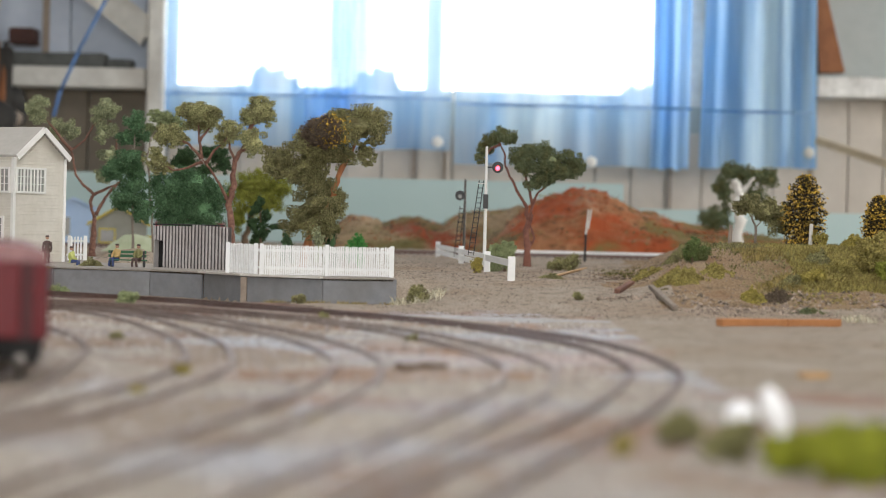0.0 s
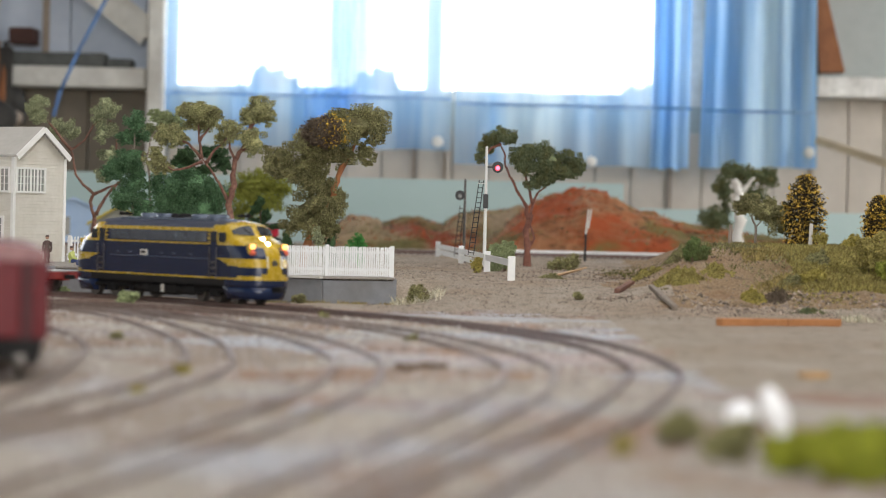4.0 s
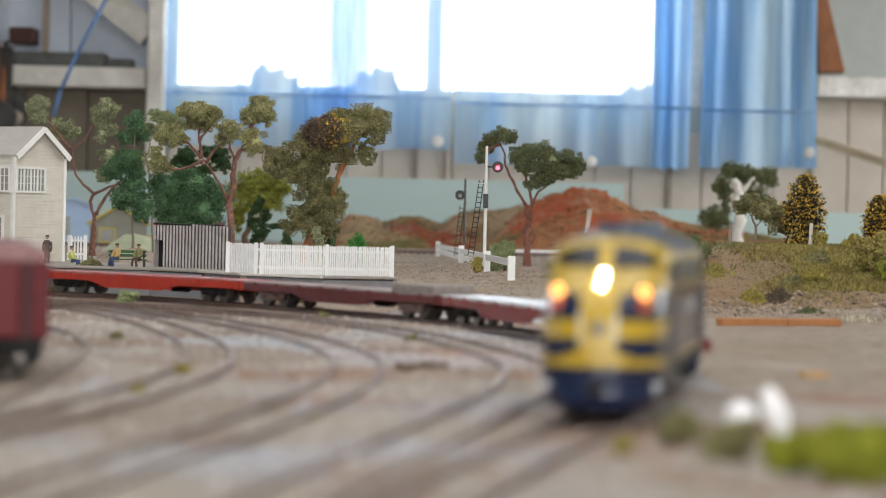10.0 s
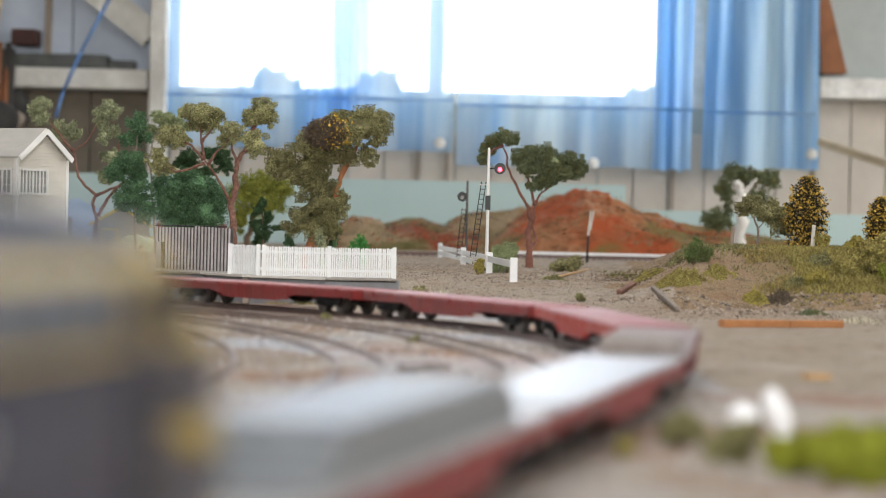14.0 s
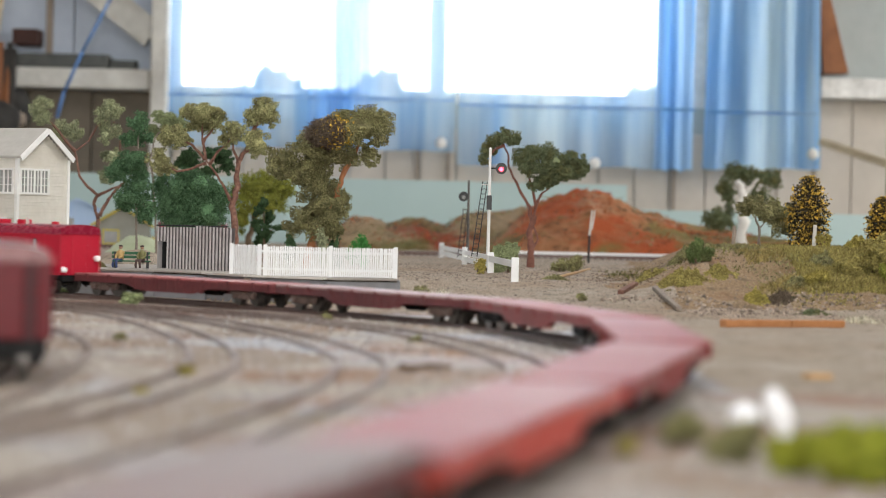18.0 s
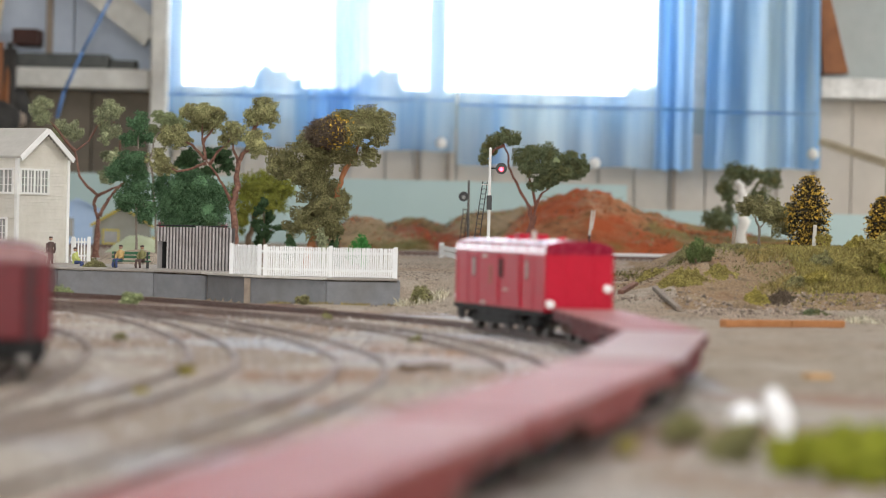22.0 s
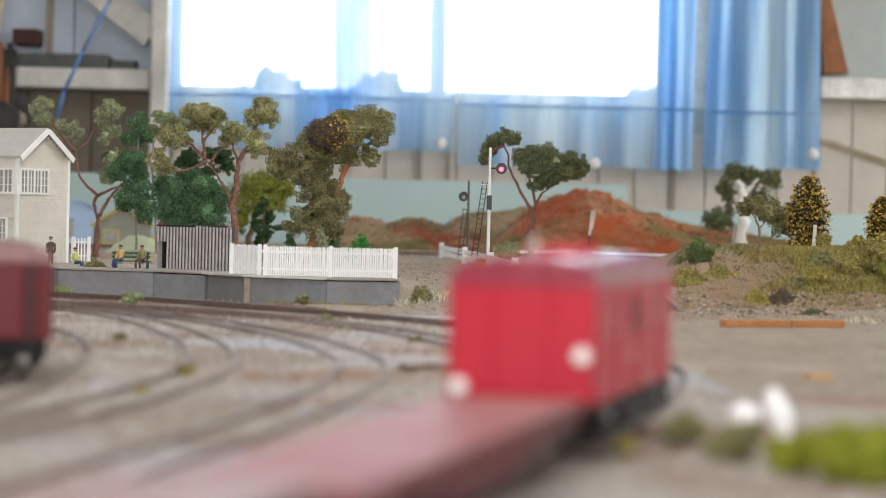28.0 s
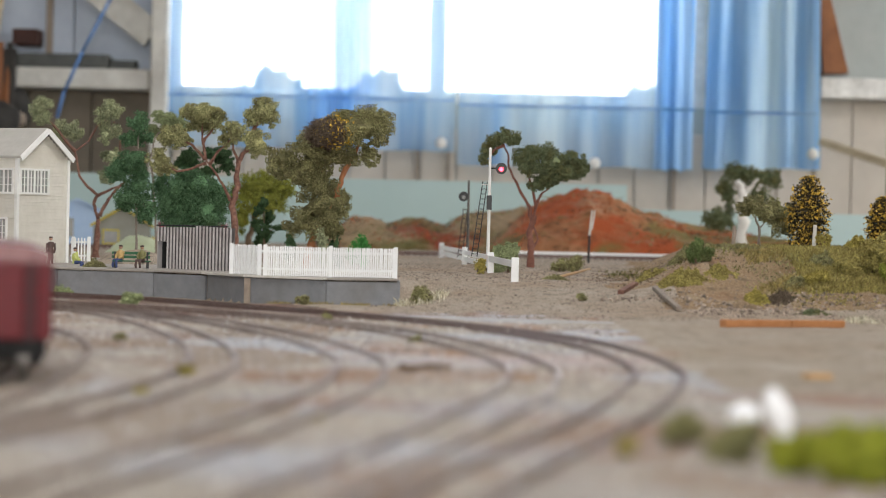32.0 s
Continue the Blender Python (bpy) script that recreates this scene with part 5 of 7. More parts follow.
tree("gum_tree", "crooked gum tree with reddish trunk beside the signal", BARKDARK, LEAFGREEN, (0.0796, 2.5),
     [[(-0.001, 0.0, -0.0021), (-0.001, 0.0012, 0.0189), (-0.0029, 0.0025, 0.0347), (0.0004, 0.0037, 0.0479), (-0.004, 0.0049, 0.0599)], [(-0.004, 0.0, 0.0589), (-0.01, 0.002, 0.0687), (-0.0172, 0.004, 0.0817), (-0.0227, 0.0059, 0.0948), (-0.0246, 0.0079, 0.1068), (-0.028, 0.0099, 0.1157)], [(0.0005, 0.0, 0.0453), (0.0044, 0.0028, 0.0612), (0.0083, 0.0057, 0.0707), (0.0213, 0.0085, 0.0816), (0.0343, 0.0114, 0.0882)], [(0.0033, 0.0, 0.0601), (-0.0012, 0.002, 0.0742), (-0.0052, 0.0039, 0.0873), (-0.007, 0.0059, 0.0951)], [(-0.003, 0.0, 0.0136), (0.0051, 0.0038, 0.027), (0.0012, 0.0077, 0.04), (0.0036, 0.0115, 0.0496)], [(-0.0279, -0.0, 0.1141), (-0.0373, -0.006, 0.1102), (-0.0419, -0.012, 0.1033)]],
     [(-0.0281, -0.0024, 0.1225, 0.0141, 0.0083), (-0.0202, 0.0032, 0.1196, 0.0083, 0.0051), (-0.0421, 0.0019, 0.1117, 0.0083, 0.0083), (-0.0461, -0.0004, 0.1032, 0.0058, 0.0077), (-0.0369, 0.0028, 0.1171, 0.0077, 0.0064), (0.0054, 0.0016, 0.1075, 0.0167, 0.0109), (-0.0082, 0.0032, 0.103, 0.0122, 0.0128), (-0.0038, -0.002, 0.0936, 0.0116, 0.0077), (0.0172, -0.0039, 0.0994, 0.0154, 0.0116), (0.0122, -0.0006, 0.0877, 0.0141, 0.0116), (0.0367, -0.0046, 0.0988, 0.0154, 0.0116), (0.029, -0.0016, 0.0902, 0.0167, 0.0096), (0.0029, 0.0034, 0.078, 0.009, 0.0077), (0.0436, -0.0012, 0.0926, 0.009, 0.009)], 0.00369, 13520)
tree("gum_tree", "white-trunked gum with dark tufts, far back", BARKWHITE, LEAFGREEN, (0.383, 3.5),
     [[(0.0, -0.0, -0.0022), (0.0006, -0.0043, 0.0383), (0.0044, -0.0086, 0.0642), (0.0025, -0.0129, 0.0826), (-0.0075, -0.0172, 0.103)], [(0.0025, -0.0, 0.0811), (0.011, -0.008, 0.0975), (0.0196, -0.0159, 0.1066)]],
     [(-0.0012, 0.0268, 0.1149, 0.0252, 0.0108), (0.0255, 0.0307, 0.1089, 0.0288, 0.0144), (-0.0169, 0.0172, 0.091, 0.0162, 0.0216), (0.0239, 0.0192, 0.0831, 0.018, 0.0162), (-0.0248, 0.0268, 0.0525, 0.0252, 0.0198), (0.0433, 0.0115, 0.1042, 0.0108, 0.0126)], 0.00843, 4680)
tree("acacia_tree", "small spreading olive tree on the bank", BARKGREY, LEAFKHAKI, (0.2671, 2.3),
     [[(0.001, -0.0, 0.0), (-0.0003, -0.0038, 0.016), (-0.004, -0.0076, 0.027)], [(-0.0003, 0.0, 0.016), (0.0072, 0.0033, 0.0244), (0.0177, 0.0065, 0.0295)]],
     [(-0.0052, -0.0017, 0.0367, 0.0154, 0.0106), (0.008, -0.003, 0.0322, 0.0177, 0.013), (0.0188, -0.0059, 0.0261, 0.0177, 0.0154), (0.0266, 0.0042, 0.0239, 0.0106, 0.013), (-0.0124, -0.0004, 0.0327, 0.0071, 0.0071)], 0.00151, 5720)

shrub("bright green foam shrub behind the fence", LEAFBRIGHT, (-0.0665, 2.0, 0.0400), 0.0085, 0.0115, 1300)
shrub("dark green shrub behind the fence", LEAFDARK, (-0.122, 2.1, 0.0413), 0.0053, 0.0097, 500)
shrub("grey-green shrub behind the fence", LEAFGREY, (-0.0956, 2.1, 0.0463), 0.0071, 0.0115, 700)
shrub("dark green shrub behind the fence", LEAFDARK, (-0.0901, 2.15, 0.0418), 0.0081, 0.0091, 600)
shrub("grey-green bush by the white rail fence", LEAFSAGE, (0.0508, 2.215, 0.0300), 0.0140, 0.0165, 3600)
shrub("yellow-green weed by the white rail fence", LEAFYELLOW, (0.0251, 2.05, 0.0224), 0.006, 0.0078, 500)
shrub("olive weeds beside the far track", LEAFKHAKI, (0.0968, 2.3, 0.0233), 0.0107, 0.0068, 500)
shrub("olive weeds beside the far track", LEAFKHAKI, (0.1088, 2.25, 0.028), 0.0085, 0.0076, 500)
shrub("bushy green weed on top of the bank", LEAFWEED, (0.1715, 1.82, 0.0390), 0.0100, 0.0085, 2600)
shrub("bright green weed tip on top of the bank", LEAFWEED, (0.1690, 1.815, 0.0410), 0.0048, 0.0105, 1000)
shrub("tangled brown and green undergrowth", LEAFKHAKI, (0.1789, 2.0, 0.0293), 0.0143, 0.0067, 1000)
blossom_bush((0.3023, 2.25, 0.0669), 0.0176, 0.0298)
blossom_bush((0.3653, 2.25, 0.0606), 0.0140, 0.0205)
shrub("yellowish grass tuft at the platform end", LEAFSAGE, (-0.2570, 1.80, 0.0020), 0.0080, 0.0065, 900)
shrub("sitting-height green shrub on the platform", LEAFKHAKI, (-0.2618, 2.0, 0.0174), 0.0084, 0.0051, 500)
shrub("tall yellow grass clump on the bank", LEAFYELLOW, (0.2949, 2.1, 0.0465), 0.0068, 0.0084, 750)
shrub("olive bush on the crest", LEAFYELLOW, (0.3278, 2.15, 0.0442), 0.0127, 0.0081, 1100)
shrub("moss patch on the bank", LEAFMOSS, (0.1440, 1.888, 0.0168), 0.0110, 0.0055, 1100)
shrub("moss patch on the bank", LEAFMOSS, (0.1568, 1.776, 0.0187), 0.0130, 0.0070, 1700)
shrub("moss patch on the bank", LEAFMOSS, (0.1826, 1.788, 0.0216), 0.0080, 0.0048, 1000)
shrub("ochre undergrowth at the bank foot", LEAFYELLOW, (0.1992, 1.718, 0.0080), 0.0085, 0.0050, 1000)
shrub("brown undergrowth at the bank foot", DEADLEAF, (0.2150, 1.722, 0.0090), 0.0085, 0.0050, 800)
shrub("khaki tussock on the bank", LEAFKHAKI, (0.2304, 1.764, 0.0180), 0.0080, 0.0045, 700)
shrub("ochre clump on the bank", LEAFYELLOW, (0.2426, 1.752, 0.0175), 0.0088, 0.0075, 1500)
shrub("grey-olive undergrowth near the crest", LEAFKHAKI, (0.2556, 1.815, 0.0290), 0.0110, 0.0062, 1300)
shrub("yellow-green mossy hump on the bank", LEAFMOSS, (0.2854, 1.790, 0.0230), 0.0190, 0.0150, 5200)
shrub("lime-green mossy hump on the bank", LEAFMEADOW, (0.3000, 1.760, 0.0190), 0.0150, 0.0120, 3600)
shrub("olive mossy hump on the bank", LEAFMOSS, (0.2640, 1.776, 0.0215), 0.0105, 0.0085, 2200)
shrub("fuzzy yellow scrub near the crest", LEAFYELLOW, (0.2971, 1.93, 0.0400), 0.0090, 0.0095, 1300)
shrub("olive scrub near the crest", LEAFMOSS, (0.3101, 1.90, 0.0300), 0.0140, 0.0115, 1800)
shrub("low green weed at the bank foot", LEAFGREEN, (0.2289, 1.6675, 0.0009), 0.0085, 0.0022, 450)
shrub("grey-green weed by the platform", LEAFKHAKI, (-0.0131, 1.72, 0.0019), 0.0094, 0.008, 900)
shrub("dark weed by the platform wall", LEAFKHAKI, (-0.0907, 1.7, 0.0021), 0.0054, 0.0047, 450)
shrub("small weed in the yard", LEAFKHAKI, (-0.062, 1.42, -0.0021), 0.0033, 0.0033, 300)
shrub("small weed in the yard", LEAFKHAKI, (-0.012, 1.22, -0.0024), 0.0031, 0.0018, 250)
shrub("green grass clump between the tracks", LEAFSAGE, (-0.1907, 1.632, 0.0006), 0.0070, 0.0055, 800)
shrub("small weed in the yard", LEAFKHAKI, (-0.1395, 1.16, -0.0059), 0.0042, 0.002, 250)
shrub("yellow flowers in the yard", LEAFYELLOW, (-0.0893, 0.928, -0.0012), 0.0030, 0.0022, 300)
shrub("small yellow flowers in the yard", LEAFYELLOW, (-0.0915, 0.812, -0.0015), 0.0022, 0.0016, 200)
shrub("orange leaf litter in the yard", LEAFYELLOW, (-0.0356, 0.732, -0.0017), 0.0026, 0.0013, 200)
shrub("small weed on the gravel", LEAFKHAKI, (0.0862, 1.72, -0.0016), 0.0043, 0.0033, 250)
shrub("brown weed on the gravel", LEAFKHAKI, (0.0793, 1.95, 0.0079), 0.0074, 0.0033, 250)
shrub("lime moss bush at the table edge", LEAFLIME, (0.0806, 0.6, 0.0015), 0.0083, 0.0063, 4000)
shrub("lime moss bush at the table edge", LEAFLIME, (0.087, 0.58, 0.0049), 0.0107, 0.0081, 7000)
shrub("lime moss bush at the table edge", LEAFLIME, (0.0991, 0.59, 0.0043), 0.0112, 0.0079, 6500)
shrub("dark brown-green bush at the table edge", LEAFKHAKI, (0.0590, 0.665, -0.0030), 0.0060, 0.0062, 1800)
shrub("brown-green bush at the table edge", LEAFKHAKI, (0.0675, 0.625, -0.0010), 0.0066, 0.0062, 1800)
shrub("small green weed at the table edge", LEAFMOSS, (0.0436, 0.63, -0.0010), 0.0034, 0.0030, 500)

# ---- the station ----
PLATGREY = mat("platform_grey", (0.19, 0.195, 0.21), (0.25, 0.255, 0.27), 120, 0.6, 0, 0.15, 0.0004, (0.15, 0.135, 0.12), 25, 0.5)
PLATTOP = mat("platform_surface", (0.27, 0.24, 0.21), (0.38, 0.35, 0.31), 500, 0.9, 0, 0.5, 0.0006)
CREAM = mat("cream_weatherboard", (0.62, 0.59, 0.52), (0.70, 0.67, 0.60), 150, 0.65, 0, 0.1, 0.0003, (0.55, 0.5, 0.4), 30, 0.3)
CREAMROOF = mat("cream_roof", (0.40, 0.38, 0.34), (0.46, 0.44, 0.40), 100, 0.7, 0, 0.1)
FENCEWHITE = mat("fence_white", (0.80, 0.80, 0.79), (0.88, 0.88, 0.87), 200, 0.6, 0, 0.1)
CORRUGATED = mat("corrugated_iron", (0.50, 0.47, 0.46), (0.62, 0.59, 0.575), 150, 0.4, 0.35, 0.1, 0.0002, (0.3, 0.26, 0.24), 60, 0.5)
# Valleys of the corrugated iron: shade between the ridges put into a darker grey.
GROOVE = mat("groove_shade", (0.08, 0.07, 0.068), (0.15, 0.135, 0.13), 150, 0.6, 0.2, 0.1)
# Near-black that stands for the shade inside the hut.
DARK = mat("doorway_shade", (0.008, 0.008, 0.008), (0.012, 0.012, 0.012), 100, 0.9, 0, 0)
PANE = mat("dim_glass", (0.26, 0.26, 0.245), (0.34, 0.34, 0.32), 80, 0.2, 0, 0)
BLACKP = mat("black_paint", (0.012, 0.012, 0.013), (0.02, 0.02, 0.02), 200, 0.45, 0, 0.05)
PLANK = mat("orange_plank", (0.36, 0.15, 0.055), (0.48, 0.22, 0.09), 180, 0.8, 0, 0.3)
OLDWOOD = mat("weathered_wood", (0.25, 0.2, 0.16), (0.38, 0.31, 0.25), 180, 0.9, 0, 0.4)
TANWOOD = mat("tan_plank", (0.42, 0.25, 0.11), (0.5, 0.32, 0.16), 180, 0.8, 0, 0.3)


def wall_slab(bm, p, q, z0, z1, t):
    """An upright slab from p to q, t thick."""
    p, q = Vector(p), Vector(q)
    beam(bm, (*p, (z0 + z1) / 2), (*q, (z0 + z1) / 2), t, z1 - z0)


plat = tagged(new("station_platform"), "low grey station platform with painted panel walls", "platform", "", "structure")
bm = B()
front = [Vector((-0.46, 2.12))] + [Vector(p) for p in PLAT_FRONT]
rear = [Vector((p[0] - 0.01, 2.42 if p[0] < -0.2 else 1.90 + (-p[0] - 0.03) * 0.6)) for p in front]
loft(bm, [[(*a, 0.0118), (*b, 0.0118), (*b, 0.0130), (*a, 0.0130)] for a, b in zip(front, rear)])
part("platform_deck", bm, PLATTOP, plat, "gravelled platform surface")
for i, (a, b) in enumerate(zip(front, front[1:])):
    d = (b - a).normalized()
    n = Vector((-d[1], d[0]))
    sh = n * (0.0004 + 0.0012 * (i % 2))
    bm = B()
    wall_slab(bm, a + sh + d * 0.0006, b + sh - d * 0.0006, -0.0115, 0.0116 - 0.0004 * (i % 3), 0.0018)
    part("wall_panel", bm, PLATGREY, plat, "grey painted card panel")
    if i in (3, 4):
        bm = B()
        wall_slab(bm, a - n * 0.0018, b - n * 0.0018, 0.0119, 0.0134, 0.0042)
        part("edging", bm, EDGING, plat, "pale platform edging")
bm = B()
wall_slab(bm, front[4] - Vector((0.0026, 0.0022)), front[4] + Vector((0.0014, -0.0028)), -0.0115, 0.0112, 0.0022)
part("joint_strip", bm, OLDWOOD, plat, "brown stained joint strip")
e = front[-1]
bm = B()
wall_slab(bm, e, e + Vector((-0.004, 0.10)), -0.0115, 0.0118, 0.0018)
part("wall_panel", bm, PLATGREY, plat)


# ---- signal box ----
def signal_box(c, r):
    """Two-storey weatherboard box; c and r are the ends of its gable wall."""
    c, r = Vector(c), Vector(r)
    g = r - c
    w = g.length
    ang = math.degrees(math.atan2(g[1], g[0]))
    t = thing("signal_box", "cream weatherboard two-storey signal box with gabled roof", "building", m=pose(c[0], c[1], 0.013, 0, 0, ang))
    H, RISE, L = 0.0815, 0.0215, 0.11
    bm = B()
    # local x runs along the gable wall, y away along the long side
    loft(bm, [[(0, y, 0), (w, y, 0), (w, y, H), (w / 2, y, H + RISE), (0, y, H)] for y in (0, L)])
    part("wall", bm, CREAM, t)
    for k in range(39):
        z = 0.002 + k * 0.0026
        x0, x1 = 0.0, w
        if z > H:
            f = (z - H) / RISE
            x0, x1 = w / 2 * f, w - w / 2 * f
        bm = B()
        if x1 - x0 > 0.004:
            beam(bm, (x0, -0.0004, z), (x1, -0.0004, z), 0.0024, 0.0006, up=(0, 1, 0.16))
        if z < H - 0.002:
            beam(bm, (-0.0004, 0, z), (-0.0004, L, z), 0.0024, 0.0006, up=(1, 0, 0.16))
        if len(bm.verts):
            part("weatherboard", bm, CREAM, t)
        else:
            bm.free()
    for x in (0.0, w):
        part("corner_board", boxed(x - 0.0014, x + 0.0014, -0.0014, 0.0014, 0, H), WHITEP, t, "white corner board")
    # roof with overhang
    o, v = 0.0016, 0.0044
    for s in (-1, 1):
        bm = B()
        xe = w / 2 + s * (w / 2 + o)
        drop = RISE * o / (w / 2)
        loft(bm, [[(w / 2, y, H + RISE + 0.0012), (xe, y, H - drop + 0.0012), (xe, y, H - drop + 0.003), (w / 2, y, H + RISE + 0.003)] for y in (-v, L + v)])
        part("roof_slope", bm, CREAMROOF, t, "cream sheet roof")
        bm = B()
        beam(bm, (w / 2, -v - 0.0006, H + RISE + 0.0008), (xe, -v - 0.0006, H - drop + 0.0008), 0.0012, 0.0042, up=(0, 0, 1))
        part("bargeboard", bm, WHITEP, t, "white bargeboard")
    def win(name, x0, x1, z0, z1, side, bars):
        e = new("window")
        e.parent = t
        def put(nm, a0, a1, b0, b1, d0, d1, m):
            bm = B()
            if side == "gable":
                box(bm, a0, a1, -d1, -d0, b0, b1)
            else:
                box(bm, -d1, -d0, a0, a1, b0, b1)
            part(nm, bm, m, e)
        put("pane", x0, x1, z0, z1, 0.0006, 0.0010, PANE)
        f = 0.0016
        for a0, a1, b0, b1 in ((x0 - f, x1 + f, z1, z1 + f), (x0 - f, x1 + f, z0 - f, z0), (x0 - f, x0, z0, z1), (x1, x1 + f, z0, z1)):
            put("window_frame", a0, a1, b0, b1, 0.0004, 0.0022, WHITEP)
        for i in range(1, bars):
            a = x0 + (x1 - x0) * i / bars
            put("glazing_bar", a - (0.0007 if i % 2 == 0 else 0.0003), a + (0.0007 if i % 2 == 0 else 0.0003), z0, z1, 0.0009, 0.0018, WHITEP)
        for q in (1 / 3, 2 / 3):
            z = z0 + (z1 - z0) * q
            put("glazing_bar", x0, x1, z - 0.0002, z + 0.0002, 0.0009, 0.0015, WHITEP)
    win("w", w * 0.05, w * 0.575, 0.0552, 0.0722, "gable", 8)
    win("w", 0.004, 0.040, 0.0552, 0.0722, "long", 8)
    win("w", 0.058, 0.094, 0.0552, 0.0722, "long", 8)
    win("w", 0.010, 0.024, 0.018, 0.034, "long", 4)
    return t


signal_box((-0.3344, 2.0832), (-0.3022, 2.1313))


# ---- corrugated hut and picket fence ----
def hut(a, m, b):
    a, m, b = Vector(a), Vector(m), Vector(b)
    t = thing("platform_hut", "weathered corrugated-iron platform hut with open doorway", "hut")
    Z0 = 0.0131
    H = 0.031
    d, e = (m - a).normalized(), (b - m).normalized()
    n = Vector((-d[1], d[0]))
    bm = B()
    # back, end and roof
    wall_slab(bm, a + n * 0.03, m + n * 0.03, Z0, Z0 + H - 0.002, 0.001)
    wall_slab(bm, a + n * 0.0006, a + n * 0.03, Z0, Z0 + H - 0.002, 0.001)
    wall_slab(bm, m + n * 0.0006, m + n * 0.03, Z0, Z0 + H - 0.002, 0.001)
    part("rear_wall", bm, CORRUGATED, t)
    bm = B()
    loft(bm, [[(*(p - d * 0.001), Z0 + H + 0.0005), (*(p - d * 0.001), Z0 + H + 0.0015), (*(p + n * 0.032), Z0 + H + 0.0015), (*(p + n * 0.032), Z0 + H + 0.0005)] for p in (a, m)])
    part("roof", bm, BLACKP, t, "dark tarred roof")
    # a black slab takes the place of the shade behind the opening
    bm = B()
    wall_slab(bm, a + n * 0.004 + d * 0.0018, a + n * 0.004 + d * 0.0095, Z0, Z0 + 0.0197, 0.0006)
    part("doorway", bm, DARK, t, "black slab shading the open doorway")
    L = (m - a).length
    count = int(L / 0.0034)
    for i in range(count):
        p = a + d * ((i + 0.5) * L / count)
        z0 = Z0 + 0.0201 if 0.0018 < (p - a).length < 0.0098 else Z0
        bm = B()
        beam(bm, (*p, (z0 + Z0 + H) / 2), (*(p + d * (L / count * 1.02)), (z0 + Z0 + H) / 2), 0.0007, Z0 + H - z0)
        part("groove", bm, GROOVE, t)
        bm = B()
        bar(bm, (*(p - n * 0.0005), z0), (*(p - n * 0.0005), Z0 + H), 0.00085, seg=8)
        part("corrugation", bm, CORRUGATED, t)
    L = (b - m).length
    count = int(L / 0.0036)
    for i in range(count):
        p = m + e * ((i + 0.5) * L / count)
        h = H + 0.0012 - 0.0012 * i / count
        bm = B()
        beam(bm, (*p, Z0 + h / 2), (*(p + e * (L / count * 1.02)), Z0 + h / 2), 0.0007, h)
        nn = Vector((-e[1], e[0]))
        part("groove", bm, GROOVE, t)
        bm = B()
        bar(bm, (*(p - nn * 0.0005), Z0), (*(p - nn * 0.0005), Z0 + h), 0.00085, seg=8)
        part("corrugation", bm, CORRUGATED, t)
    return t


hut((-0.217, 2.0112), (-0.1853, 1.981), (-0.1554, 1.9507))


def picket_fence(runs, height, pitch, label):
    t = thing("picket_fence", label, "fence")
    picket = None
    for a, b in runs:
        a, b = Vector(a), Vector(b)
        d = (b - a).normalized()
        n = Vector((-d[1], d[0]))
        L = (b - a).length
        z = 0.0133
        for q in (0.22, 0.80):
            bm = B()
            beam(bm, (*(a + n * 0.0012), z + height * q), (*(b + n * 0.0012), z + height * q), 0.0008, 0.0016)
            part("rail", bm, FENCEWHITE, t)
        count = int(L / (pitch if L > 0.06 else pitch * 1.55))
        for i in range(count + 1):
            p = a + d * (L * i / count)
            bm = B()
            w = 0.00058 if pitch < 0.002 else 0.00068
            hh = height * random.uniform(0.975, 1.01)
            tilt = random.uniform(-0.0002, 0.0002)
            loft(bm, [[(*(p - d * w), z), (*(p + d * w), z), (*(p + d * (w + tilt)), z + hh - 0.0008), (*(p + d * tilt), z + hh), (*(p - d * (w - tilt)), z + hh - 0.0008)],
                      [(*(p - d * w - n * 0.0006), z), (*(p + d * w - n * 0.0006), z), (*(p + d * (w + tilt) - n * 0.0006), z + hh - 0.0008), (*(p + d * tilt - n * 0.0006), z + hh), (*(p - d * (w - tilt) - n * 0.0006), z + hh - 0.0008)]])
            part("picket", bm, FENCEWHITE, t)
        for i in range(max(2, int(L / 0.032) + 1)):
            p = a + d * (L * i / max(1, int(L / 0.032)))
            p = p - n * 0.0016
            part("post", boxed(p[0] - 0.0013, p[0] + 0.0013, p[1] - 0.0010, p[1] + 0.0010, z - 0.0005, z + height + 0.0006), FENCEWHITE, t)
    return t


picket_fence([((-0.1488, 1.8738), (-0.1268, 1.8401)), ((-0.1234, 1.8248), (-0.0349, 1.8392))], 0.0205, 0.00150, "white-painted picket fence along the platform")
picket_fence([((-0.309, 2.2118), (-0.2983, 2.2286))], 0.0195, 0.0022, "short white picket fence beside the signal box")


# ---- white post-and-rail fence, signals and poles ----
RAILPOSTS = [(-0.0057, 3.0038), (0.0174, 2.5579), (0.0356, 2.1546), (0.0477, 1.8599)]
t = thing("rail_fence", "white post-and-rail fence beside the gravel road", "fence")
for i, p in enumerate(RAILPOSTS):
    z = ground_z(*p) - 0.001
    bm = B()
    box(bm, p[0] - 0.0026, p[0] + 0.0026, p[1] - 0.0024, p[1] + 0.0024, z, 0.0125 + 0.0165, bevel=0.0004)
    part("post", bm, FENCEWHITE, t)
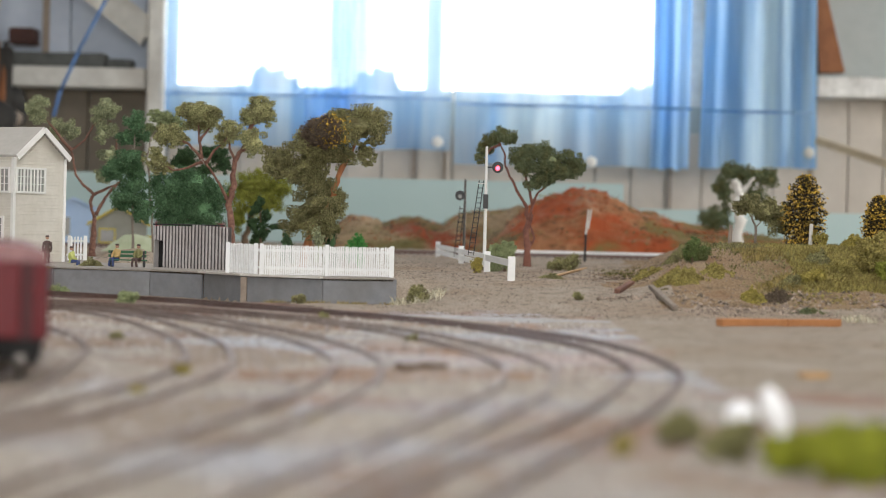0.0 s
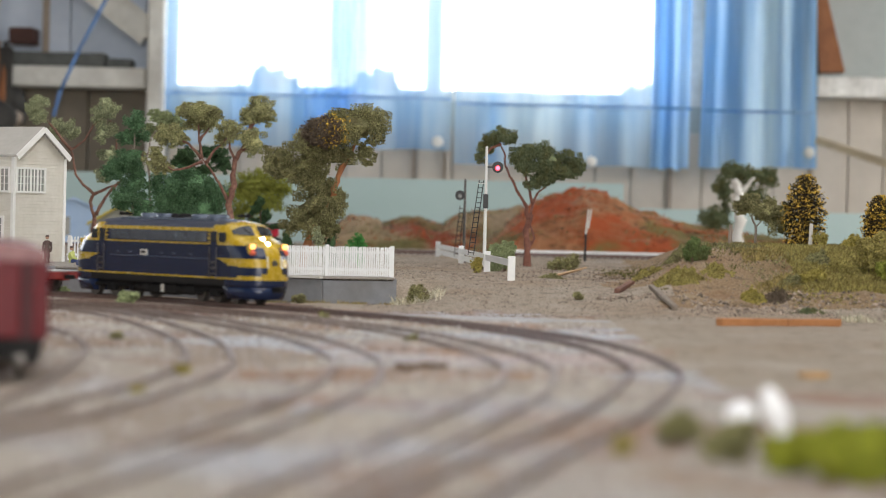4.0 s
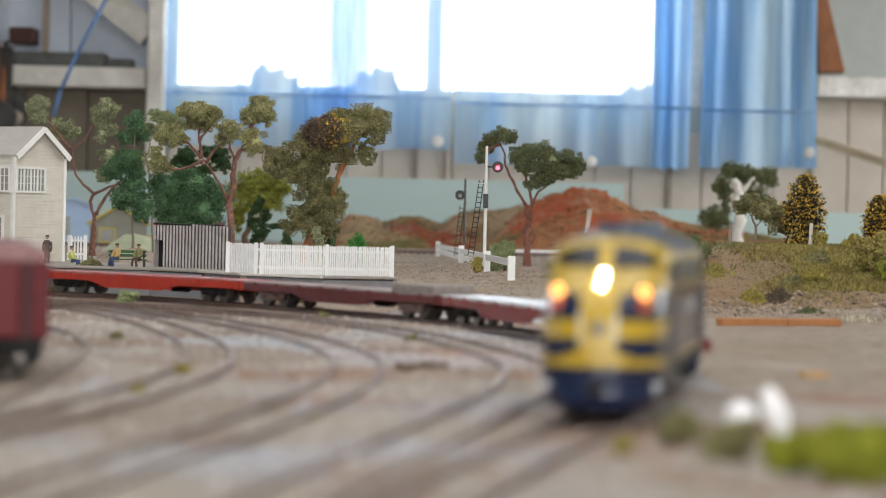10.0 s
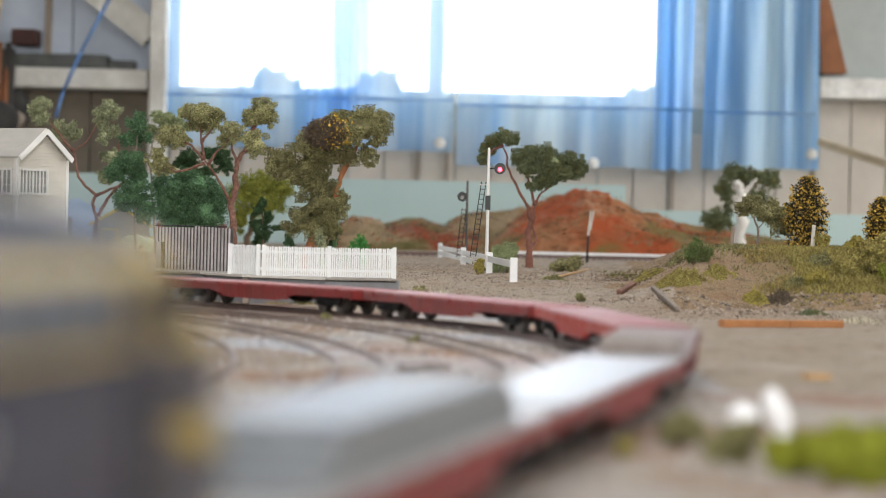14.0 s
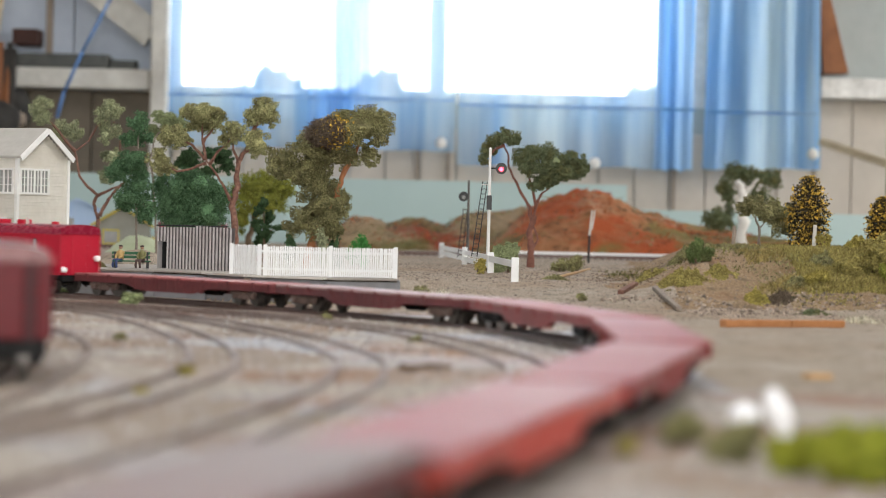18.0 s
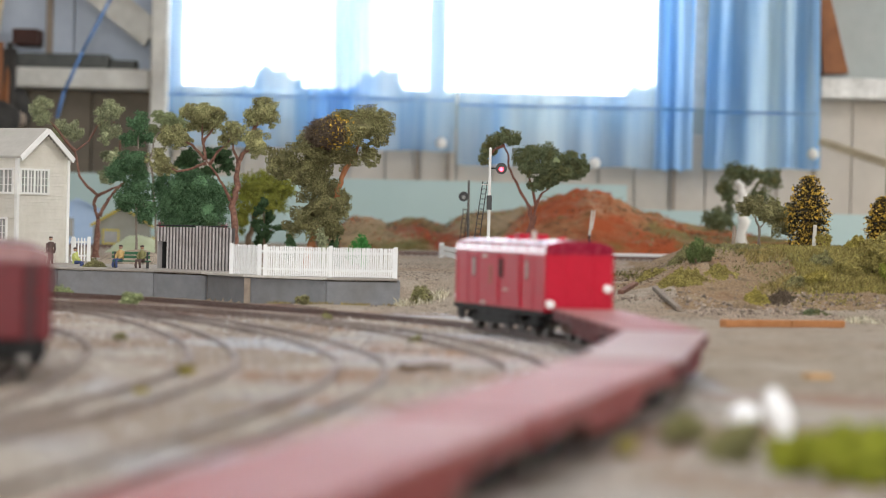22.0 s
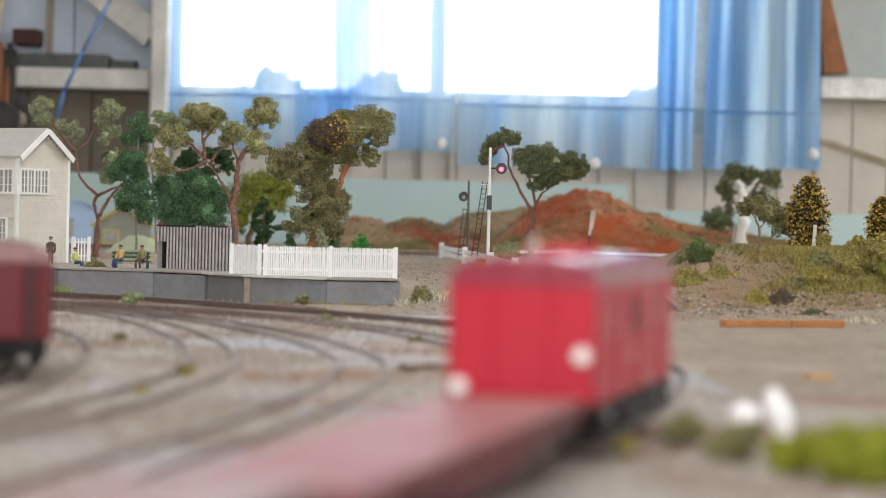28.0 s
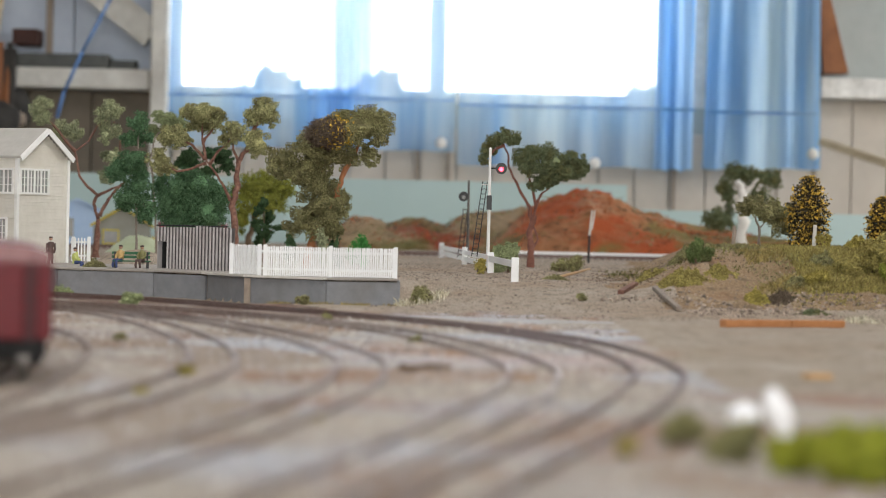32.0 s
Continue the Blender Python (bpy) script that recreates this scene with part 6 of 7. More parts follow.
for (a, b), hs in zip(zip(RAILPOSTS, RAILPOSTS[1:]), ((0.0115, 0.0055), (0.0115, 0.0055), (0.0115,))):
    for h in hs:
        bm = B()
        beam(bm, (a[0] - 0.001, a[1] - 0.0034, 0.0125 + h), (b[0] + 0.001, b[1] - 0.0034, 0.0125 + h), 0.0012, 0.0048)
        part("rail", bm, FENCEWHITE, t)

REDLAMP = glowing("red_signal_lamp", (1.0, 0.03, 0.05), 14.0)


def colour_light_signal(at, height, head, ladder, mast_mat, lit, label):
    """A mast with one target head on its right or left, and a ladder leaning on it."""
    x, y = at
    z = ground_z(x, y)
    t = thing("railway_signal", label, "signal", "signals", m=pose(x, y, z))
    bm = B()
    bar(bm, (0, 0, -0.002), (0, 0, height), 0.0016, 0.0011, 10)
    bar(bm, (0, 0, height), (0, 0, height + 0.0012), 0.0013, 0.0004, 10)
    part("mast", bm, mast_mat, t)
    part("base", boxed(-0.004, 0.004, -0.004, 0.004, -0.002, 0.0025, bevel=0.0005), BLACKP, t)
    hx, hz = head
    bm = B()
    bar(bm, (hx, -0.0032, hz), (hx, -0.0022, hz), 0.0048, seg=20)
    bar(bm, (hx, -0.0022, hz), (hx, 0.0020, hz), 0.0026, seg=14)
    bar(bm, (0, 0, hz), (hx, 0, hz), 0.0006)
    part("signal_head", bm, BLACKP, t, "black round signal head")
    bm = B()
    bar(bm, (hx, -0.0040, hz - 0.0008), (hx, -0.0033, hz - 0.0008), 0.0018, seg=14)
    part("lens", bm, REDLAMP if lit else PANE, t, "glowing red lens" if lit else "unlit lens")
    bm = B()
    for k in range(7):
        a = math.pi * k / 6
        beam(bm, (hx + 0.0021 * math.cos(a), -0.0032, hz - 0.0008 + 0.0021 * math.sin(a)), (hx + 0.0021 * math.cos(a), -0.0062, hz - 0.0006 + 0.0021 * math.sin(a)), 0.0011, 0.0003)
    part("hood", bm, BLACKP, t)
    (x0, z0), (x1, z1) = ladder
    for s in (-1, 1):
        bm = B()
        bar(bm, (x0 + s * 0.0023, 0.003, z0), (x1 + s * 0.0019, 0.001, z1), 0.0004, seg=6)
        part("ladder_rail", bm, BLACKP, t)
    n = int((z1 - z0) / 0.0042)
    for k in range(n):
        f = (k + 0.5) / n
        bm = B()
        xx, zz = x0 + (x1 - x0) * f, z0 + (z1 - z0) * f
        bar(bm, (xx - 0.0022, 0.003 - 0.002 * f, zz), (xx + 0.0022, 0.003 - 0.002 * f, zz), 0.0003, seg=6)
        part("rung", bm, BLACKP, t)
    bm = B()
    box(bm, x1 - 0.003, 0.0006, -0.0008, 0.0022, z1 - 0.003, z1 - 0.0022)
    part("landing", bm, mast_mat, t)
    if lit:
        part("plate", boxed(-0.0022, 0.0022, -0.0026, -0.0018, height * 0.56 - 0.006, height * 0.56 + 0.006), BLACKP, t, "black number plate")
    return t


colour_light_signal((0.0348, 2.25), 0.1025, (0.0095, 0.0862), ((-0.0114, 0.012), (-0.0038, 0.075)), WHITEP, True, "white colour-light signal showing red, with black ladder")
colour_light_signal((0.0202, 2.6), 0.0801, (-0.0049, 0.0652), ((-0.0071, 0.006), (-0.0027, 0.0549)), STEEL, False, "grey signal mast seen from behind, unlit")

t = thing("telegraph_pole", "short two-pronged pole, black below and white above", "pole", m=pose(0.1534, 2.9, ground_z(0.1534, 2.7)))
bm = B()
bar(bm, (0, 0, -0.002), (0.0006, 0, 0.030), 0.0013, 0.0012)
part("lower_pole", bm, BLACKP, t)
bm = B()
bar(bm, (0.0006, 0, 0.030), (0.003, 0, 0.057), 0.0013, 0.0009)
bar(bm, (0.003, 0.0012, 0.036), (0.0062, 0.0012, 0.0575), 0.0010, 0.0008)
part("upper_pole", bm, EDGING, t)


x, y = 0.2347, 2.2
bm = B()
bar(bm, (x, y, ground_z(x, y) - 0.002), (x + 0.0008, y, 0.0547), 0.0017, 0.0014)
tagged(part("fence_post", bm, OLDWOOD), "thin weathered fence post on the bank", "post")

x, y = 0.2871, 2.1
bm = B()
bar(bm, (x, y, ground_z(x, y) - 0.002), (x + 0.0008, y, 0.0569), 0.0017, 0.0014)
tagged(part("fence_post", bm, EDGING), "short white-topped post on the bank", "post")

a, b = Vector((0.1532, 1.479)), Vector((0.1917, 1.501))
bm = B()
beam(bm, (*a, ground_z(*a) + 0.0021), (*b, ground_z(*b) + 0.0021), 0.0065, 0.0042)
bmesh.ops.bevel(bm, geom=bm.edges[:], offset=0.0004, segments=1, affect="EDGES", profile=0.5)
tagged(part("plank", bm, PLANK), "orange wooden plank lying on the gravel", "timber")
a, b = Vector((0.1926, 1.5015)), Vector((0.2249, 1.520))
bm = B()
beam(bm, (*a, ground_z(*a) + 0.0021), (*b, ground_z(*b) + 0.0021), 0.0065, 0.0042)
bmesh.ops.bevel(bm, geom=bm.edges[:], offset=0.0004, segments=1, affect="EDGES", profile=0.5)
tagged(part("plank", bm, PLANK), "orange wooden plank lying on the gravel", "timber")
a, b = Vector((0.1375, 1.765)), Vector((0.1447, 1.662))
bm = B()
beam(bm, (*a, ground_z(*a) + 0.002), (*b, ground_z(*b) + 0.002), 0.0034, 0.0028)
bmesh.ops.bevel(bm, geom=bm.edges[:], offset=0.0004, segments=1, affect="EDGES", profile=0.5)
tagged(part("log", bm, BARKGREY), "grey weathered log at the foot of the bank", "timber")
a, b = Vector((0.0813, 1.9780)), Vector((0.1297, 2.4360))
bm = B()
beam(bm, (*a, ground_z(*a) + 0.0008), (*b, ground_z(*b) + 0.0008), 0.003, 0.0016)
bmesh.ops.bevel(bm, geom=bm.edges[:], offset=0.0004, segments=1, affect="EDGES", profile=0.5)
tagged(part("plank", bm, TANWOOD), "tan plank lying below the far track", "timber")
a, b = Vector((0.1150, 1.7620)), Vector((0.1286, 1.8200))
bm = B()
beam(bm, (*a, ground_z(*a) + 0.0015), (*b, ground_z(*b) + 0.0015), 0.004, 0.003)
bmesh.ops.bevel(bm, geom=bm.edges[:], offset=0.0004, segments=1, affect="EDGES", profile=0.5)
tagged(part("plank", bm, BARKRED), "reddish timber on the bank slope", "timber")
a, b = Vector((0.1319, 0.9793)), Vector((0.1413, 0.9828))
bm = B()
beam(bm, (*a, ground_z(*a) + 0.0010), (*b, ground_z(*b) + 0.0010), 0.006, 0.0026)
bmesh.ops.bevel(bm, geom=bm.edges[:], offset=0.0004, segments=1, affect="EDGES", profile=0.5)
tagged(part("brick", bm, TANWOOD), "small tan block sunk in the gravel", "block")

a, b = Vector((-0.0153, 0.9720)), Vector((0.0023, 0.9980))
bm = B()
limb(bm, [(*a, -0.0012), (*a.lerp(b, 0.5), -0.0006), (*b, -0.0012)], 0.0013, 0.0008, 7)
tagged(part("stick", bm, BARKBROWN), "brown twig lying between the yard tracks", "stick")

# two white markers on the table edge
PEGWHITE = mat("gloss_white", (0.86, 0.86, 0.86), (0.9, 0.9, 0.9), 200, 0.2, 0, 0.02)
for x, y, lean, top, r in ((0.0775, 0.690, 0.0, 0.0080, 0.0042), (0.0862, 0.688, -0.0024, 0.0122, 0.0034)):
    z = ground_z(x, y)
    hh = top - z
    t = thing("marker_peg", "small glossy white marker peg stuck in the ground", "marker", m=pose(x, y, z))
    bm = B()
    bar(bm, (-lean * 0.6, 0, -0.002), (0, 0, hh * 0.5), r * 0.5, r * 0.6, 12)
    part("stem", bm, OLDWOOD, t)
    bm = B()
    bmesh.ops.create_uvsphere(bm, u_segments=20, v_segments=12, radius=1.0, matrix=Matrix.Translation((0, 0, hh * (0.50 if lean else 0.60))) @ Matrix.Rotation(-0.34 if lean else 0.0, 4, "Y") @ Matrix.Diagonal((r, r, hh * (0.52 if lean else 0.40), 1)))
    part("cap", bm, PEGWHITE, t, "glossy white cap", smooth=True)


# ---- bench and figurines ----
BENCHGREEN = mat("bench_green", (0.02, 0.09, 0.04), (0.03, 0.12, 0.05), 200, 0.6)
FIGYELLOW = mat("figurine_yellow", (0.42, 0.30, 0.12), (0.55, 0.36, 0.14), 300, 0.6)
FIGOLIVE = mat("figurine_olive", (0.16, 0.16, 0.06), (0.22, 0.2, 0.08), 300, 0.6)
FIGBLUE = mat("figurine_blue", (0.03, 0.05, 0.14), (0.05, 0.07, 0.18), 300, 0.6)
FIGLIME = mat("figurine_lime", (0.42, 0.46, 0.12), (0.55, 0.58, 0.2), 300, 0.6)
FIGSKIN = mat("figurine_face", (0.42, 0.24, 0.17), (0.5, 0.3, 0.2), 300, 0.6)
FIGBROWN = mat("figurine_brown", (0.07, 0.045, 0.04), (0.1, 0.06, 0.05), 300, 0.6)
bx, by = -0.2324, 1.9811
t = thing("platform_bench", "green slatted platform bench", "bench", m=pose(bx, by, 0.0131, 0, 0, 12))
for k in range(3):
    part("seat_slat", boxed(-0.014, 0.014, -0.003 + k * 0.0024, -0.001 + k * 0.0024, 0.0048, 0.0056), BENCHGREEN, t)
for k in range(2):
    part("back_slat", boxed(-0.014, 0.014, 0.0046, 0.0054, 0.0072 + k * 0.0028, 0.0092 + k * 0.0028), BENCHGREEN, t)
for x in (-0.012, 0.012):
    for y in (-0.0025, 0.004):
        part("leg", boxed(x - 0.0006, x + 0.0006, y - 0.0006, y + 0.0006, 0, 0.0049 if y < 0 else 0.0118), BLACKP, t)


def figurine(at, z, turn, seated, coat, legs, label):
    """A plain tiny painted figure: one mesh, its coat, legs and face painted."""
    bm = B()
    paint = []
    def done(k):
        bm.faces.ensure_lookup_table()
        paint.extend([k] * (len(bm.faces) - len(paint)))
    if seated:
        for s in (-1, 1):
            limb(bm, [(s * 0.0012, 0, 0.0058), (s * 0.0014, -0.0052, 0.0060), (s * 0.0016, -0.0054, 0.0005)], 0.0012, 0.0009, 6)
        done(1)
        limb(bm, [(0, 0, 0.0050), (0, 0.0006, 0.0085), (0, 0.0010, 0.0125)], 0.0021, 0.0024, 8)
        for s in (-1, 1):
            limb(bm, [(s * 0.0026, 0.0008, 0.0120), (s * 0.0032, -0.0012, 0.0085), (s * 0.0014, -0.0034, 0.0072)], 0.0009, 0.0007, 6)
        top = 0.0152
    else:
        for s in (-1, 1):
            limb(bm, [(s * 0.0012, 0, 0), (s * 0.0011, 0, 0.0050), (s * 0.0010, 0, 0.0095)], 0.0010, 0.0013, 6)
        done(1)
        for s in (-1, 1):
            limb(bm, [(s * 0.0026, 0, 0.0160), (s * 0.0034, 0, 0.0120), (s * 0.0030, -0.001, 0.0085)], 0.0009, 0.0007, 6)
        limb(bm, [(0, 0, 0.0090), (0, 0, 0.0130), (0, 0, 0.0168)], 0.0021, 0.0024, 8)
        top = 0.0195
    done(0)
    y = 0.0006 if seated else 0
    bmesh.ops.create_icosphere(bm, subdivisions=2, radius=0.0014, matrix=Matrix.Translation((0, y, top)))
    done(2)
    bar(bm, (0, y, top + 0.0006), (0, y, top + 0.0018), 0.0016, 0.0012, 10)
    done(3)
    ob = part("figurine", bm, coat, None, smooth=True)
    for m in (legs, FIGSKIN, FIGBROWN):
        ob.data.materials.append(m)
    ob.data.polygons.foreach_set("material_index", paint)
    ob.matrix_basis = pose(at[0], at[1], z, 0, 0, turn)
    return tagged(ob, label, "figurine", "platform figurines")


figurine((bx - 0.0085, by - 0.0005), 0.0131, -35, True, FIGYELLOW, FIGBLUE, "tiny seated figurine with yellow coat and blue legs")
figurine((bx + 0.0075, by - 0.0005), 0.0131, -20, True, FIGOLIVE, FIGBROWN, "tiny seated figurine painted olive and brown")
figurine((-0.2790, 2.02), 0.0100, 75, True, FIGLIME, FIGBLUE, "tiny figurine with lime coat sitting on the platform")
figurine((-0.3060, 2.074), 0.0130, 0, False, FIGBROWN, FIGBROWN, "tiny dark figurine standing by the signal box")


# ---- far track, hills, painted boards and houses ----
def hill(name, ridge, y, depth, material, label, seed, scatter=()):
    """A plaster hill; ridge is (x, height) along its crest."""
    xs = np.linspace(ridge[0][0], ridge[-1][0], 110)
    hs = np.interp(xs, [q[0] for q in ridge], [q[1] for q in ridge])
    bm, n = B(), 34
    rows = []
    for x, h in zip(xs, hs):
        r = []
        for j in range(n + 1):
            f = j / n
            prof = math.sin(math.pi * min(1, f * 1.02)) ** 0.8
            p = Vector((x * 14 + seed, f * 6, 0))
            z = 0.011 + (h - 0.011) * prof * (1 + 0.13 * noise.fractal(p * 2.2, 0.9, 2.0, 6)) if 0 < j < n else 0.006
            r.append((x, y - depth / 2 + depth * f, max(0.004, z)))
        rows.append(r)
    loft(bm, rows, closed=False, caps=False)
    t = thing(name, label, "hill")
    part("slope", bm, material, t, smooth=True)
    rng = random.Random(int(seed))
    for foam, count, gate in scatter:
        pts = []
        while len(pts) < count:
            r = rows[rng.randrange(len(rows))]
            q = r[rng.randrange(2, n - 4)]
            if noise.noise((q[0] * 22, q[1] * 12, seed + count)) > gate:
                pts.append((q[0] + rng.gauss(0, 0.004), q[1] + rng.gauss(0, 0.004), q[2] + 0.0006, 0.002, 0.0015))
        crumbs("foam", pts, count, 0.0017, foam, t, 0.2)
    return t


REDFOAM = leafy("red_foam", (0.30, 0.06, 0.02), (0.52, 0.15, 0.05), (0.20, 0.05, 0.025))
MOUNDPALE = mat("pale_green_plaster", (0.42, 0.47, 0.30), (0.52, 0.56, 0.38), 60, 0.9, 0, 0.3, 0.001)
HILLRED = stained("red_ochre_hill", ((0.30, 0.12, 0.055), (0.50, 0.24, 0.12)), (((0.46, 0.10, 0.035), 9, 0.47, 0.57, 0.9), ((0.20, 0.175, 0.065), 7, 0.48, 0.56, 0.9), ((0.44, 0.30, 0.20), 18, 0.55, 0.65, 0.6), ((0.09, 0.055, 0.03), 40, 0.56, 0.68, 0.7)), 90, 0.95, 0.9, 0.006)
HILLBROWN = stained("brown_hill", ((0.30, 0.20, 0.11), (0.50, 0.36, 0.21)), (((0.34, 0.075, 0.035), 7, 0.50, 0.56, 0.95), ((0.17, 0.16, 0.055), 9, 0.49, 0.58, 0.85), ((0.30, 0.22, 0.14), 24, 0.55, 0.65, 0.6), ((0.08, 0.06, 0.035), 40, 0.56, 0.68, 0.7)), 90, 0.95, 0.9, 0.006)
hill("scenic_hill", [(0.0473, 0.0069), (0.0897, 0.0506), (0.1207, 0.0766), (0.152, 0.0899), (0.1912, 0.1003), (0.2229, 0.0947), (0.2589, 0.0766), (0.3225, 0.0575), (0.3938, 0.0481), (0.4809, 0.0359), (0.5366, 0.0198)], 3.75, 0.5, HILLRED, "red ochre plaster hill with olive patches", 3.0, ((REDFOAM, 2600, 0.05), (LEAFKHAKI, 1500, 0.12), (DEADLEAF, 900, 0.1)))
hill("scenic_hill", [(-0.208, 0.0002), (-0.1672, 0.0345), (-0.1426, 0.0533), (-0.1178, 0.0572), (-0.0843, 0.0463), (-0.0636, 0.0535), (-0.0346, 0.0558), (-0.001, 0.0449), (0.0276, 0.0656), (0.065, 0.0648), (0.1148, 0.0726), (0.1652, 0.0504), (0.216, 0.01)], 3.95, 0.4, HILLBROWN, "brown plaster hills with red rocky tops", 9.0, ((LEAFKHAKI, 2400, 0.0), (REDFOAM, 1000, 0.15), (DEADLEAF, 1200, 0.1)))
hill("scenic_hill", [(-0.375, 0.004), (-0.358, 0.0215), (-0.345, 0.0285), (-0.333, 0.0300), (-0.322, 0.0275), (-0.312, 0.0215), (-0.300, 0.004)], 2.92, 0.12, MOUNDPALE, "pale green smooth mound behind the bench", 6.0)
hill("gravel_heap", [(-0.300, 0.004), (-0.285, 0.0150), (-0.268, 0.0225), (-0.250, 0.0240), (-0.236, 0.0200), (-0.222, 0.0040)], 2.20, 0.12, GRAVEL, "low grey gravel heap behind the platform bench", 7.0)
hill("scenic_hill", [(-0.4575, -0.0009), (-0.4289, 0.0193), (-0.4, 0.0266), (-0.3746, 0.0242), (-0.3417, 0.0163), (-0.2978, 0.0028)], 3.45, 0.25, LEAFMOSS, "pale green grassy mound behind the trees", 5.0)
x0, x1 = 0.0895, 0.2685
track("far_track", [(-0.75, 3.13), (x0, 3.15), (x1, 3.17), (0.9, 3.22)], "weathered track along the plateau", 0.0168, 0.03)
bm = B()
box(bm, x0 - 0.012, x1 + 0.004, 3.196, 3.204, 0.011, 0.0200, bevel=0.0003)
tagged(part("track_edging", bm, FENCEWHITE), "pale timber edging along the far track", "edging")
SKYBOARD = mat("painted_sky_board", (0.43, 0.56, 0.55), (0.47, 0.60, 0.59), 8, 0.8, 0, 0.05, 0.001, (0.45, 0.56, 0.53), 2, 0.4)
tagged(part("backdrop_board", boxed(-0.7801, 0.297, 4.45, 4.456, 0.0, 0.1205)
            , SKYBOARD), "pale blue-green painted sky backdrop board", "backdrop board")
tagged(part("backdrop_board", boxed(0.2995, 0.8045, 4.46, 4.466, 0.0, 0.0803)
            , SKYBOARD), "low painted sky backdrop board", "backdrop board")


def cottage(x, y, w, d, h, rise, wall, roof, label):
    z = ground_z(x, y)
    t = thing("cottage", label, "house", "far cottages", m=pose(x, y, z, 0, 0, 8))
    bm = B()
    loft(bm, [[(-w / 2, q, -0.002), (w / 2, q, -0.002), (w / 2, q, h), (0, q, h + rise), (-w / 2, q, h)] for q in (0, d)])
    part("wall", bm, wall, t)
    for s in (-1, 1):
        bm = B()
        loft(bm, [[(0, q, h + rise), (s * (w / 2 + 0.004), q, h - 0.002), (s * (w / 2 + 0.004), q, h + 0.001), (0, q, h + rise + 0.0035)] for q in (-0.004, d + 0.004)])
        part("roof_slope", bm, roof, t)
    e = new("window")
    e.parent = t
    part("pane", boxed(-w * 0.32, -w * 0.08, -0.0012, -0.0004, h * 0.2, h * 0.75), PANE, e)
    part("window_frame", boxed(-w * 0.35, -w * 0.05, -0.0004, 0.0002, h * 0.12, h * 0.83), roof, e)
    return t


COTGREY = mat("cottage_grey", (0.24, 0.24, 0.2), (0.3, 0.3, 0.26), 60, 0.8)
COTYELLOW = mat("cottage_yellow", (0.45, 0.36, 0.06), (0.52, 0.42, 0.09), 60, 0.7)
COTBLUE = mat("cottage_blue", (0.35, 0.48, 0.68), (0.42, 0.55, 0.73), 60, 0.7)
cottage(-0.3994, 3.3, 0.0695, 0.06, 0.0264, 0.0208, COTGREY, COTYELLOW, "far grey cottage with yellow gable roof")
cottage(-0.4964, 3.6, 0.0568, 0.06, 0.0455, 0.0121, COTBLUE, COTBLUE, "far pale blue cottage")

# ---- the far wall: cladding, timber frame, window, curtains ----
GLASS = bpy.data.materials.new("window_glass")
GLASS.use_nodes = True
gb = GLASS.node_tree.nodes["Principled BSDF"]
gb.inputs["Transmission Weight"].default_value, gb.inputs["Roughness"].default_value = 1.0, 0.0
ROPEBLUE = mat("blue_rope", (0.10, 0.24, 0.58), (0.17, 0.34, 0.68), 300, 0.7, 0, 0.4)
BROWNTIMBER = mat("brown_timber", (0.20, 0.075, 0.03), (0.29, 0.12, 0.05), 30, 0.7, 0, 0.3, 0.001, (0.14, 0.05, 0.02), 6, 0.5)
PALETIMBER = mat("pale_timber", (0.5, 0.4, 0.27), (0.6, 0.5, 0.35), 40, 0.8, 0, 0.3)
MOTTLED = mat("flaking_white_beam", (0.5, 0.49, 0.46), (0.82, 0.81, 0.78), 45, 0.8, 0, 0.5, 0.002, (0.35, 0.32, 0.28), 20, 0.5)
DARKBOX = mat("dark_brown_box", (0.05, 0.018, 0.014), (0.08, 0.03, 0.022), 40, 0.7, 0, 0.2)
DUSTYDARK = mat("dusty_dark_clutter", (0.025, 0.024, 0.023), (0.06, 0.055, 0.05), 40, 0.8, 0, 0.3)
GREYMETAL = mat("dull_grey_metal", (0.07, 0.073, 0.07), (0.125, 0.13, 0.122), 40, 0.6, 0.2, 0.2)


def clad(x0, x1, z0, z1, width, material, label, y=YN):
    """Upright boards with open joints along the far wall, each a piece."""
    t = tagged(new("wall_cladding"), label, "", "", "structure")
    n = max(1, round((x1 - x0) / width))
    for i in range(n):
        a, b = x0 + (x1 - x0) * i / n, x0 + (x1 - x0) * (i + 1) / n
        d = random.uniform(0, 0.0015)
        part("board", boxed(a + 0.0012, b - 0.0012, y - 0.016 - d, y - 0.0005, z0, z1, bevel=0.001), material, t)
    return t


clad(-0.5146, 0.6746, -0.4, WZ0 - 0.05, 0.066, PANEL, "beige grooved wall panelling under the window")
clad(0.6808, 1.1456, -0.4, 0.2945, 0.066, PANEL, "beige grooved wall panelling")
clad(-1.1371, -0.5457, -0.4, 0.2809, 0.12, PANELSHADE, "beige wall panelling in a shaded brown")
clad(-1.1371, -0.554, 0.3183, TOP - 0.01, 0.15, WALLBLUE, "blue-grey sheet wall lining")
part("joint_strip", boxed(0.6746, 0.6808, YN - 0.02, YN - 0.0005, -0.4, 0.2945), OLDWOOD, tagged(new("wall_cladding"), "dark joint strip in the panelling", "", "", "structure"))
for xx in (-0.057, -0.0009, 0.4183):
    bm = B()
    box(bm, xx - 0.003, xx + 0.003, YN - 0.024, YN - 0.017, -0.3, WZ0 - 0.06)
    structure("trim", bm, OLDWOOD, "dark panel joint")

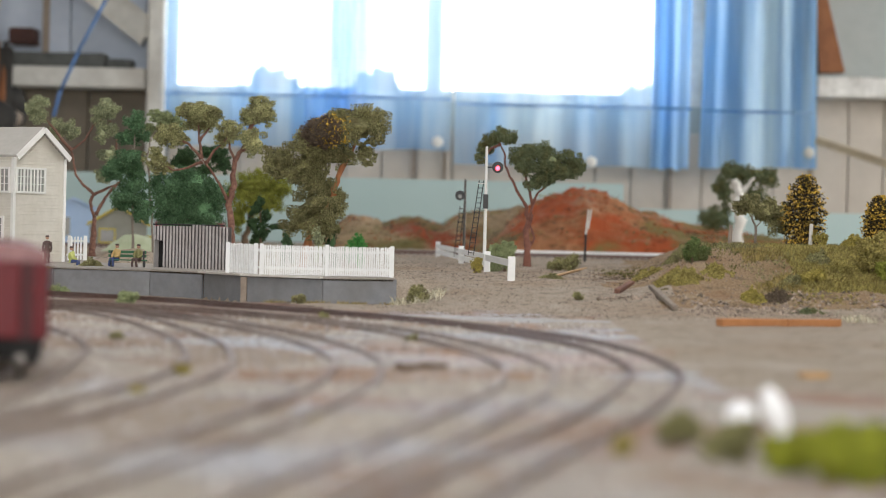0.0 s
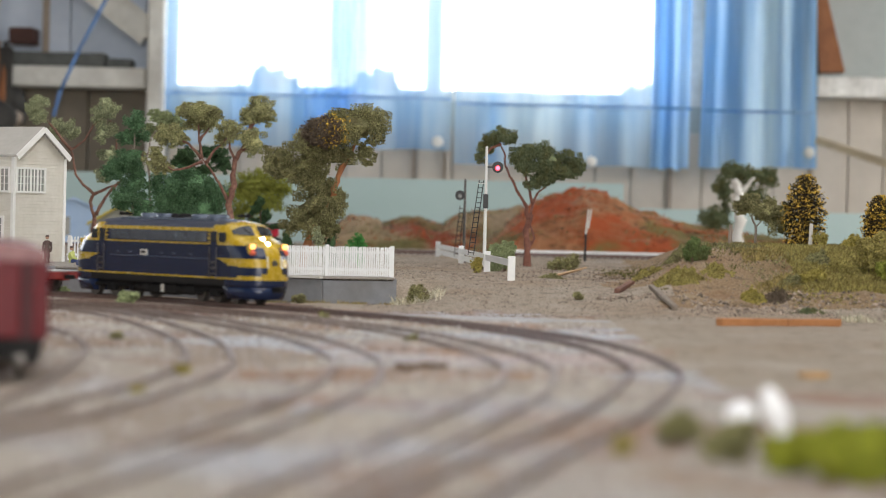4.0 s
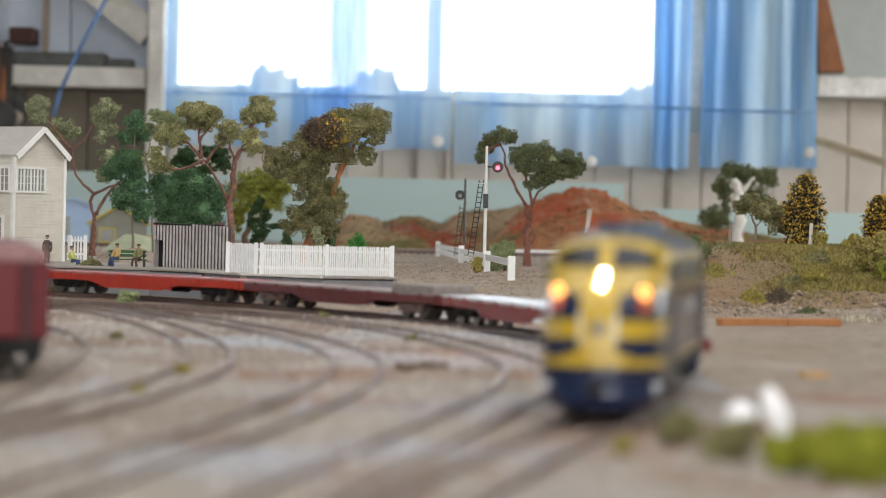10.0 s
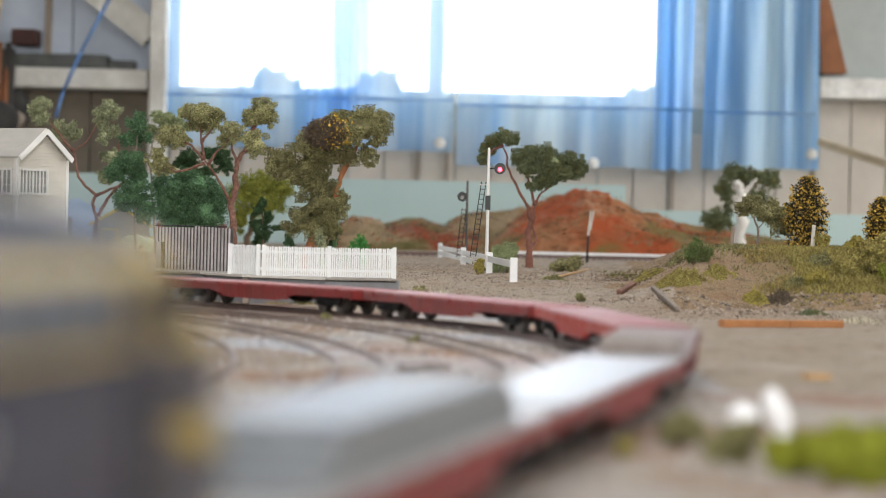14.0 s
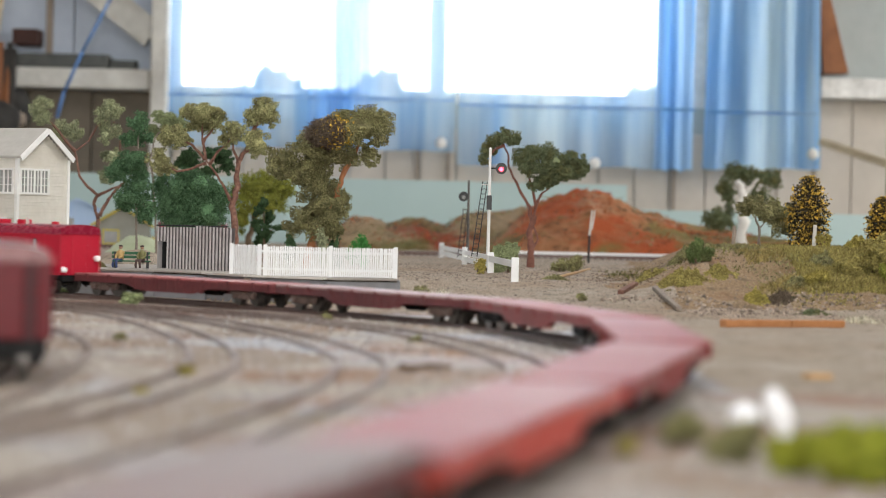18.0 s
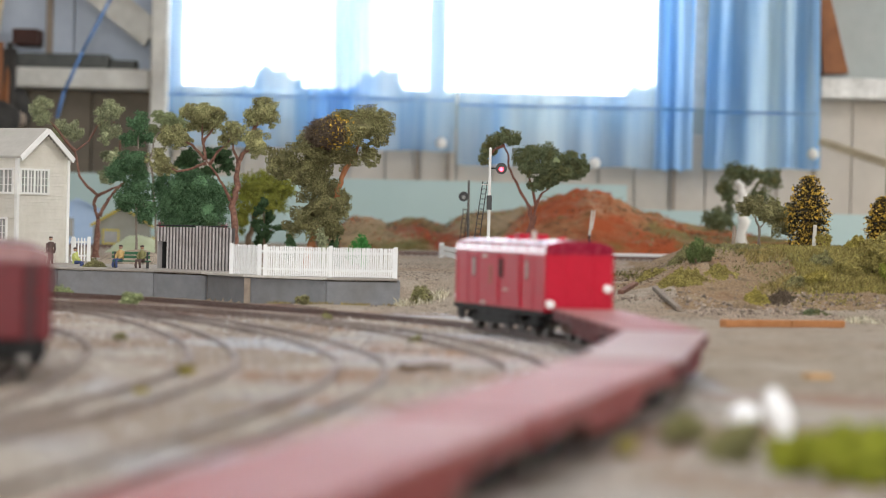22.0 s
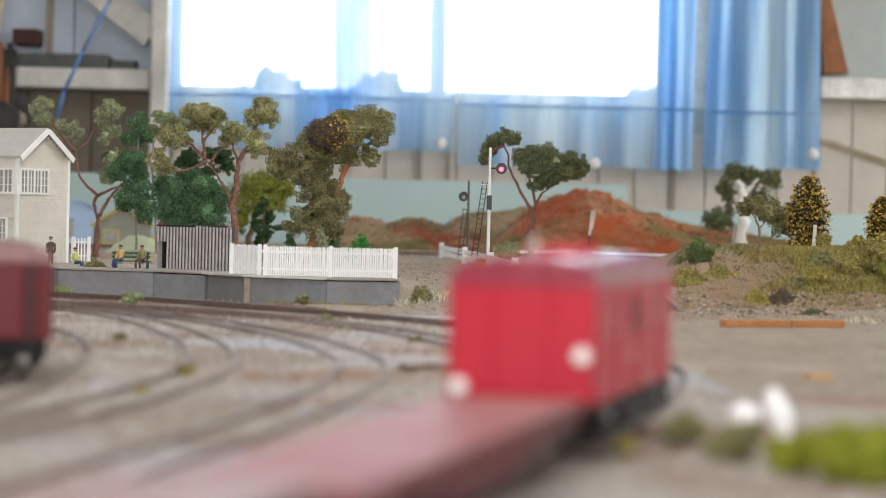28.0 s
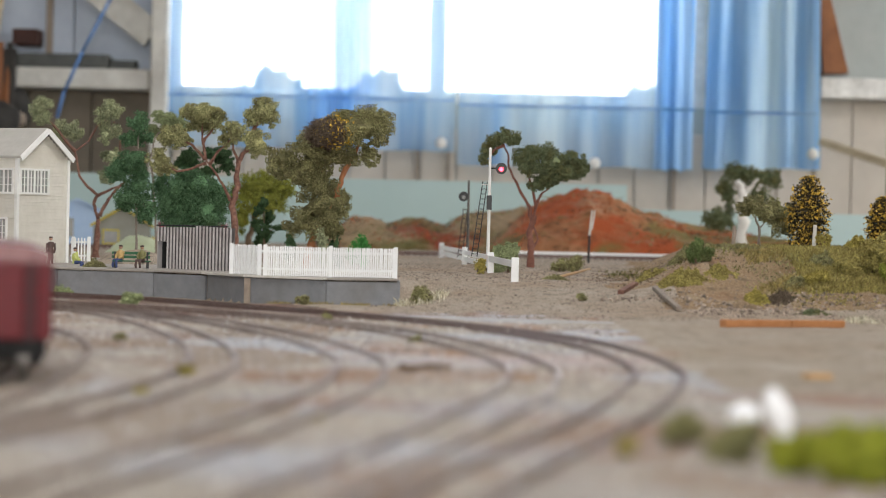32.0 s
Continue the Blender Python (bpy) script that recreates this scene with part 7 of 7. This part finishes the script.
t = thing("wall_frame", "flaking white timber wall frame with post, rail and brace", "timber frame")
part("rail", boxed(-0.8051, -0.5498, YN - 0.10, YN - 0.018, 0.2809, 0.3183, bevel=0.003), WORNWHITE, t)
part("post", boxed(-0.5478, -0.5177, YN - 0.105, YN - 0.018, FLOOR, TOP - 0.002, bevel=0.003), WORNWHITE, t)
bm = B()
beam(bm, (-0.5488, YN - 0.06, 0.3833), (-0.7013, YN - 0.06, 0.5009), 0.03, 0.052)
part("brace", bm, WORNWHITE, t)
t = thing("wall_beam", "flaking white horizontal wall beam", "timber beam")
part("beam", boxed(0.6766, 1.1456, YN - 0.09, YN - 0.002, 0.2945, 0.3329, bevel=0.003), MOTTLED, t)
t = thing("timber_bracket", "brown tapered timber bracket on the wall", "bracket")
bm = B()
loft(bm, [[(0.6652, q, 0.5379), (0.6787, q, 0.5382), (0.7295, q, 0.3422), (0.6849, q, 0.3412)] for q in (YN - 0.075, YN - 0.012)])
part("bracket_board", bm, BROWNTIMBER, t)
bm = B()
beam(bm, (0.6766, YN - 0.12, 0.2144), (0.8759, YN - 0.30, 0.138), 0.014, 0.013)
tagged(part("stick", bm, PALETIMBER), "pale wooden stick leaning by the wall", "stick")
bm = B()
pts = [(-0.5924, YN - 0.14, 0.4882), (-0.6235, YN - 0.13, 0.4356), (-0.6702, YN - 0.12, 0.3463), (-0.7034, YN - 0.11, 0.2729), (-0.7159, YN - 0.105, 0.2259)]
for a, b in zip(pts, pts[1:]):
    bar(bm, a, b, 0.0030, seg=10)
tagged(part("rope", bm, ROPEBLUE, smooth=True), "blue rope hanging slantwise", "rope")
# things on and beside the rail
tagged(part("metal_strip", boxed(-0.8072, -0.6266, YN - 0.09, YN - 0.03, 0.3188, 0.3442, bevel=0.002), GREYMETAL), "dull grey metal strip lying on the rail", "metal strip")
tagged(part("metal_block", boxed(-0.6245, -0.5768, YN - 0.085, YN - 0.04, 0.3188, 0.3349, bevel=0.002), GREYMETAL), "dark metal offcut on the rail", "offcut")
tagged(part("wall_box", boxed(-0.803, -0.7574, YN - 0.09, YN - 0.02, 0.3592, 0.3883, bevel=0.002), DARKBOX), "dark brown box on the wall", "box")
tagged(part("conduit", boxed(-0.7501, -0.7387, YN - 0.035, YN - 0.017, 0.3436, TOP - 0.002, bevel=0.002), OLDWOOD), "weathered upright timber strip", "conduit")
bm = B()
beam(bm, (-0.8321, YN - 0.16, 0.3272), (-0.8113, YN - 0.16, 0.4934), 0.02, 0.0187, up=(1, 0, 0))
tagged(part("timber_length", bm, PALETIMBER), "pale timber length standing at the wall", "timber")
t = thing("tool_bundle", "dark bundle of tools and cloth hanging on the wall", "tools")
for i in range(14):
    bm = B()
    xx = -0.8487 + 0.0042 * i
    bar(bm, (xx, YN - 0.15 - 0.01 * (i % 3), 0.1977), (xx + 0.003 * (i % 2), YN - 0.14, 0.3585 - 0.011 * (i % 4)), 0.009, 0.006)
    part("tool", bm, (DUSTYDARK, DUSTYDARK, BROWNTIMBER)[i % 3], t)
bm = B()
bmesh.ops.create_icosphere(bm, subdivisions=3, radius=0.04, matrix=Matrix.Translation((-0.8134, YN - 0.17, 0.2185)) @ Matrix.Diagonal((1.0, 0.6, 0.9, 1)))
for v in bm.verts:
    v.co += v.normal * 0.006 * noise.noise(v.co * 40)
part("cloth", bm, DUSTYDARK, t, smooth=True)
# a second dark lump, added to fill the dark area behind the tools
bm = B()
bmesh.ops.create_icosphere(bm, subdivisions=3, radius=0.03, matrix=Matrix.Translation((-0.7864, YN - 0.13, 0.243)) @ Matrix.Diagonal((0.9, 0.6, 1.2, 1)))
for v in bm.verts:
    v.co += v.normal * 0.008 * noise.noise(v.co * 45)
part("cloth", bm, DUSTYDARK, t, smooth=True)
bm = B()
bmesh.ops.create_icosphere(bm, subdivisions=3, radius=0.017, matrix=Matrix.Translation((-0.7823, YN - 0.15, 0.2192)))
for v in bm.verts:
    v.co += v.normal * 0.004 * noise.noise(v.co * 60)
part("rag", bm, OLDWOOD, t, smooth=True)
part("tag", boxed(-0.831, -0.8134, YN - 0.185, YN - 0.18, 0.2702, 0.2961), WHITEP, t, "small white tag")

# window frame and glass in the far wall, two more daylight openings, and an added east one
def window(name, axis, at, a0, a1, z0, z1, mullions, label):
    """Timber window filling an opening of a wall; its face at y or x = at."""
    t = tagged(new(name), label, "", "", "structure")
    def put(nm, p0, p1, q0, q1, d0, d1, m):
        bm = B()
        if axis == "x":
            box(bm, p0, p1, min(at + d0, at + d1), max(at + d0, at + d1), q0, q1)
        else:
            box(bm, min(at + d0, at + d1), max(at + d0, at + d1), p0, p1, q0, q1)
        return part(nm, bm, m, t)
    s = 1 if at > 0 else -1
    f = 0.022
    for p0, p1, q0, q1 in ((a0, a1, z0, z0 + f), (a0, a1, z1 - f, z1), (a0, a0 + f, z0 + f, z1 - f), (a1 - f, a1, z0 + f, z1 - f)):
        put("window_frame", p0, p1, q0, q1, s * 0.02, s * 0.07, WORNWHITE)
    for i in range(1, mullions):
        a = a0 + (a1 - a0) * i / mullions
        put("mullion", a - 0.015, a + 0.015, z0 + f, z1 - f, s * 0.025, s * 0.065, WORNWHITE)
    for i in range(mullions):
        g = put("pane", a0 + (a1 - a0) * i / mullions + f / 2, a0 + (a1 - a0) * (i + 1) / mullions - f / 2, z0 + f, z1 - f, s * 0.043, s * 0.047, GLASS)
        g.visible_shadow = False


window("window_1", "x", YN, WX0, WX1, WZ0, WZ1, 2, "timber window behind the blue curtains")
window("window_2", "x", YN, -3.9, -2.0, 0.2, 1.35, 3, "timber window further along the wall")
window("window_4", "y", XE, 2.65, 4.45, 0.1, 1.25, 2, "timber window added in the side wall, out of view")
window("window_3", "y", XW, 0.4, 2.8, 0.1, 1.25, 3, "wide timber side window")

CURTAIN = fabric("thin_blue_curtain", (0.38, 0.62, 0.94), 0.34, 0.42)
CURTAINTHICK = fabric("doubled_blue_curtain", (0.39, 0.63, 0.94), 0.40, 0.0)
CURTAINPALE = fabric("pale_blue_curtain", (0.42, 0.65, 0.95), 0.45, 0.42)
HEMBLUE = fabric("curtain_hem", (0.20, 0.37, 0.68), 0.3, 0.0)


def curtain(x0, x1, z0, z1, y, folds, depth, material, name, parent, seed, slant=0.0):
    """Hanging cloth with uneven folds of their own width and depth."""
    bm = B()
    nx, nz = 220, 20
    rng = random.Random(int(seed * 10))
    edges, deep = [0.0], []
    while edges[-1] < 1.0:
        edges.append(edges[-1] + rng.uniform(0.45, 1.6) / folds)
        deep.append(rng.uniform(0.35, 1.25))
    rows = []
    for j in range(nz + 1):
        f = j / nz
        zz = z0 + (z1 - z0) * f
        r = []
        for i in range(nx + 1):
            u = i / nx
            q = min(1.0, max(0.0, u + 0.02 * noise.noise((u * 4, f * 2.0, seed))))
            k = max(i for i in range(len(deep)) if edges[i] <= q)
            v = (q - edges[k]) / (edges[k + 1] - edges[k])
            d = depth * (0.55 + 0.45 * (1 - f)) * deep[k] * (0.5 - 0.5 * math.cos(2 * math.pi * v))
            d += depth * 0.25 * noise.noise((u * 9, f * 3, seed + 2))
            r.append((x0 + (x1 - x0) * u + slant * f * (u - 0.5), y - d, zz + 0.005 * noise.noise((u * 5, 0, seed)) * (1 - f)))
        rows.append(r)
    loft(bm, rows, closed=False, caps=False)
    return part(name, bm, material, parent, smooth=True)


ct = first_curtain = thing("curtain", "thin translucent blue curtain over the bright window", "curtain", "window curtains")
curtain(-0.526, 0.0105, 0.1817, TOP - 0.1, 4.945, 6, 0.016, CURTAIN, "cloth", ct, 1.0)
curtain(-0.262, -0.142, 0.1838, TOP - 0.1, 4.925, 3, 0.010, CURTAINPALE, "gathered_fold", ct, 4.0)
curtain(-0.214, -0.143, 0.1845, TOP - 0.1, 4.912, 2, 0.008, CURTAINPALE, "gathered_fold", ct, 4.4)
curtain(-0.392, -0.374, 0.1835, TOP - 0.1, 4.926, 1, 0.006, CURTAINPALE, "gathered_fold", ct, 5.2)
part("hem_line", boxed(-0.5150, 0.0084, 4.8905, 4.892, 0.272, 0.2765), HEMBLUE, ct)
ct = thing("curtain", "thin translucent blue curtain, gathered at one side", "curtain", "window curtains")
curtain(0.0157, 0.4484, 0.158, TOP - 0.1, 4.942, 6, 0.016, CURTAIN, "cloth", ct, 2.0)
curtain(0.376, 0.4460, 0.157, TOP - 0.1, 4.922, 2.2, 0.012, CURTAINTHICK, "gathered_fold", ct, 6.0)
curtain(0.4660, 0.6787, 0.1614, TOP - 0.1, 4.930, 3.4, 0.046, CURTAINTHICK, "side_drop", ct, 8.7, -0.05)
part("hem_line", boxed(0.0167, 0.4470, 4.8925, 4.894, 0.2640, 0.2695), HEMBLUE, ct)
part("hem_line", boxed(0.4670, 0.6683, 4.8805, 4.882, 0.2610, 0.2665), HEMBLUE, ct)
for p, owner in (((-0.0141, 4.924, 0.197), first_curtain), ((0.2682, 4.922, 0.1665), ct), ((0.6643, 4.900, 0.192), ct)):
    bm = B()
    bmesh.ops.create_uvsphere(bm, u_segments=16, v_segments=10, radius=0.0105, matrix=Matrix.Translation(p) @ Matrix.Diagonal((1, 0.5, 1, 1)))
    part("weight_button", bm, WHITEP, owner, "round white curtain weight button", smooth=True)

# what lies outside: a bright overcast sky and a dark hedge
tagged(part("backdrop_sky", boxed(-9, 7, 11.0, 11.05, -2, 9), glowing("overcast_sky", (0.93, 0.97, 1.0), 2.8)), "bright white sky outside the window", "", "", "structure")
t = thing("garden_shrub", "dark garden shrub outside the window", "shrub")
HEDGE = leafy("garden_hedge", (0.02, 0.05, 0.02), (0.05, 0.1, 0.04), (0.02, 0.03, 0.015))
for p, r in (((-0.355, 5.18, 0.3377), 0.05), ((-0.32, 5.18, 0.3319), 0.038), ((-0.1328, 5.18, 0.3515), 0.036), ((-0.161, 5.18, 0.3421), 0.033), ((0.3545, 5.18, 0.3169), 0.048), ((0.387, 5.18, 0.3242), 0.042), ((0.2984, 5.18, 0.2894), 0.045), ((0.2387, 5.18, 0.2771), 0.04), ((-0.5084, 5.18, 0.273), 0.035)):
    crumbs("foliage", [(p[0], 5.18, p[2] - 0.045, r, r), (p[0], 5.18, p[2] - 0.03 - r * 2, r, r * 1.6)], 3200, 0.008, HEDGE, t, 0.2, lumps=10)
bm = B()
for p in ((-0.3499, 5.18, 0.2549), (-0.1373, 5.18, 0.2598), (0.3642, 5.18, 0.2713)):
    bar(bm, (p[0], 5.18, -1.0), (p[0], 5.18, p[2]), 0.03, 0.01)
part("stem", bm, BARKBROWN, t)

# ---- grass and stones ----
DRYGRASS = leafy("dry_grass", (0.20, 0.15, 0.05), (0.36, 0.28, 0.11), (0.14, 0.13, 0.04))
GRASSOLIVE = leafy("olive_grass", (0.085, 0.085, 0.022), (0.18, 0.165, 0.05), (0.10, 0.08, 0.03))
PALEGRASS = leafy("pale_dead_grass", (0.42, 0.38, 0.27), (0.60, 0.56, 0.44), (0.35, 0.32, 0.2))
STONE = leafy("loose_stone", (0.20, 0.155, 0.12), (0.38, 0.31, 0.25), (0.25, 0.19, 0.15))
BALLAST = leafy("loose_ballast", (0.33, 0.29, 0.26), (0.55, 0.52, 0.50), (0.30, 0.22, 0.16))


def grass(label, n, where, height, material):
    """Thin blades; where() draws a place (x, y)."""
    v, f = [], []
    for _ in range(n):
        x, y = where()
        z = ground_z(x, y) - 0.0004
        for _ in range(3):
            a, h = random.uniform(0, 6.28), height * random.uniform(0.4, 1.1)
            lx, ly = random.gauss(0, 0.35) * h, random.gauss(0, 0.35) * h
            ox, oy = random.gauss(0, 0.0009), random.gauss(0, 0.0009)
            c, s = math.cos(a) * 0.00035, math.sin(a) * 0.00035
            k = len(v)
            v += [(x + ox - c, y + oy - s, z), (x + ox + c, y + oy + s, z), (x + ox + lx * 0.4 + c * 0.7, y + oy + ly * 0.4 + s * 0.7, z + h * 0.6), (x + ox + lx, y + oy + ly, z + h)]
            f += [(k, k + 1, k + 2), (k, k + 2, k + 3)]
    me = bpy.data.meshes.new("grass")
    me.from_pydata(v, [], f)
    me.materials.append(material)
    return tagged(new("grass", me), label, "grass", "", "stuff")


def stones(label, n, where, size, material):
    pts = np.array([where() for _ in range(n)])
    z = np.array([ground_z(*p) for p in pts])
    rng = np.random.default_rng(n)
    s = size * rng.uniform(0.35, 1.0, n) ** 1.5
    base = np.array([(1, 0, 0), (0, 1, 0), (-1, 0, 0), (0, -1, 0), (0, 0, 0.8), (0, 0, -0.8)], float)
    q = base[None] * rng.uniform(0.6, 1.2, (n, 6, 1)) + rng.normal(scale=0.2, size=(n, 6, 3))
    p = np.concatenate([pts, (z + s * 0.2)[:, None]], 1)
    q = p[:, None, :] + q * s[:, None, None]
    tri = np.array([(0, 1, 4), (1, 2, 4), (2, 3, 4), (3, 0, 4), (1, 0, 5), (2, 1, 5), (3, 2, 5), (0, 3, 5)])
    f = (tri[None] + (np.arange(n) * 6)[:, None, None]).reshape(-1, 3)
    me = bpy.data.meshes.new("stones")
    me.from_pydata(q.reshape(-1, 3).tolist(), [], f.tolist())
    me.materials.append(material)
    return tagged(new("gravel_stones", me), label, "stones", "", "stuff")


def patch(x0, x1, y0, y1, scale, keep):
    """Draws places in a rectangle, gathered in clumps."""
    def draw():
        while True:
            x, y = random.uniform(x0, x1), random.uniform(y0, y1)
            if noise.noise((x * scale, y * scale, 7)) > keep:
                return x, y
    return draw


grass("olive static grass on the bank", 6500, patch(0.27, 0.62, 1.74, 2.45, 16, 0.05), 0.0042, GRASSOLIVE)
grass("dry yellow grass on the bank", 3500, patch(0.25, 0.62, 1.72, 2.40, 12, 0.16), 0.0044, DRYGRASS)
grass("sparse grass on the bank flank", 900, patch(0.13, 0.34, 1.80, 2.40, 24, 0.22), 0.0034, GRASSOLIVE)
grass("dark olive grass on the bank", 3000, patch(0.20, 0.60, 1.78, 2.30, 20, 0.18), 0.0042, LEAFKHAKI)
grass("yellow-green static grass on the hump", 9000, patch(0.235, 0.34, 1.735, 1.96, 14, -0.25), 0.0046, LEAFMOSS)
grass("pale yellow grass on the slope", 3500, patch(0.205, 0.30, 1.74, 1.92, 18, -0.05), 0.0040, DRYGRASS)
grass("pale dead grass at the platform end", 200, patch(-0.032, 0.000, 1.71, 1.775, 60, 0.0), 0.0060, PALEGRASS)
grass("pale dead grass along the bank foot", 500, patch(0.24, 0.42, 1.58, 1.66, 40, 0.1), 0.0045, PALEGRASS)
grass("dry grass along the platform wall", 500, patch(-0.12, -0.02, 1.735, 1.775, 60, 0.0), 0.0035, DRYGRASS)
stones("loose stones on the gravel road", 26000, patch(-0.05, 0.36, 1.55, 2.6, 6, -1), 0.00075, STONE)
stones("larger stones along the bank foot", 900, patch(0.10, 0.42, 1.62, 1.74, 20, 0.0), 0.0022, STONE)
stones("loose ballast in the yard", 12000, patch(-0.30, 0.09, 0.42, 1.48, 8, -1), 0.0011, BALLAST)


def turf(label, n, where, size, material):
    """Foam crumbs strewn over the ground in clumps."""
    pts = []
    while len(pts) < n:
        x, y = where()
        for _ in range(random.randint(4, 14)):
            a, b = x + random.gauss(0, 0.004), y + random.gauss(0, 0.004)
            pts.append((a, b, ground_z(a, b) + abs(random.gauss(0, 0.0012)), 0.0012, 0.001))
    t = tagged(new("ground_foam"), label, "ground foam", "", "stuff")
    ob = crumbs("foam", pts[:n], n, size, material, t, 0.2)
    return t


turf("olive foam turf on the bank", 15000, patch(0.225, 0.62, 1.70, 2.15, 9, 0.0), 0.00075, LEAFMOSS)
turf("khaki foam turf on the bank", 9000, patch(0.20, 0.60, 1.70, 2.20, 12, 0.08), 0.0007, LEAFKHAKI)
turf("ochre foam turf on the bank", 6000, patch(0.23, 0.60, 1.70, 2.10, 10, 0.10), 0.0007, LEAFYELLOW)
turf("brown foam litter on the bank", 6000, patch(0.11, 0.50, 1.68, 2.20, 10, -0.1), 0.0006, DEADLEAF)


# ---- what moves ----
SPEED, AT_NINE = 0.1515, 0.1458
# the train all but halts for a moment: seconds and metres of lost way
LOST = ((0.0, 0.010), (2.6, 0.010), (3.0, 0.015), (3.5, 0.013), (5.5, 0.003), (6.5, 0.0), (25.5, 0.0), (25.75, 0.012), (26.0, 0.045), (27.0, 0.195), (27.25, 0.232), (27.5, 0.256), (27.9, 0.268), (32.0, 0.268))


def motions():
    steps = [i * 0.25 for i in range(129)]
    for behind, ob, bogies, f, r, length in train:
        rows, turns = [], ([], [])
        for t in steps:
            s = AT_NINE + SPEED * (t - 9.0) - behind - np.interp(t, [q[0] for q in LOST], [q[1] for q in LOST])
            a, b = on_line(s - f), on_line(s - r)
            d = (a - b).normalized()
            h = math.degrees(math.atan2(d[1], d[0]))
            p = a + d * f
            rows.append((t, pose(p[0], p[1], rise((a[1] + b[1]) / 2), 0, 0, h)))
            for rows_b, back in zip(turns, (f, r)):
                g = on_line(s - back + 0.01) - on_line(s - back - 0.01)
                turn = (math.degrees(math.atan2(g[1], g[0])) - h + 180) % 360 - 180
                rows_b.append((t, pose(-back, 0, 0, 0, 0, turn)))
        walk(ob, rows)
        for e, rows_b in zip(bogies, turns):
            walk(e, rows_b)

    walk(shunted, [(t, pose(x, 3.143, 0.0168)) for t, x in ((0, -0.2538), (2.5, -0.2538), (2.6, -0.2485), (2.8, -0.2253), (3.0, -0.1903), (3.2, -0.1843), (3.7, -0.1843), (4.2, -0.2055), (4.8, -0.2505), (5.1, -0.2544), (32, -0.2544))])


motions()
